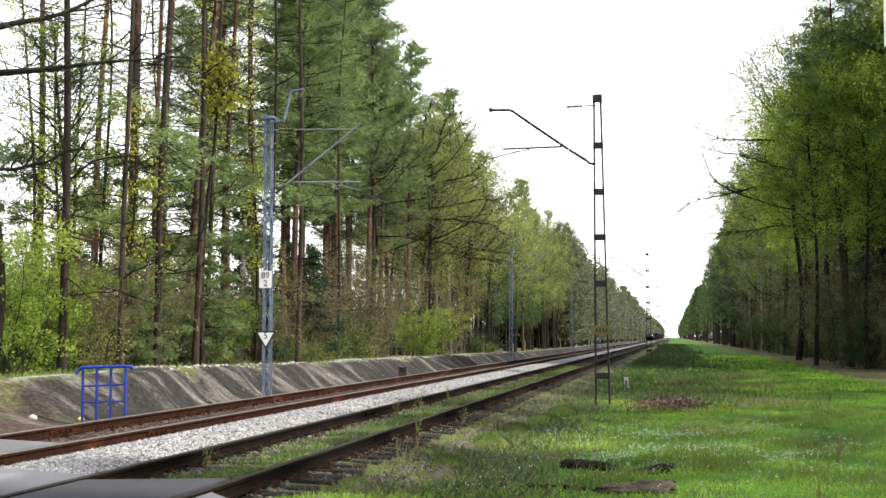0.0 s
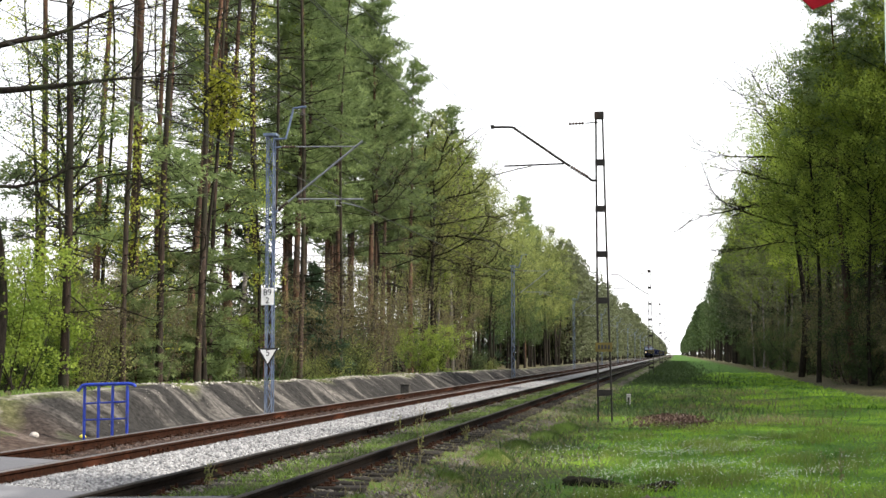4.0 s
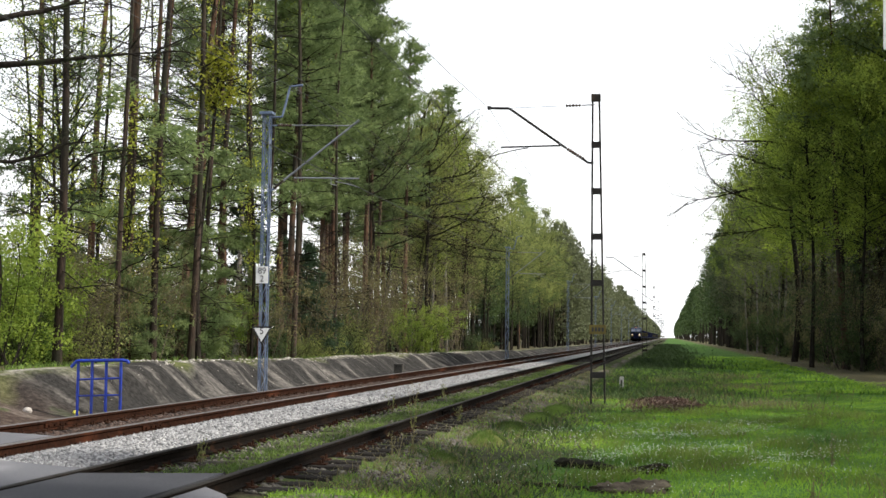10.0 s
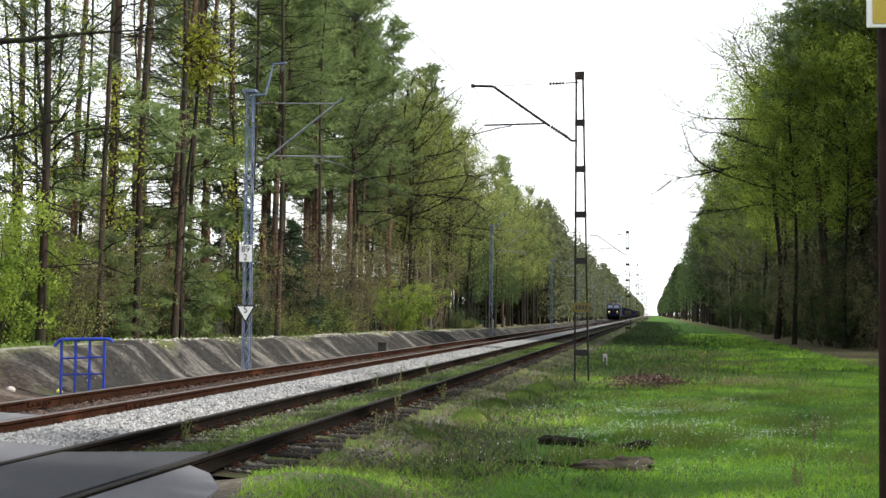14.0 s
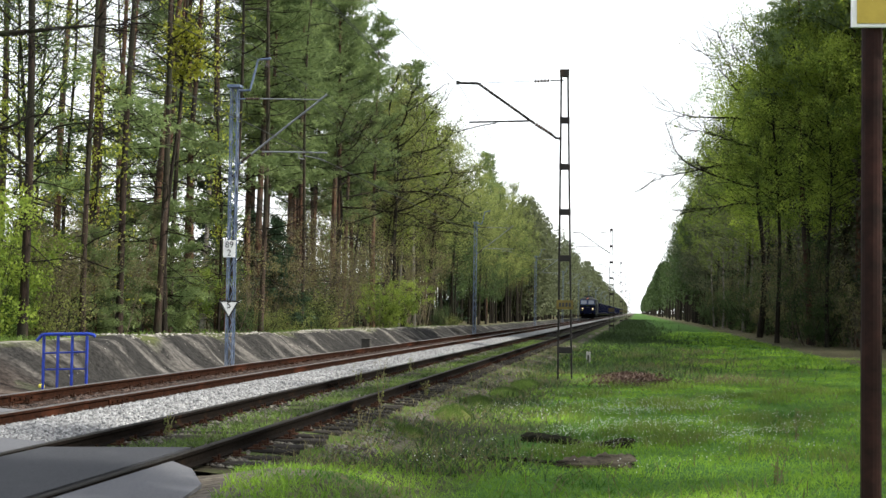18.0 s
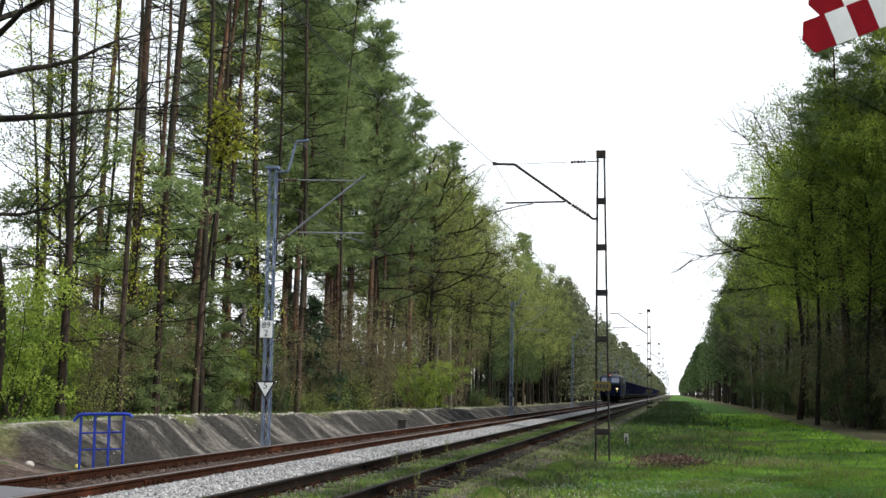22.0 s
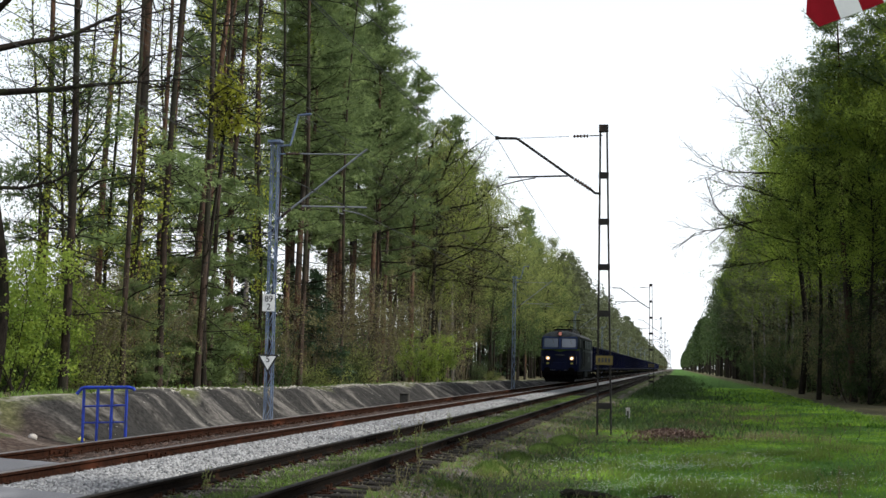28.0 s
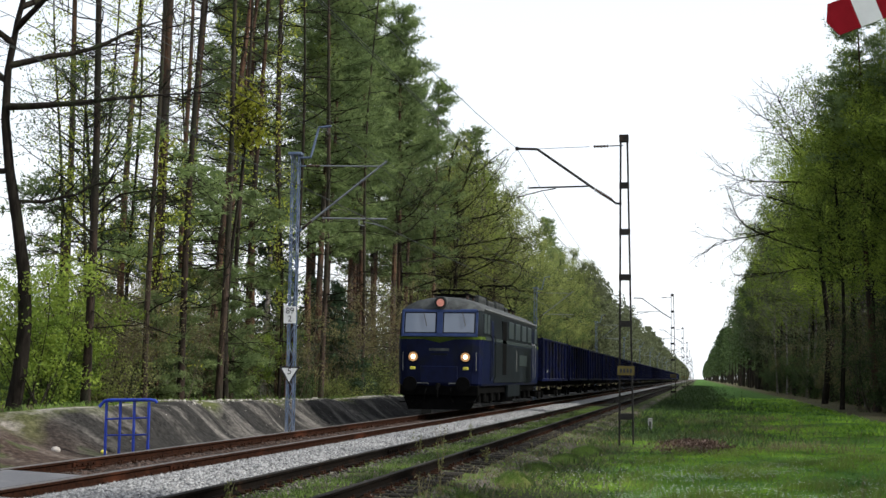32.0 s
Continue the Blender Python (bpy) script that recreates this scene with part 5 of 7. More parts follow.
def reaching_oak():
    """A half-bare oak at the edge of the right woods, its lower limbs sweeping far out over the grass."""
    rng = np.random.RandomState(29)
    tr, br = Branches(9), Branches(6)
    z = np.linspace(-0.3, 21.5, 14)
    spine = np.stack([0.3 * np.sin(z * 0.4), 0.3 * np.cos(z * 0.33), z], 1)
    tr.limb(spine, 0.24 * (1 - 0.85 * np.clip(z, 0, 22) / 22))
    tips = []
    for zz, q, up, L, r in ((10.6, 3.2, 0.10, 5.6, 0.09), (12.4, 3.0, 0.22, 6.2, 0.10), (13.4, 3.5, 0.30, 5.4, 0.08), (15.2, 2.9, 0.45, 6.0, 0.09), (16.2, 3.6, 0.6, 5.0, 0.07), (17.4, 2.7, 0.8, 4.6, 0.07), (18.4, 3.3, 0.9, 4.2, 0.06), (14.6, 4.4, 0.4, 4.6, 0.07), (16.6, 4.9, 0.6, 4.0, 0.06), (9.4, 3.9, 0.1, 4.4, 0.06), (19.2, 2.2, 1.2, 3.2, 0.05)):
        o = np.array([np.interp(zz, z, spine[:, k]) for k in range(3)])
        L = L * 1.25
        pts = bent(rng, o, (math.cos(q), math.sin(q), up - 0.12), L, 9, 0.12, 0.03)
        br.limb(pts, np.linspace(r, 0.022, 10))
        for m in range(2, 10):
            for _ in range(2):
                p2 = bent(rng, pts[m], (pts[m] - pts[m - 1]) * 2 + rng.normal(size=3) * 0.55, L * rng.uniform(0.16, 0.34), 5, 0.18, 0.03)
                br.limb(p2, np.linspace(0.03, 0.012, 6), 4)
                for w in (2, 3, 4, 5):
                    p3 = bent(rng, p2[w], (p2[w] - p2[w - 1]) * 3 + rng.normal(size=3) * 0.6, L * 0.12, 3, 0.2)
                    br.limb(p3, np.linspace(0.014, 0.008, 4), 3)
                    if rng.uniform() < 0.35:
                        tips.append(p3[3])
    tips = np.array(tips)
    v, f = leaf_quads(rng, tips[rng.randint(0, len(tips), 1500)], 0.10, 0.14, 0.3)
    t = tree("oak_tree", tr, br, [(v, f, M_LEAF_OLIVE)], "half-bare oak with long dark limbs at the wood's edge", "oak tree", M_BARK_DARK, "scattered opening buds")
    t.matrix_basis = pose(8.7, 104.0, float(ground_height(8.7, 104.0)))
    return t


bare = reaching_oak()
for x, y, turn, size in ((-16.6, 97.0, 165, 0.76), (-17.6, 109.0, 200, 0.68), (-17.6, 84.0, 190, 0.6)):
    copy_thing(bare, pose(x, y, float(ground_height(x, y)), 0, 0, turn)).scale = (size, size, size)


def far_woods(name, x_edge, sign, label, seed):
    """Woods that line the track to the horizon, past the trees that can be told apart."""
    rng = np.random.RandomState(seed)
    br = Branches(4)
    near, far = [], []
    for k in range(420):
        yy = 222 + 2300 * rng.uniform() ** 2.6
        xx = x_edge + sign * 14 * rng.uniform() ** 1.8
        h = rng.uniform(14, 19.5) if sign < 0 else rng.uniform(18, 23)
        z0 = float(ground_height(xx, yy))
        br.limb(np.array([(xx, yy, z0 - 0.3), (xx + 0.2, yy, z0 + h * 0.5), (xx, yy, z0 + h * 0.93)]), [0.2, 0.13, 0.03], 4)
        low = (0.06 if rng.uniform() < 0.6 else 0.35) if sign < 0 else rng.uniform(0.15, 0.4)
        n = 520 if yy < 500 else 200
        u = rng.uniform(low, 1.0, n)
        r = (0.6 + 2.6 * np.sin(np.pi * np.clip(0.2 + 0.75 * (u - low) / (1 - low), 0, 1))) * np.sqrt(rng.uniform(0.05, 1, n))
        q = rng.uniform(0, 6.28, n)
        (near if yy < 500 else far).append(np.stack([xx + r * np.cos(q), yy + r * np.sin(q), z0 + h * u], 1))
    v, f = leaf_quads(rng, np.concatenate(near), 0.5, 0.15, 0.2, 0.7)
    v2, f2 = leaf_quads(rng, np.concatenate(far), 1.1, 0.3, 0.2, 0.8)
    me = array_mesh(name, np.concatenate([v, v2]), np.concatenate([f, f2 + len(v)]), M_LEAF_DARK if sign > 0 else M_LEAF_MIXED_HAZE)
    woods = tagged(new(name, me), label, "woods", kind="stuff")
    tagged(mesh_object("trunks", br.mesh("trunks", M_BARK_DARK), woods), kind="stuff")


def undergrowth(name, x0, x1, y0, y1, count, top, label, seed, material=None):
    """Thicket deep among the trunks, its leaf colour darkened to stand for shade."""
    rng = np.random.RandomState(seed)
    y = y0 + (y1 - y0) * rng.uniform(size=count) ** 1.1
    x = rng.uniform(x0, x1, count)
    h = top(y) * (0.72 + 0.28 * np.sin(y * 0.9 + x) * np.sin(y * 0.31 + 1.3))
    c = np.stack([x, y, ground_height(x, y) + h * rng.uniform(size=count)], 1)
    v, f = leaf_quads(rng, c, 0.32, 0.2, 0.2, 0.6)
    tagged(new(name, array_mesh(name, v, f, material or M_LEAF_DARK)), label, "undergrowth", kind="stuff")


undergrowth("undergrowth", -42, -29, 58, 230, 62000, lambda y: 3.9 + 4.6 * sstep(85, 130, y), "green undergrowth behind the trunks, shade put into its leaf colour", 85)
# added sheet of dark leaves: the shade within the right woods
undergrowth("undergrowth", 11.0, 24, 72, 230, 70000, lambda y: 13.0 + 0 * y, "dark filler leaves that stand for the shade inside the woods", 86, M_THICKET_SHADE)
far_woods("far_woods", -16.0, -1, "distant mixed woods along the railway, haze greyed into the leaves", 81)
far_woods("far_woods", 9.6, 1, "distant green woods beyond the grass strip, leaves darkened as shade", 82)


# ---- the train ----
def shell(name, levels, material, parent, length, label="", y_front=0.0):
    """A strip of the locomotive's body that runs round front, sides and rear: levels of (z, half width, set-back of the front)."""
    bm = bmesh.new()
    cols = [-1.0, -0.93, -0.78, -0.5, -0.2, 0.0, 0.2, 0.5, 0.78, 0.93, 1.0]
    bulge = [0.30, 0.14, 0.06, 0.022, 0.004, 0.0, 0.004, 0.022, 0.06, 0.14, 0.30]
    rings = []
    for z, w, back in levels:
        ring = [(c * w, y_front + back + b, z) for c, b in zip(cols, bulge)]
        ring += [(w, 1.2, z), (w, 5.0, z), (w, length - 5, z), (w, length - 1.2, z)]
        ring += [(c * w, length - back - b, z) for c, b in zip(cols[::-1], bulge)]
        ring += [(-w, length - 1.2, z), (-w, length - 5, z), (-w, 5.0, z), (-w, 1.2, z)]
        rings.append([bm.verts.new(p) for p in ring])
    n = len(rings[0])
    for r0, r1 in zip(rings, rings[1:]):
        for k in range(n):
            bm.faces.new((r0[k], r0[(k + 1) % n], r1[(k + 1) % n], r1[k]))
    bmesh.ops.recalc_face_normals(bm, faces=bm.faces)
    return part(name, bm, material, parent, label, smooth=False)


def wheelset(x_gauge, radius, name, parent, y, z):
    ob = part(name, tubed([(-x_gauge, 0, 0), (x_gauge, 0, 0)], 0.08, 10), M_UNDER, parent)
    ob.matrix_basis = pose(0, y, z)
    for s in (-1, 1):
        wheel = tubed([(s * x_gauge - s * 0.03, 0, 0), (s * x_gauge - s * 0.03, 0, 0), (s * x_gauge + s * 0.10, 0, 0)], [radius + 0.028, radius, radius], 22)
        part("wheel", wheel, M_UNDER, ob)
    return ob


def ring_lamp(parent, x, y, z, r, lens, label):
    lamp = part("headlight", tubed([(x, y + 0.14, z), (x, y - 0.05, z), (x, y - 0.055, z), (x, y - 0.02, z)], [r, r, r * 0.86, r * 0.84], 24), M_UNDER, parent, label)
    part("lens", tubed([(x, y - 0.012, z), (x, y - 0.028, z), (x, y - 0.034, z)], [r * 0.84, r * 0.78, r * 0.35], 24), lens, lamp)
    part("bulb", tubed([(x, y - 0.034, z), (x, y - 0.044, z), (x, y - 0.05, z)], [r * 0.40, r * 0.34, r * 0.12], 16), M_BULB if lens is M_LAMP else lens, lamp)
    return lamp


LOCO_LENGTH = 17.2


def locomotive():
    loco = thing("locomotive", None, "dark blue electric freight locomotive with lit headlights", "locomotive")
    L = LOCO_LENGTH
    shell("lower_body", [(0.98, 1.34, 0.05), (1.05, 1.38, 0.02), (1.8, 1.40, 0.0), (2.50, 1.40, 0.0)], M_NAVY, loco, L, "dark navy lower body")
    shell("stripe", [(2.50, 1.404, -0.004), (2.60, 1.404, -0.002)], M_LIME, loco, L, "lime green waist stripe")
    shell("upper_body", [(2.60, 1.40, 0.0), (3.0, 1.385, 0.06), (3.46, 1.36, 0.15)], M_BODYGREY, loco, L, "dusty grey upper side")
    # roof, curved, with a rounded brow over the cabs
    bm = bmesh.new()
    prof = [(1.36, 3.46), (1.34, 3.53), (1.20, 3.68), (0.9, 3.83), (0.45, 3.92), (0.0, 3.95), (-0.45, 3.92), (-0.9, 3.83), (-1.20, 3.68), (-1.34, 3.53), (-1.36, 3.46)]
    stations = [(0.17, 0.0), (0.28, 0.45), (0.45, 0.75), (0.75, 0.93), (1.2, 1.0), (5, 1.0), (L - 5, 1.0), (L - 1.2, 1.0), (L - 0.75, 0.93), (L - 0.45, 0.75), (L - 0.28, 0.45), (L - 0.17, 0.0)]
    rows = [[bm.verts.new((x * (0.93 + 0.07 * min(1, q * 1.3)), y + (0.26 * (abs(x) / 1.36) ** 3 * (1 if y < L / 2 else -1) if q < 1 else 0), 3.46 + (z - 3.46) * q + (0.0 if q else 0.0))) for x, z in prof] for y, q in stations]
    for r0, r1 in zip(rows, rows[1:]):
        for a in range(len(prof) - 1):
            bm.faces.new((r0[a], r0[a + 1], r1[a + 1], r1[a]))
    bmesh.ops.recalc_face_normals(bm, faces=bm.faces)
    part("roof", bm, M_ROOF, loco, "dusty grey rounded roof", smooth=True)
    part("brow", boxed(-1.2, 1.2, 0.22, 0.32, 3.43, 3.50, 0.02), M_SKYBLUE, loco)
    # cab front
    face = bmesh.new()
    for x0, x1 in ((-1.27, -1.19), (-0.10, 0.10), (1.19, 1.27)):
        b = boxed(x0, x1, 0, 0.05, 0, 0.86, 0.01)
        me = bpy.data.meshes.new("tmp")
        b.to_mesh(me)
        b.free()
        face.from_mesh(me)
        bpy.data.meshes.remove(me)
    box(face, -1.27, 1.27, 0, 0.05, -0.02, 0.09, 0.01)
    box(face, -1.27, 1.27, 0, 0.05, 0.79, 0.88, 0.01)
    surround = part("window_surround", face, M_SKYBLUE, loco, "pale blue surround of the windscreens")
    surround.matrix_basis = pose(0, -0.055, 2.605, -9.5)
    for x0, x1 in ((-1.19, -0.10), (0.10, 1.19)):
        g = part("windscreen", boxed(x0 + 0.04, x1 - 0.04, 0, 0.03, 0.12, 0.76, 0.006), M_GLASS, loco, "glossy windscreen with the pale sky's reflection toned into it")
        g.matrix_basis = pose(0, -0.038, 2.605, -9.5)
        w = part("wiper", tubed([((x0 + x1) / 2 + 0.1, -0.03, 0.78), ((x0 + x1) / 2 + 0.22, -0.03, 0.32)], 0.014, 5), M_BLACK, loco)
        w.matrix_basis = pose(0, -0.038, 2.605, -9.5)
    v = bmesh.new()
    for sgn in (-1, 1):
        vs = [v.verts.new(p) for p in ((0, -0.012, 2.38), (sgn * 0.62, 0.014, 2.52), (sgn * 0.62, 0.014, 2.60), (0, -0.012, 2.50))]
        v.faces.new(vs if sgn > 0 else vs[::-1])
    bmesh.ops.solidify(v, geom=v.faces[:], thickness=0.006)
    part("chevron", v, M_LIME, loco, "lime green pointed chevron")
    for s in (-1, 1):
        ring_lamp(loco, s * 0.87, 0.04, 1.92, 0.19, M_LAMP, "round headlight, lit warm white")
        part("marker_light", boxed(s * 0.88 - 0.09, s * 0.88 + 0.09, 0.02, 0.12, 1.50, 1.60, 0.015), M_YELLOW_LAMP, loco, "small yellow marker light")
        part("handrail", tubed([(s * 1.2, 0.2, 1.45), (s * 1.22, 0.06, 1.5), (s * 1.22, 0.06, 2.05), (s * 1.2, 0.2, 2.1)], 0.014, 6), M_GREY, loco)
        part("handrail", tubed([(s * 0.95, 0.13, 1.02), (s * 0.95, -0.06, 1.06), (s * 0.35, -0.08, 1.06), (s * 0.35, 0.1, 1.02)], 0.014, 6), M_GREY, loco)
        buf = part("buffer", tubed([(s * 0.875, 0.2, 1.04), (s * 0.875, -0.25, 1.04), (s * 0.875, -0.26, 1.04), (s * 0.875, -0.45, 1.04)], [0.13, 0.13, 0.085, 0.085], 14), M_UNDER, loco)
        part("buffer_plate", tubed([(s * 0.875, -0.45, 1.04), (s * 0.875, -0.49, 1.04)], [0.24, 0.23], 18), M_UNDER, buf)
        part("front_step", boxed(s * 1.1 - 0.2, s * 1.1 + 0.2, 0.0, 0.25, 0.42, 0.46), M_UNDER, loco)
        part("hose", tubed([(s * 0.4, 0.0, 0.9), (s * 0.42, -0.18, 0.75), (s * 0.45, -0.18, 0.55), (s * 0.5, -0.06, 0.45)], 0.022, 6), M_UNDER, loco)
    part("number_bar", boxed(-0.34, 0.34, -0.012, 0.02, 2.12, 2.20), M_ROOF, loco)
    part("number_bar", boxed(-0.28, 0.28, -0.012, 0.02, 1.98, 2.03), M_BODYGREY, loco)
    part("front_hatch", boxed(-0.62, 0.62, -0.012, 0.05, 1.06, 1.62, 0.02), M_NAVY, loco)
    part("coupler", tubed([(0, 0.2, 1.0), (0, -0.25, 1.0), (0, -0.3, 0.85), (0, -0.28, 0.6)], [0.07, 0.07, 0.05, 0.04], 8), M_UNDER, loco)
    part("buffer_beam", boxed(-1.3, 1.3, 0.05, 0.45, 0.66, 0.99, 0.02), M_UNDER, loco)
    # the roof edge's highlight is put into the gutter's pale grey
    for s in (-1, 1):
        part("gutter", boxed(*sorted((s * 1.345, s * 1.40)), 0.9, L - 0.9, 3.50, 3.56, 0.01), M_GREY, loco, "rain gutter along the roof edge, made pale as its highlight")
    plough = bmesh.new()
    vs = [plough.verts.new(p) for p in ((-1.25, 0.3, 0.66), (1.25, 0.3, 0.66), (1.02, 0.12, 0.2), (-1.02, 0.12, 0.2), (-1.25, 0.4, 0.66), (1.25, 0.4, 0.66), (1.02, 0.22, 0.2), (-1.02, 0.22, 0.2))]
    for f in ((0, 1, 2, 3), (7, 6, 5, 4), (0, 4, 5, 1), (1, 5, 6, 2), (2, 6, 7, 3), (3, 7, 4, 0)):
        plough.faces.new([vs[k] for k in f])
    bmesh.ops.recalc_face_normals(plough, faces=plough.faces)
    part("plough", plough, M_UNDER, loco, "black snow plough over the rails")
    # top lamp
    house = bmesh.new()
    tube(house, [(0, 0.10, 3.70), (0, 0.13, 3.70), (0, 0.9, 3.74)], [0.21, 0.22, 0.2], 20)
    part("top_lamp_housing", house, M_ROOF, loco)
    ring_lamp(loco, 0, 0.12, 3.70, 0.16, M_LAMP_DIM, "round headlight above the windscreens, reddish glow")
    # sides
    for s in (-1, 1):
        x = s * 1.385
        for y0, y1, z0, z1, mat, nm in ((0.55, 1.15, 2.72, 3.36, M_GLASS_SIDE, "cab_window"), (1.35, 1.9, 2.72, 3.36, M_GLASS_SIDE, "cab_window"), (L - 1.75, L - 1.0, 2.72, 3.36, M_GLASS_SIDE, "cab_window"), (5.1, 6.2, 1.35, 3.3, M_UNDER, "louvre"), (6.9, 8.3, 2.72, 3.34, M_GLASS_SIDE, "side_window"), (8.9, 10.3, 2.72, 3.34, M_GLASS_SIDE, "side_window"), (10.9, 12.3, 2.72, 3.34, M_GLASS_SIDE, "side_window"), (12.9, 14.2, 2.72, 3.34, M_GLASS_SIDE, "side_window")):
            xa, xb = sorted((x, x + s * 0.03))
            part(nm, boxed(xa - (0.04 if s > 0 else 0), xb + (0.04 if s < 0 else 0), y0, y1, z0, z1, 0.012), mat, loco)
        for y0 in (2.1, L - 2.8):
            xa, xb = sorted((s * 1.39, s * 1.418))
            door = part("cab_door", boxed(xa, xb, y0, y0 + 0.7, 1.15, 3.2, 0.012), M_NAVY, loco, "dark cab door in the side")
            for dy in (-0.08, 0.78):
                part("grab_rail", tubed([(s * 1.41, y0 + dy, 1.2), (s * 1.47, y0 + dy, 1.3), (s * 1.47, y0 + dy, 2.6), (s * 1.41, y0 + dy, 2.7)], 0.016, 6), M_GREY if y0 > 5 else M_BODYGREY, loco)
            part("step", boxed(*sorted((s * 1.1, s * 1.4)), y0 + 0.05, y0 + 0.65, 0.40, 0.44), M_UNDER, loco)
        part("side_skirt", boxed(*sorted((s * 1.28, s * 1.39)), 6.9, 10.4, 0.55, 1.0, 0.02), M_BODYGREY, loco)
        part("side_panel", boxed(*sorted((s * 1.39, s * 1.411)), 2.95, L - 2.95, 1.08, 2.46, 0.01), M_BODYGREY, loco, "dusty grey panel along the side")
        part("side_band", boxed(*sorted((s * 1.39, s * 1.415)), 0.9, L - 0.9, 2.485, 2.615, 0.008), M_BAND, loco, "dull grey-green waist band along the side")
        xa, xb = sorted((s * 1.405, s * 1.425))
        part("side_mark", boxed(xa, xb, 9.0, 9.35, 1.5, 2.3, 0.004), M_ROOF, loco, "pale painted mark")
        part("side_mark", boxed(xa, xb, 10.0, 12.6, 1.72, 2.15, 0.004), M_BAND, loco, "pale painted mark")
    part("underframe", boxed(-1.25, 1.25, 0.5, L - 0.5, 0.72, 1.0, 0.02), M_UNDER, loco)
    part("tank", boxed(-1.15, 1.15, 7.1, 10.2, 0.35, 0.72, 0.05), M_UNDER, loco)
    for yc in (3.9, L - 3.9):
        for s in (-1, 1):
            part("bogie_frame", boxed(*sorted((s * 0.98, s * 1.12)), yc - 2.4, yc + 2.4, 0.42, 0.82, 0.03), M_UNDER, loco)
            for k in (-1, 0, 1):
                part("axle_box", boxed(*sorted((s * 1.1, s * 1.24)), yc + k * 1.75 - 0.2, yc + k * 1.75 + 0.2, 0.42, 0.8, 0.04), M_UNDER, loco)
        for k in (-1, 0, 1):
            wheelset(GAUGE, 0.62, "wheelset", loco, yc + k * 1.75, 0.62)
    # roof gear
    for yc, up in ((2.9, 0.16), (L - 3.2, 1.0)):
        pan = part("pantograph", boxed(-0.65, 0.65, yc - 0.75, yc + 0.75, 4.06, 4.11, 0.01), M_UNDER, loco, "pantograph on the roof")
        for s in (-1, 1):
            for t in (-1, 1):
                part("roof_insulator", tubed([(s * 0.55, yc + t * 0.65, 3.82), (s * 0.55, yc + t * 0.65, 4.06)], 0.05, 8), M_CERAMIC, pan)
            part("lower_arm", tubed([(s * 0.5, yc + 0.6, 4.12), (s * 0.42, yc - 0.7, 4.12 + up * 0.5)], 0.025, 6), M_UNDER, pan)
            part("upper_arm", tubed([(s * 0.42, yc - 0.7, 4.12 + up * 0.5), (s * 0.3, yc + 0.1, 4.12 + up)], 0.018, 6), M_UNDER, pan)
        for dy in (-0.1, 0.2):
            part("contact_strip", tubed([(-0.8, yc + dy, 4.04 + up), (-0.6, yc + dy, 4.13 + up), (0.6, yc + dy, 4.13 + up), (0.8, yc + dy, 4.04 + up)], 0.02, 6), M_UNDER, pan)
    for y0, y1, h in ((4.6, 6.4, 0.28), (7.0, 8.6, 0.22), (9.2, 11.4, 0.3), (11.9, 12.6, 0.2)):
        part("roof_box", boxed(-0.6, 0.6, y0, y1, 3.86, 3.92 + h, 0.03), M_ROOF, loco)
    part("roof_conductor", tubed([(0.75, 3.4, 4.15), (0.75, L - 3.5, 4.15)], 0.02, 6), M_UNDER, loco)
    return loco


WAGON_PITCH = 14.04


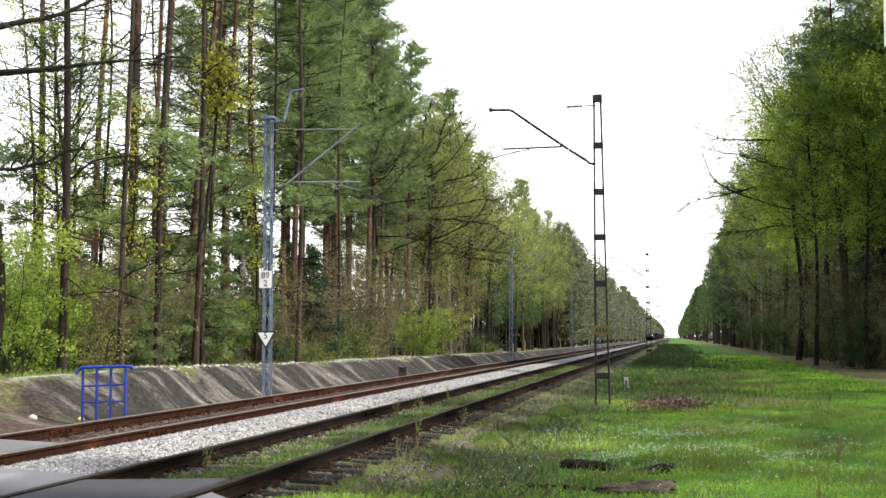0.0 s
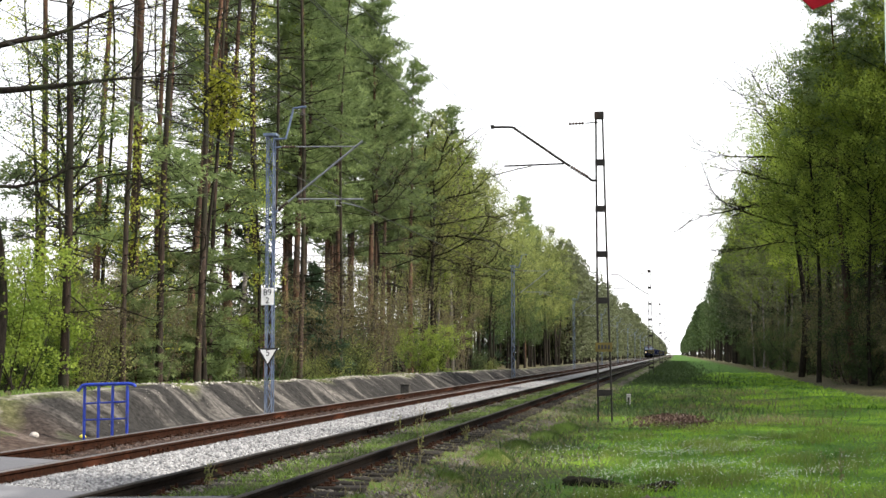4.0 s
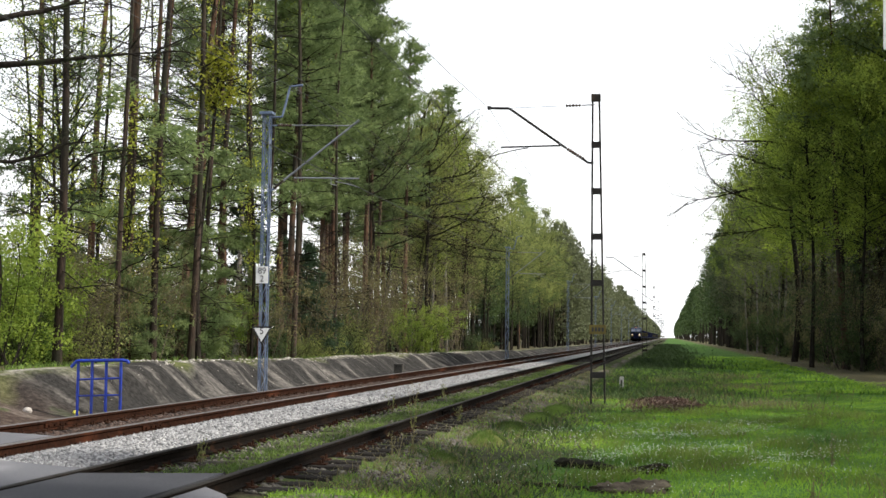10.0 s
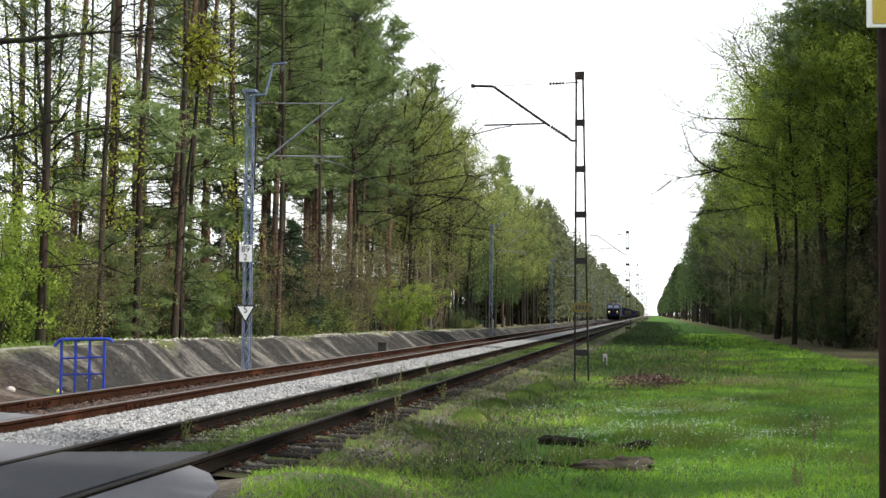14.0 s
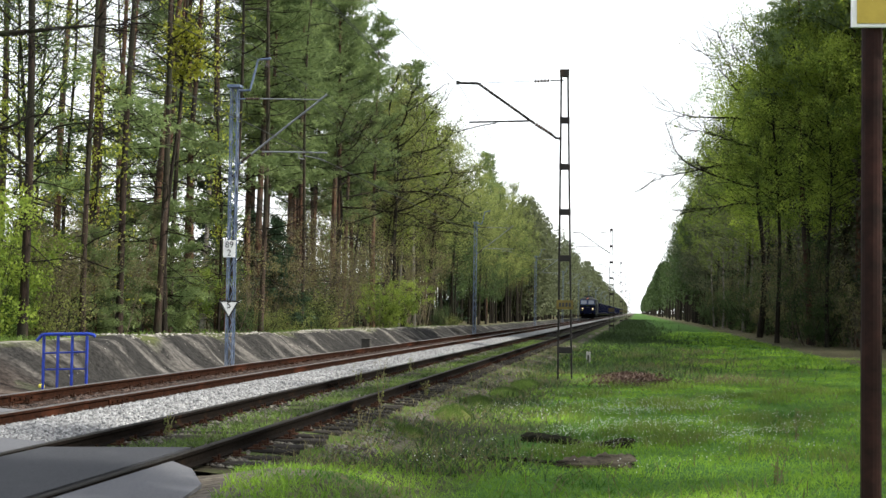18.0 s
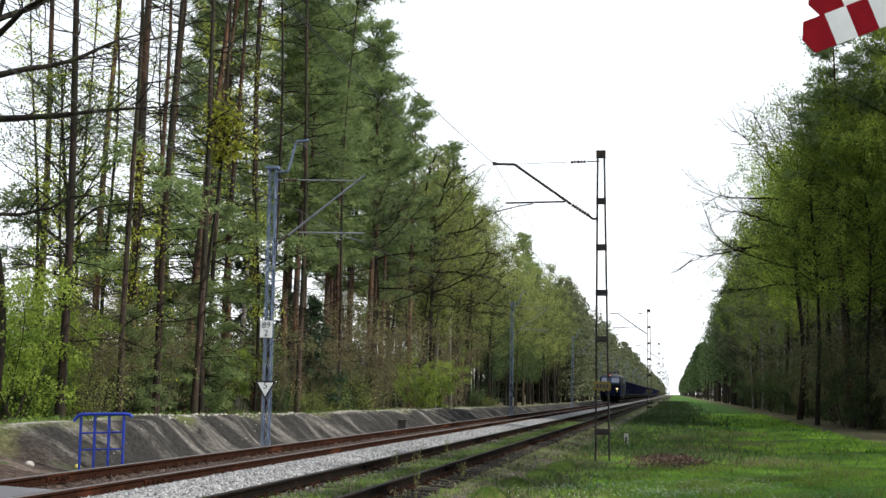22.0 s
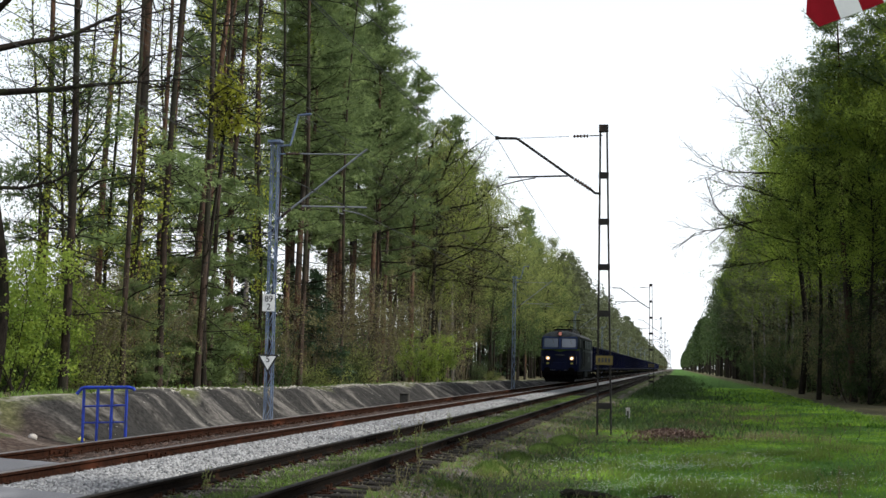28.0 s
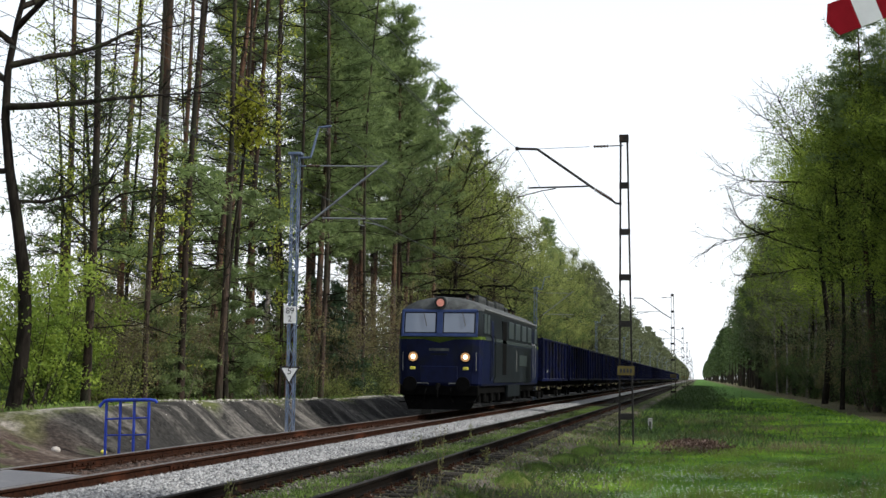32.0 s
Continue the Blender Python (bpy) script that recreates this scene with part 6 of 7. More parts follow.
def wagon():
    w = thing("gondola_wagon", None, "dark blue open gondola wagon with ribbed steel sides", "freight wagon", "wagons behind the locomotive")
    y0, y1 = 0.62, 13.42
    for s in (-1, 1):
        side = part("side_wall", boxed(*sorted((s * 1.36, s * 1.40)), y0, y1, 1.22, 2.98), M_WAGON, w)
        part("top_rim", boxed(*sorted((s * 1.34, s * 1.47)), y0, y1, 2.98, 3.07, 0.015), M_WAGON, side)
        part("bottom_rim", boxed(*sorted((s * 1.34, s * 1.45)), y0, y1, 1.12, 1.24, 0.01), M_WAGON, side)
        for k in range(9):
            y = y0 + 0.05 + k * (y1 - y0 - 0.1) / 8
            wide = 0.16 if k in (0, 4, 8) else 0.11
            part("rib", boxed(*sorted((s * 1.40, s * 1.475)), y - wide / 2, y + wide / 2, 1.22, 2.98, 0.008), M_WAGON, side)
        part("lettering_bar", boxed(*sorted((s * 1.402, s * 1.41)), y0 + 2.2, y0 + 2.9, 1.5, 1.62), M_GREY, side)
        for yc in (2.7, 11.34):
            part("bogie_frame", boxed(*sorted((s * 0.95, s * 1.08)), yc - 1.25, yc + 1.25, 0.40, 0.62, 0.03), M_UNDER, w)
            for t in (-0.9, 0.9):
                part("axle_box", boxed(*sorted((s * 1.06, s * 1.17)), yc + t - 0.15, yc + t + 0.15, 0.33, 0.62, 0.03), M_UNDER, w)
        for yb, d in ((0.5, -1), (13.54, 1)):
            part("buffer", tubed([(s * 0.875, yb - d * 0.1, 1.04), (s * 0.875, yb + d * 0.34, 1.04), (s * 0.875, yb + d * 0.35, 1.04), (s * 0.875, yb + d * 0.45, 1.04)], [0.1, 0.1, 0.22, 0.22], 10), M_UNDER, w)
    for ya, yb in ((y0 - 0.04, y0), (y1, y1 + 0.04)):
        part("end_wall", boxed(-1.38, 1.38, ya, yb, 1.2, 3.05), M_WAGON, w)
    part("floor", boxed(-1.36, 1.36, y0, y1, 1.14, 1.2), M_WAGON, w)
    part("underframe", boxed(-0.9, 0.9, 0.5, 13.54, 0.86, 1.13, 0.02), M_UNDER, w)
    load = bmesh.new()
    xs, ys = np.linspace(-1.34, 1.34, 8), np.linspace(y0 + 0.02, y1 - 0.02, 30)
    rng = np.random.RandomState(9)
    grid = [[load.verts.new((x, y, 2.45 + 0.3 * math.cos(x) * (0.6 + 0.4 * math.sin(y * 1.9)) + 0.07 * rng.normal())) for y in ys] for x in xs]
    for a in range(len(xs) - 1):
        for b in range(len(ys) - 1):
            load.faces.new((grid[a][b], grid[a + 1][b], grid[a + 1][b + 1], grid[a][b + 1]))
    part("coal_load", load, M_COAL, w, "heap of dark coal")
    for yc in (2.7, 11.34):
        for t in (-0.9, 0.9):
            wheelset(GAUGE, 0.46, "wheelset", w, yc + t, 0.46)
    return w


LOCO = locomotive()
WAGONS = [wagon()]
for k in range(33):
    WAGONS.append(copy_thing(WAGONS[0], Matrix()))


# ---- crossing sign close by ----
def crossing_sign():
    sign = thing("crossing_sign", pose(1.255, 8.0, 0), "red and white double crossbuck on a rusty steel post", "railway sign")
    part("post", tubed([(0, 0, -0.5), (0, 0, 1.2), (0, 0, 4.05)], 0.056, 16), M_POST, sign, "rust-brown round steel post")
    part("cap", tubed([(0, 0, 4.05), (0, 0, 4.09)], [0.058, 0.03], 12), M_POST, sign)

    def arm(cx, cz, tilt, y, half, both):
        a = thing("crossbuck_arm")
        a.parent = sign
        a.matrix_basis = pose(cx, y, cz, 0, tilt, 0)
        h = 0.0915
        start = -half
        end = half if both else 0.0
        total = end - start
        k = 0
        pos = start
        while pos < end - 1e-6:
            nxt = min(pos + total / (8 if both else 5), end)
            bm = bmesh.new()
            tipL = 0.04 if k == 0 else 0.0
            tipR = 0.04 if (both and nxt >= end - 1e-6) else 0.0
            pts = [(pos, -h), (nxt, -h)] + ([(nxt + tipR, 0.0)] if tipR else []) + [(nxt, h), (pos, h)] + ([(pos - tipL, 0.0)] if tipL else [])
            fr = [bm.verts.new((x, -0.008, z)) for x, z in pts]
            bk = [bm.verts.new((x, 0.008, z)) for x, z in pts]
            bm.faces.new(fr), bm.faces.new(bk[::-1])
            for j in range(len(pts)):
                i = (j + 1) % len(pts)
                bm.faces.new((fr[j], bk[j], bk[i], fr[i]))
            bmesh.ops.recalc_face_normals(bm, faces=bm.faces)
            part("red_band" if k % 2 == 0 else "white_band", bm, M_RED if k % 2 == 0 else M_WHITE, a)
            pos = nxt
            k += 1
        return a

    arm(0.0, 3.665, -20.5, -0.075, 0.53, True)
    arm(0.0, 3.665, 20.5, -0.055, 0.53, True)
    arm(0.03, 3.485, -20.5, -0.095, 0.60, False)
    arm(-0.03, 3.485, 200.5, -0.095, 0.60, False)
    panel = part("plate", boxed(-0.13, 0.23, -0.085, -0.07, 2.88, 3.30, 0.004), M_WHITE, sign, "white and yellow warning plate")
    part("yellow_field", boxed(-0.10, 0.20, -0.09, -0.086, 2.90, 3.03), M_YELLOW, panel)
    tri = bmesh.new()
    vs = [tri.verts.new(p) for p in ((-0.11, -0.087, 3.05), (0.21, -0.087, 3.05), (0.05, -0.087, 3.28))]
    tri.faces.new(vs)
    bmesh.ops.solidify(tri, geom=tri.faces[:], thickness=0.003)
    part("black_triangle", tri, M_BLACK, panel)
    tri = bmesh.new()
    tri.faces.new([tri.verts.new(p) for p in ((-0.075, -0.094, 3.07), (0.175, -0.094, 3.07), (0.05, -0.094, 3.25))])
    bmesh.ops.solidify(tri, geom=tri.faces[:], thickness=0.003)
    part("yellow_triangle", tri, M_YELLOW, panel)
    part("bracket", boxed(-0.075, 0.075, -0.09, -0.05, 3.33, 3.39, 0.015), M_BLACK, sign)
    panel.matrix_basis = pose(0, 0, 0, 0, 0, 4)
    return sign


crossing_sign()


# ---- railing at the ditch ----
def railing():
    r = thing("railing", pose(-11.42, 27.9, 0, 0, 0, -4), "blue painted steel railing beside the ditch", "railing")
    for x in (-0.47, -0.16, 0.15, 0.47):
        z0 = float(ground_height(-11.42 + x, 27.9))
        part("post", boxed(x - 0.024, x + 0.024, -0.024, 0.024, z0 - 0.2, 0.70, 0.005), M_BLUE, r)
    part("top_rail", tubed([(-0.62, -0.02, 0.58), (-0.52, 0, 0.70), (-0.45, 0, 0.715), (0.5, 0, 0.74), (0.60, 0.02, 0.72), (0.62, 0.04, 0.68)], 0.034, 8), M_BLUE, r)
    part("middle_rail", tubed([(-0.47, 0, 0.33), (0.47, 0, 0.38)], 0.02, 8), M_BLUE, r)
    part("lower_rail", tubed([(-0.47, 0, 0.0), (0.47, 0, 0.04)], 0.017, 8), M_BLUE, r)
    return r


railing()


def loose_stone(x, y, r, material, label, seed):
    rng = np.random.RandomState(seed)
    bm = bmesh.new()
    bmesh.ops.create_icosphere(bm, subdivisions=2, radius=r)
    for v in bm.verts:
        v.co *= 1 + 0.22 * noise.noise(v.co * 5 + Vector((seed, 0, 0)))
        v.co.z *= 0.8
    t = part("stone", bm, material, None, smooth=False)
    t.matrix_basis = pose(x, y, float(ground_height(x, y)) + r * 0.35, 0, 0, rng.uniform(0, 360))
    tagged(t, label, "stone")


loose_stone(-12.8, 27.6, 0.095, M_PALE_STONE, "pale lump of sandstone on bare soil", 3)
# stone shapes stand in for a dark object and a yellow plastic item
loose_stone(-12.2, 29.0, 0.11, M_DARK_BOX, "small dark lump at the foot of the railing", 5)
loose_stone(-12.2, 28.6, 0.075, M_YELLOW_LAMP, "small yellow plastic item beside the railing", 8)


def joints(x, material, ys, label):
    """Fishplates bolted over the rail joints."""
    for y in ys:
        j = thing("rail_joint", pose(x, y, 0), label, "rail joint", "bolted rail joints")
        for s in (-1, 1):
            part("fishplate", boxed(*sorted((s * 0.010, s * 0.034)), -0.4, 0.4, -0.115, -0.05, 0.005), material, j)
            for k in (-0.3, -0.1, 0.1, 0.3):
                part("bolt", tubed([(s * 0.034, k, -0.083), (s * 0.056, k, -0.083)], 0.016, 6), material, j)


joints(FAR_X + GAUGE, M_RAIL_SIDE, (20.6, 50.6, 80.6), "bolted joint in the rusty rail")
joints(FAR_X - GAUGE, M_RAIL_SIDE, (20.6, 50.6, 80.6), "bolted joint in the rusty rail")
joints(NEAR_X + GAUGE, M_RAIL_OLD, (26.3, 51.3), "bolted joint in the dark rail")
joints(NEAR_X - GAUGE, M_RAIL_OLD, (26.3, 51.3), "bolted joint in the dark rail")
cab = thing("cable_box", pose(-11.5, 61.2, -0.4), "dark square cable box on the ditch bank", "cable box")
part("body", boxed(-0.19, 0.19, -0.15, 0.15, -0.2, 0.40, 0.03), M_DARK_BOX, cab)
part("lid", boxed(-0.21, 0.21, -0.17, 0.17, 0.40, 0.45, 0.012), M_DARK_BOX, cab)
stone = thing("marker_post", pose(-1.55, 48.0, -0.36), "pale concrete marker post in the grass", "marker post")
part("shaft", boxed(-0.07, 0.07, -0.06, 0.06, -0.2, 0.33, 0.012), M_CONCRETE, stone)
part("head", boxed(-0.08, 0.08, -0.07, 0.07, 0.33, 0.38, 0.02), M_CONCRETE, stone)
part("dark_bar", boxed(-0.03, 0.03, -0.064, -0.0605, 0.08, 0.27), M_DARK_BOX, stone)


def log(x0, y0, x1, y1, r, label, material=None, flat=0.75, taper=0.35):
    """A rotten stem half sunk in the grass: ridged bark, a taper, broken ends."""
    a, b = np.array((x0, y0)), np.array((x1, y1))
    seed = int(abs(x0 * 100) + y0 * 10)
    rng = np.random.RandomState(seed)
    rings, sides = 22, 16
    d = (b - a) / np.linalg.norm(b - a)
    side = np.array((-d[1], d[0]))
    bend = 0.25 * r * np.sin(np.linspace(0, 3.1, rings) + rng.uniform(0, 3))
    ridge = 1 + 0.16 * rng.normal(size=sides)
    verts = []
    for k in range(rings):
        u = k / (rings - 1)
        p = a + (b - a) * u + side * bend[k]
        z0 = float(ground_height(*p)) + r * 0.35
        rr = r * (1 - taper * u) * (1 + 0.06 * rng.normal()) * (0.72 if k in (0, rings - 1) else 1.0)
        for j in range(sides):
            q = 6.2832 * j / sides + 0.5 * u
            w = rr * ridge[j] * (1 + 0.12 * rng.normal())
            along = d * (0.35 * r * rng.normal() if k in (0, rings - 1) else 0.0)
            xy = p + side * w * math.cos(q) + along
            verts.append((xy[0], xy[1], z0 + flat * w * math.sin(q)))
    i = (np.arange(rings - 1)[:, None] * sides + np.arange(sides)[None])
    j = (np.arange(rings - 1)[:, None] * sides + (np.arange(sides)[None] + 1) % sides)
    f = np.stack([i, j, j + sides, i + sides], -1).reshape(-1, 4)
    ob = thing("log", None, label, "log", "dead wood in the grass")
    mesh_object("stem", array_mesh("stem", np.array(verts), f, material or M_LOG), ob)
    for k, o in ((0, 1), (rings - 1, rings - 2)):
        c = np.array(verts[k * sides:(k + 1) * sides])
        n = c.mean(0) - np.array(verts[o * sides:(o + 1) * sides]).mean(0)
        bm = bmesh.new()
        rim = [bm.verts.new(p) for p in c]
        core = bm.verts.new(c.mean(0) - n * 0.4)
        for m in range(sides):
            bm.faces.new((rim[m], rim[(m + 1) % sides], core))
        bmesh.ops.recalc_face_normals(bm, faces=bm.faces)
        part("broken_end", bm, M_LOG_END, ob)


log(-0.04, 16.0, -0.80, 15.9, 0.125, "short rotten log, its top highlight mottled pale into the wood", M_LOG_PALE, 0.8, 0.45)
log(-0.10, 18.3, -0.52, 17.6, 0.125, "broken wedge of rotten wood in the grass", None, 0.7, 0.6)
log(-1.42, 18.9, -0.66, 18.2, 0.13, "dark mossy log sunk in the grass", None, 0.5, 0.4)
log(-2.0, 16.5, -1.2, 16.3, 0.05, "half-sunken rotten branch in the grass")
log(-1.3, 16.4, -0.75, 16.0, 0.04, "grey branch beside the short log")
log(0.75, 37.6, 1.7, 35.6, 0.03, "thin fallen branch in the grass")
log(0.95, 37.3, 1.05, 36.0, 0.022, "thin fallen twig in the grass")
log(1.2, 36.6, 1.9, 37.4, 0.02, "crooked fallen twig in the grass")


# ---- pieces of the track bed ----
def sleepers(x, y0, count, label):
    deck = thing("sleeper_row", None, label, "railway sleepers", kind="structure")
    bm = boxed(-1.28, 1.28, -0.125, 0.125, -0.10, 0.0, 0.012)
    me = bpy.data.meshes.new("sleeper")
    bm.to_mesh(me)
    bm.free()
    me.materials.append(M_SLEEPER)
    pb = box(bmesh.new(), -0.17, 0.17, -0.075, 0.075, 0.0, 0.018)
    for s in (-1, 1):
        box(pb, s * 0.09 - 0.025, s * 0.09 + 0.025, -0.05, 0.05, 0.018, 0.05)
        tube(pb, [(s * 0.125, 0, 0.018), (s * 0.125, 0, 0.075)], 0.016, 6)
    pm = bpy.data.meshes.new("baseplate")
    pb.to_mesh(pm)
    pb.free()
    pm.materials.append(M_PLATE)
    rng = np.random.RandomState(int(-x * 10))
    for k in range(count):
        ob = mesh_object("sleeper", me, deck)
        ob.matrix_basis = pose(x + 0.03 * rng.normal(), y0 + 0.62 * k + 0.02 * rng.normal(), -0.168 + 0.004 * rng.normal(), 0, 0, 0.8 * rng.normal())
        for s in (-1, 1):
            pl = mesh_object("baseplate", pm, ob)
            pl.location = (s * GAUGE, 0, 0)
    far = bmesh.new()
    for k in range(count, 420):
        y = y0 + 0.62 * k
        box(far, x - 1.28, x + 1.28, y - 0.12, y + 0.12, -0.27, -0.168)
    rest = part("far_sleepers", far, M_SLEEPER, deck)
    tagged(rest, kind="stuff")


sleepers(NEAR_X, 13.6, 120, "weathered wooden sleepers under the overgrown track")
sleepers(FAR_X, 15.0, 120, "grimy wooden sleepers under the main track")


def scatter_stones(name, x0, x1, y0, y1, count, size, height, material, label, seed, power=1.6):
    """Crushed stones: squashed, turned eight-sided lumps lying on their bed."""
    rng = np.random.RandomState(seed)
    base = np.array([(1, 0, 0), (0, 1, 0), (-1, 0, 0), (0, -1, 0), (0.2, 0.1, 0.8), (-0.1, 0.1, -0.8)], float)
    tri = np.array([(0, 1, 4), (1, 2, 4), (2, 3, 4), (3, 0, 4), (1, 0, 5), (2, 1, 5), (3, 2, 5), (0, 3, 5)])
    y = y0 + (y1 - y0) * rng.uniform(size=count) ** power
    x = rng.uniform(x0, x1, count)
    z = height(x, y)
    s = size * rng.uniform(0.55, 1.35, count)
    v = base[None] * rng.uniform(0.65, 1.2, (count, 6, 1)) * np.stack([rng.uniform(0.8, 1.3, count), rng.uniform(0.7, 1.1, count), rng.uniform(0.6, 1.0, count)], 1)[:, None]
    q, p = rng.uniform(0, 6.28, count), rng.normal(size=count) * 0.5
    c, d = np.cos(q)[:, None], np.sin(q)[:, None]
    vx, vy, vz = v[..., 0] * c - v[..., 1] * d, v[..., 0] * d + v[..., 1] * c, v[..., 2]
    c, d = np.cos(p)[:, None], np.sin(p)[:, None]
    vy, vz = vy * c - vz * d, vy * d + vz * c
    v = np.stack([vx, vy, vz], -1) * s[:, None, None] + np.stack([x, y, z], 1)[:, None]
    f = tri[None] + 6 * np.arange(count)[:, None, None]
    tagged(new(name, array_mesh(name, v.reshape(-1, 3), f.reshape(-1, 3), material)), label, "stones", kind="stuff")


def stone_material(name, dark, light):
    m = bpy.data.materials.new(name)
    m.use_nodes = True
    n, l = m.node_tree.nodes, m.node_tree.links
    b = n["Principled BSDF"]
    ge = n.new("ShaderNodeNewGeometry")
    cr = n.new("ShaderNodeValToRGB")
    cr.color_ramp.elements[0].color, cr.color_ramp.elements[1].color = (*dark, 1), (*light, 1)
    l.new(ge.outputs["Random Per Island"], cr.inputs[0])
    tx = n.new("ShaderNodeTexNoise")
    tx.inputs["Scale"].default_value = 60
    mx = n.new("ShaderNodeMixRGB")
    mx.blend_type = "OVERLAY"
    mx.inputs[0].default_value = 0.4
    l.new(cr.outputs[0], mx.inputs[1]), l.new(tx.outputs[0], mx.inputs[2])
    l.new(mx.outputs[0], b.inputs["Base Color"])
    b.inputs["Roughness"].default_value = 0.85
    return m


M_STONE = stone_material("crushed_granite", (0.075, 0.075, 0.08), (0.35, 0.35, 0.35))
M_STONE_RUST = stone_material("rust_dusted_stones", (0.02, 0.012, 0.009), (0.085, 0.054, 0.042))
M_STONE_OLD = stone_material("old_dark_stones", (0.035, 0.03, 0.025), (0.16, 0.145, 0.12))


def mid_height(x, y):
    return np.interp(x, [-7.62, -7.45, -7.2, -6.8, -6.4, -6.0, -5.75], [-0.22, -0.15, -0.09, -0.06, -0.075, -0.12, -0.19]) + 0.0


scatter_stones("ballast_stones", -7.5, -5.72, 14.3, 75, 42000, 0.034, mid_height, M_STONE, "light grey crushed granite between the tracks", 91, 1.5)
M_CLOD = stone_material("pale_sand_clods", (0.10, 0.09, 0.08), (0.50, 0.47, 0.43))
scatter_stones("sand_clods", -14.1, -13.0, 36.0, 110, 800, 0.05, lambda x, y: ground_height(x, y), M_CLOD, "pale sandy clods along the top of the bank", 94, 1.3)
scatter_stones("sand_clods", -13.0, -10.9, 30.0, 100, 260, 0.02, lambda x, y: ground_height(x, y), M_CLOD, "loose clods on the eroded bank", 95, 1.3)
scatter_stones("ballast_stones", -9.7, -7.5, 18.0, 70, 14000, 0.034, lambda x, y: -0.17 + 0 * x, M_STONE_RUST, "rust-dusted stones between the far rails", 92, 1.5)
scatter_stones("ballast_stones", -5.5, -2.9, 13.4, 60, 12000, 0.032, lambda x, y: np.interp(x, [-5.5, -4.0, -3.1, -2.9], [-0.175, -0.185, -0.27, -0.32]), M_STONE_OLD, "old dark stones sunk in moss", 93, 1.5)


# ---- grass, flowers and weeds ----
def blades(name, spots, length, width, material, label, seed, bend=0.35):
    rng = np.random.RandomState(seed)
    n = len(spots)
    q = rng.uniform(0, 6.28, n)
    side = np.stack([np.cos(q), np.sin(q), 0 * q], 1)
    lean = np.stack([rng.normal(size=n) * bend, rng.normal(size=n) * bend, np.ones(n)], 1)
    L = (length * rng.uniform(0.5, 1.3, n))[:, None]
    w = (width * rng.uniform(0.7, 1.3, n))[:, None]
    mid = spots + lean * L * 0.55
    tip = spots + lean * L + np.stack([lean[:, 0], lean[:, 1], -0.25 * np.ones(n)], 1) * L * 0.5
    v = np.stack([spots - side * w, spots + side * w, mid + side * w * 0.8, mid - side * w * 0.8, tip], 1).reshape(-1, 3)
    k = 5 * np.arange(n)[:, None]
    f = np.concatenate([k + np.array([[0, 1, 2]]), k + np.array([[0, 2, 3]]), k + np.array([[3, 2, 4]])])
    tagged(new(name, array_mesh(name, v, f, material)), label, "grass", kind="stuff")


def clumped(rng, n, x0, x1, y0, y1, power=1.7, clump=0.0, keep=None):
    y = y0 + (y1 - y0) * rng.uniform(size=n) ** power
    x = rng.uniform(x0, x1, n)
    if clump:
        g = wave(x * 1.3, y * 1.1, 1.0, 0.7) + 0.7 * wave(x * 3.1, y * 2.7, 1.0, 2.0)
        ok = g + clump * rng.normal(size=n) > -0.15
        x, y = x[ok], y[ok]
    if keep is not None:
        ok = keep(x, y)
        x, y = x[ok], y[ok]
    return np.stack([x, y, ground_height(x, y) - 0.01], 1)


RNG = np.random.RandomState(77)


def off_road(x, y):
    edge = np.interp(y, [3.6, 8.2, 9.6, 11.4, 12.6, 13.4], [1.6, -2.5, -3.1, -3.35, -4.0, -4.4])
    worn = np.random.RandomState(9).uniform(size=len(x)) < 0.22 + 0.8 * sstep(-2.3, -0.9, x + 0.5 * wave(x, y, 1.1, 0.6)) + sstep(17.0, 14.0, y)
    return worn & (x > edge - 0.12) & (x < 0.16 * y + 1.8) & (x > -0.2 * y - 1.0)


blades("grass", clumped(RNG, 150000, -4.2, 9, 8.5, 48, 1.5, 0.0, off_road), 0.07, 0.0045, M_GRASS, "short bright spring grass", 101, 0.55)
blades("grass", clumped(RNG, 46000, -3, 9, 9, 60, 1.4, 0.25, off_road), 0.12, 0.006, M_GRASS, "longer tufts of fresh grass", 102, 0.6)
blades("grass", clumped(RNG, 24000, -2.5, 7.2, 45, 120, 1.3, 0.5, None), 0.16, 0.02, M_GRASS, "grass strip along the forest", 103, 0.45)
blades("dry_grass", clumped(RNG, 5000, -3.2, 4, 12, 60, 1.3, 0.2, off_road), 0.20, 0.005, M_GRASS_DRY, "dry straw-coloured grass stems", 104, 0.5)

blades("grass", clumped(np.random.RandomState(55), 26000, -1.2, 4.6, 16.5, 33, 1.2, 0.12, lambda x, y: (wave(x * 1.9, y * 1.3, 1.0, 4.0) > 0.35) & off_road(x, y)), 0.21, 0.005, M_GRASS_TALL, "tall yellow-green tufts of grass among the flowers", 111, 0.4)


def verge_growth():
    """Olive and withered growth on the earth beside the near track."""
    rng = np.random.RandomState(33)
    n = 15000
    y = 14.5 + 60 * rng.uniform(size=n) ** 1.4
    x = -2.3 + 0.75 * rng.normal(size=n)
    ok = (wave(x * 1.4, y * 0.9, 1.5, 2.2) + 0.5 * rng.normal(size=n) > 0.0) & (x > -3.3) & (x < -0.4)
    c = np.stack([x, y, ground_height(x, y)], 1)[ok]
    cut = len(c) * 2 // 3
    blades("weeds", c[:cut], 0.13, 0.008, M_WEEDS, "olive weeds on the verge of the track", 121, 0.6)
    blades("dry_grass", c[cut:], 0.15, 0.005, M_GRASS_DRY, "withered stems on the verge of the track", 122, 0.6)


verge_growth()


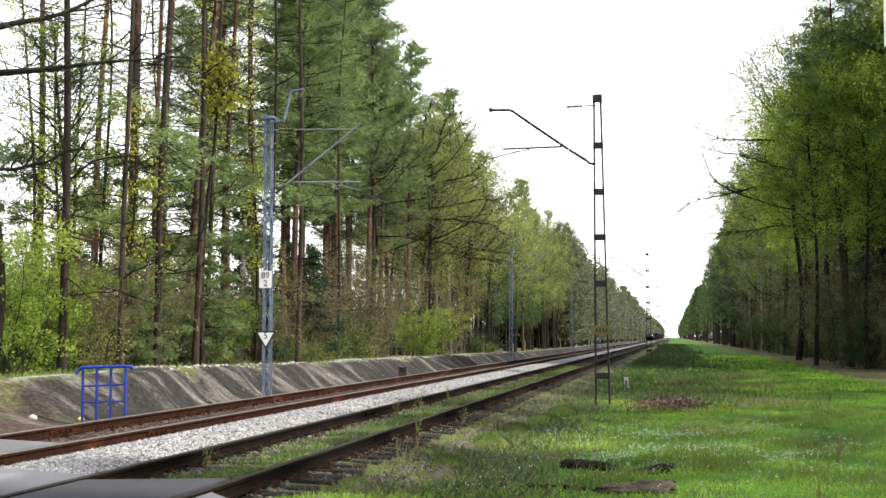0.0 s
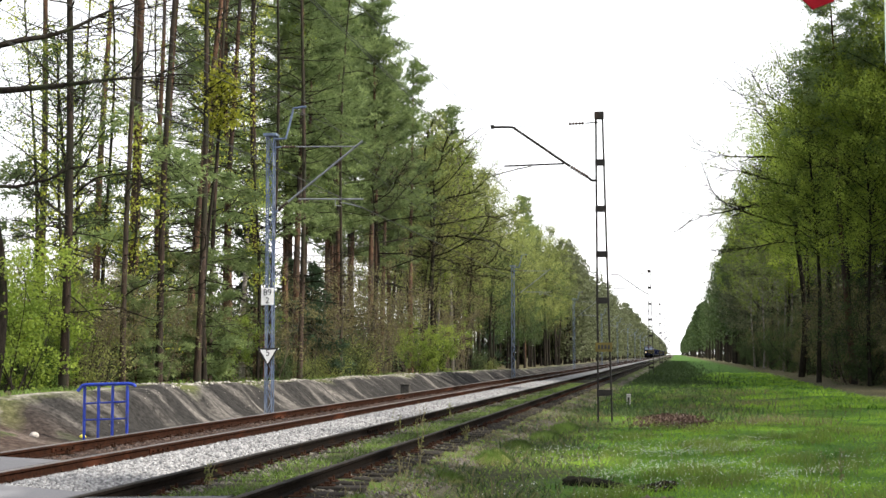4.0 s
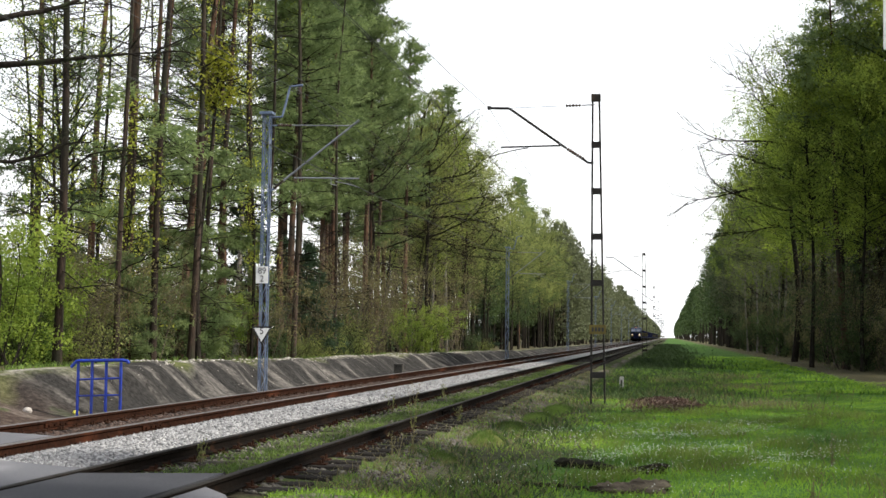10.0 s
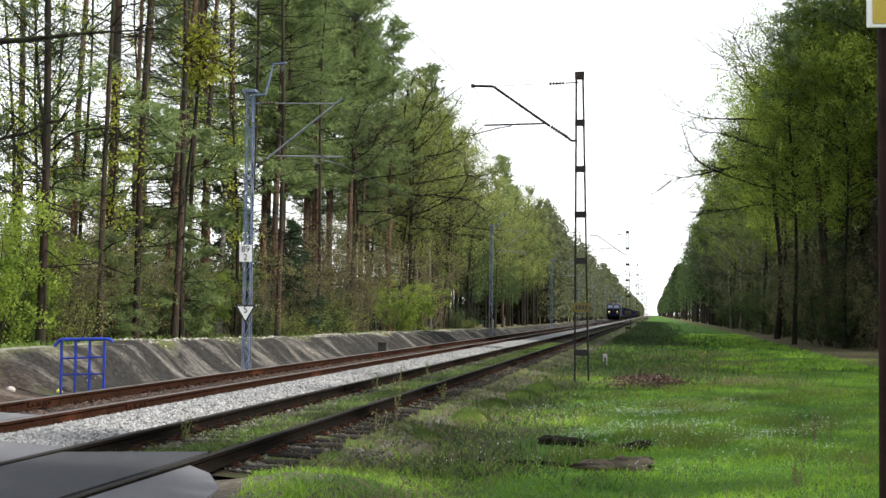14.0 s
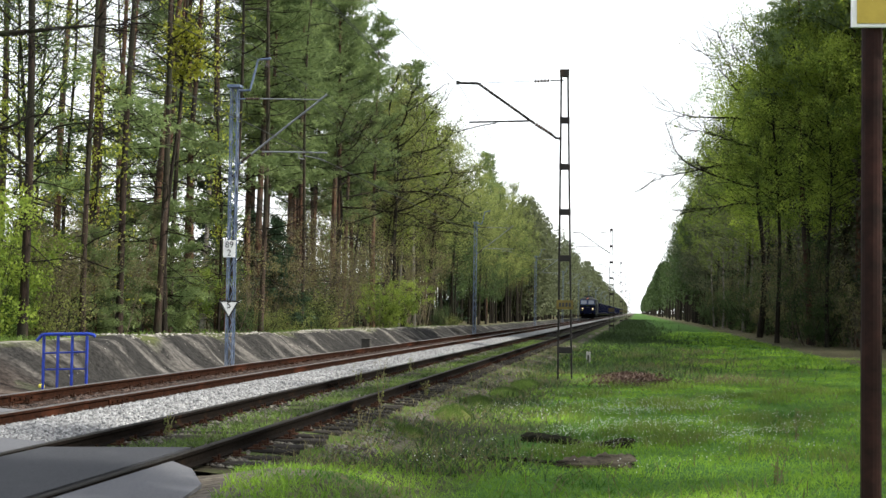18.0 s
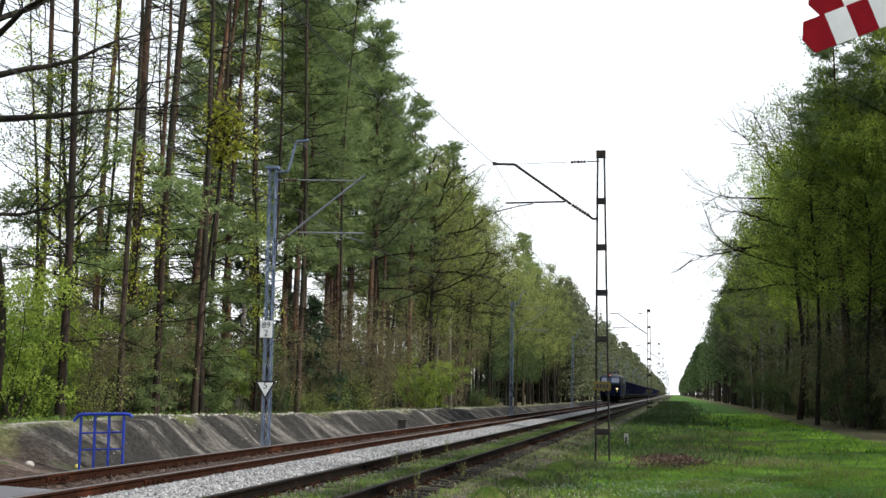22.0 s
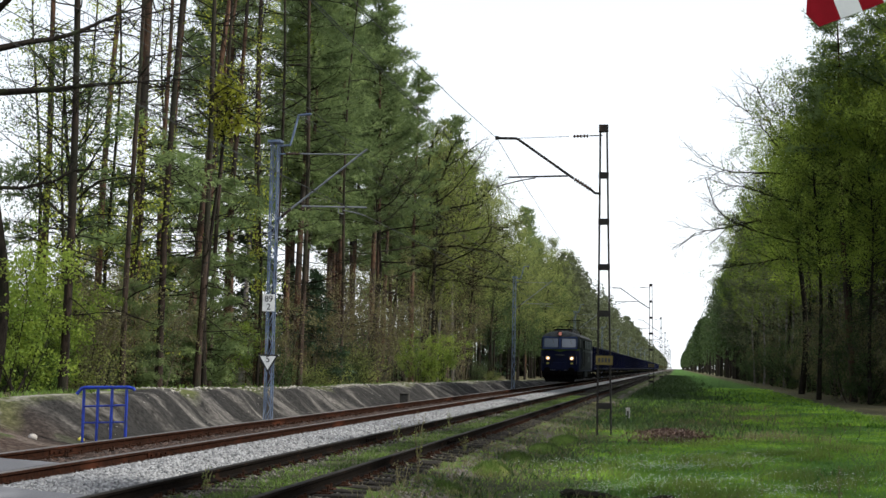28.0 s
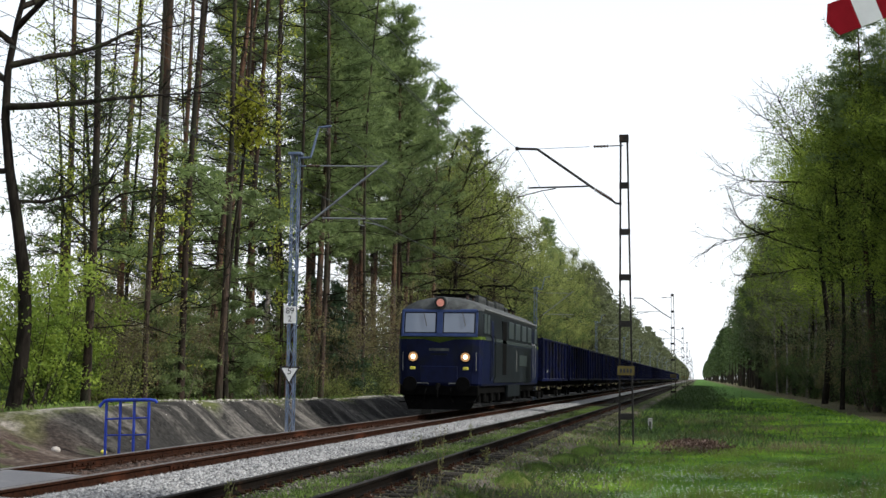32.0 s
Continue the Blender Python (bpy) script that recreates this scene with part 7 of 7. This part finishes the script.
def weed_beds():
    n = 26000
    y = 37 + 85 * RNG.uniform(size=n) ** 1.2
    x = -0.7 + 1.7 * RNG.normal(size=n)
    ok = (wave(x, y * 0.5, 2.6, 0.4) + 0.8 * RNG.normal(size=n) > 0.1) & (x > -2.6)
    x, y = x[ok], y[ok]
    blades("weeds", np.stack([x, y, ground_height(x, y)], 1), 0.26, 0.012, M_WEEDS, "tall dark green weeds beside the track", 108, 0.4)
    n = 24000
    y = 75 + 240 * RNG.uniform(size=n) ** 1.3
    x = -2.2 + 1.9 * np.abs(RNG.normal(size=n))
    ok = wave(x * 0.8, y * 0.2, 1.0, 0.4) + 0.5 * RNG.normal(size=n) > 0.0
    x, y = x[ok], y[ok]
    blades("weeds", np.stack([x, y, ground_height(x, y)], 1), 0.34, 0.03, M_WEEDS, "rough dark grass along the distant strip", 110, 0.4)
    n = 9000
    y = 34 + 30 * RNG.uniform(size=n)
    x = 1.2 + 1.6 * RNG.normal(size=n)
    ok = wave(x, y * 0.5, 1.3, 1.4) + 0.4 * RNG.normal(size=n) > 0.35
    x, y = x[ok], y[ok]
    blades("dry_grass", np.stack([x, y, ground_height(x, y)], 1), 0.26, 0.007, M_GRASS_DRY, "patches of straw-coloured dry grass", 109, 0.4)


weed_beds()


def moss_strip():
    y = 13.5 + 60 * RNG.uniform(size=15000) ** 1.5
    x = NEAR_X + 0.55 * np.clip(RNG.normal(size=15000) * 0.55, -1, 1) + 0.05
    ok = wave(x, y, 1.4, 0.3) + 0.6 * RNG.normal(size=15000) > -0.2
    blades("grass", np.stack([x[ok], y[ok], np.full(ok.sum(), -0.18)], 1), 0.09, 0.006, M_TRACK_GRASS, "moss and low grass between the near rails", 105, 0.5)
    y = 13.8 + 50 * RNG.uniform(size=2500) ** 1.3
    x = -3.3 + 0.4 * RNG.normal(size=2500)
    blades("dry_grass", np.stack([x, y, ground_height(x, y) + 0.03], 1), 0.10, 0.005, M_GRASS_DRY, "withered grass on the ballast shoulder", 106, 0.6)
    x = -14.0 - 3.0 * RNG.uniform(size=4000)
    y = 30 + 90 * RNG.uniform(size=4000) ** 1.3
    blades("grass", np.stack([x, y, ground_height(x, y)], 1), 0.15, 0.012, M_TRACK_GRASS, "rough grass on top of the bank", 107, 0.5)


moss_strip()


def flowers():
    c = clumped(RNG, 150000, -2.6, 4.4, 15, 42, 1.2, 0.25, off_road)
    c = c[wave(c[:, 0] * 2.2, c[:, 1] * 0.9, 1.0, 0.9) + 0.9 * RNG.normal(size=len(c)) > 0.2]
    g = np.exp(-(((c[:, 0] - 0.1) / 1.9) ** 2 + ((c[:, 1] - 22.5) / 4.2) ** 2)) + 0.02
    c = c[RNG.uniform(size=len(c)) < 1.0 * g]
    c[:, 2] += RNG.uniform(0.06, 0.17, len(c))
    v, f = leaf_quads(RNG, c, 0.0125, 0.002, 0.0, 0.9)
    tagged(new("flowers", array_mesh("flowers", v, f, M_PETAL)), "tiny white meadow flowers in the grass", "flowers", kind="stuff")


flowers()


def weed(x, y, h, seed, material, name, label):
    rng = np.random.RandomState(seed)
    t = thing(name, pose(x, y, float(ground_height(x, y)) + (0.06 if x < -3.2 else 0)), label, "weed", "weeds by the track")
    stem = Branches(4)
    tips = []
    for k in range(4):
        p = bent(rng, (0.03 * rng.normal(), 0.03 * rng.normal(), 0), (0.12 * rng.normal(), 0.12 * rng.normal(), 1), h * rng.uniform(0.6, 1.05), 5, 0.08)
        stem.limb(p, np.linspace(0.006, 0.003, 6))
        tips += list(p[1:])
    mesh_object("stem", stem.mesh("stem", M_GRASS_DRY), t)
    tips = np.array(tips)
    v, f = leaf_quads(rng, tips[rng.randint(0, len(tips), 60)], 0.032, 0.025, 0.2)
    tagged(mesh_object("foliage", array_mesh("foliage", v, f, material), t), kind="stuff")


for k, (x, y, h, mat) in enumerate([(-5.3, 16.0, 0.34, M_LEAF_SPRING), (-4.0, 22.6, 0.5, M_LEAF_SPRING), (-5.25, 27.4, 0.45, M_LEAF_SPRING), (-5.2, 29.4, 0.5, M_GRASS_DRY), (-3.4, 17.8, 0.35, M_GRASS_DRY), (-3.3, 18.6, 0.3, M_GRASS_DRY), (-3.6, 25.0, 0.3, M_LEAF_SPRING), (2.1, 19.5, 0.5, M_GRASS_DRY), (1.4, 14.6, 0.4, M_GRASS_DRY), (-5.3, 34.0, 0.4, M_LEAF_SPRING)]):
    weed(x, y, h, 200 + k, mat, "weed", "thin upright weed growing by the rail" if x < -3 else "dry weed stalk in the grass")


def litter_heap():
    n = 5000
    a = RNG.normal(size=(n, 2)) * np.array((0.42, 1.5))
    r2 = (a[:, 0] / 0.8) ** 2 + (a[:, 1] / 2.6) ** 2
    x, y = -0.1 + a[:, 0], 36.5 + a[:, 1]
    c = np.stack([x, y, ground_height(x, y) + 0.13 * np.exp(-r2) * RNG.uniform(size=n) + 0.02], 1)
    v, f = leaf_quads(RNG, c, 0.08, 0.02)
    tagged(new("leaf_heap", array_mesh("leaf_heap", v, f, M_LITTER)), "flat heap of brown dead leaves and bark", "leaf heap", kind="stuff")


litter_heap()


def tussock(x, y, rx, ry, h, seed):
    """A mossy hump overgrown with short grass."""
    rng = np.random.RandomState(seed)
    t = thing("tussock", pose(x, y, float(ground_height(x, y)) - 0.03), "mossy hump of old turf by the track", "tussock", "turf humps by the track")
    q, r = np.linspace(0, 6.2832, 17)[:-1], np.array((1.0, 0.8, 0.55, 0.28, 0.02))
    bm = bmesh.new()
    wob = 1 + 0.18 * rng.normal(size=16)
    rings = [[bm.verts.new((rx * a * wob[k] * math.cos(q[k]), ry * a * wob[k] * math.sin(q[k]), h * (1 - a ** 2.2) * (1 + 0.15 * rng.normal()))) for k in range(16)] for a in r]
    for r0, r1 in zip(rings, rings[1:]):
        for k in range(16):
            bm.faces.new((r0[k], r0[(k + 1) % 16], r1[(k + 1) % 16], r1[k]))
    bm.faces.new(rings[-1])
    part("hump", bm, M_MOSS, t, smooth=True)
    n = int(900 * rx * ry / 0.2)
    a = np.sqrt(rng.uniform(size=n))
    w = rng.uniform(0, 6.28, n)
    c = np.stack([rx * a * np.cos(w), ry * a * np.sin(w), h * (1 - a ** 2.2) - 0.01], 1)
    v, f = needle_tufts(rng, c, np.repeat(np.array([(0, 0, 1.2)]), n, 0), 0.10, 4, 0.03)
    tagged(mesh_object("turf", array_mesh("turf", v, f, M_TRACK_GRASS), t), kind="stuff")


for k, (x, y, rx, ry, h) in enumerate(((-2.75, 21.8, 0.30, 0.6, 0.16), (-3.0, 18.9, 0.24, 0.4, 0.09), (-2.8, 25.6, 0.26, 0.8, 0.10), (-2.6, 29.0, 0.35, 1.3, 0.13), (-2.5, 33.0, 0.35, 1.4, 0.12), (-2.4, 24.0, 0.2, 0.5, 0.08))):
    tussock(x, y, rx, ry, h, 300 + k)


# ---- what moves ----
def motions():
    """The train comes on at a steady speed; its front stands at 46.6 m when the clip ends."""
    v = 14.66

    def front(t):
        return 46.6 + v * (32.0 - t)

    def spun(thing_with_wheels, radius, step):
        for w in thing_with_wheels.children:
            if w.name.startswith("wheelset"):
                at = w.location.copy()
                walk(w, [(k * step, pose(*at, -math.degrees(v * k * step / radius))) for k in range(round(32.0 / step) + 1)])

    spun(LOCO, 0.62, 1 / 15)
    walk(LOCO, [(t, pose(FAR_X, front(t), 0)) for t in range(0, 33, 4)])
    for k, w in enumerate(WAGONS):
        walk(w, [(t, pose(FAR_X, front(t) + LOCO_LENGTH + 0.55 + k * WAGON_PITCH, 0)) for t in range(0, 33, 4)])


motions()
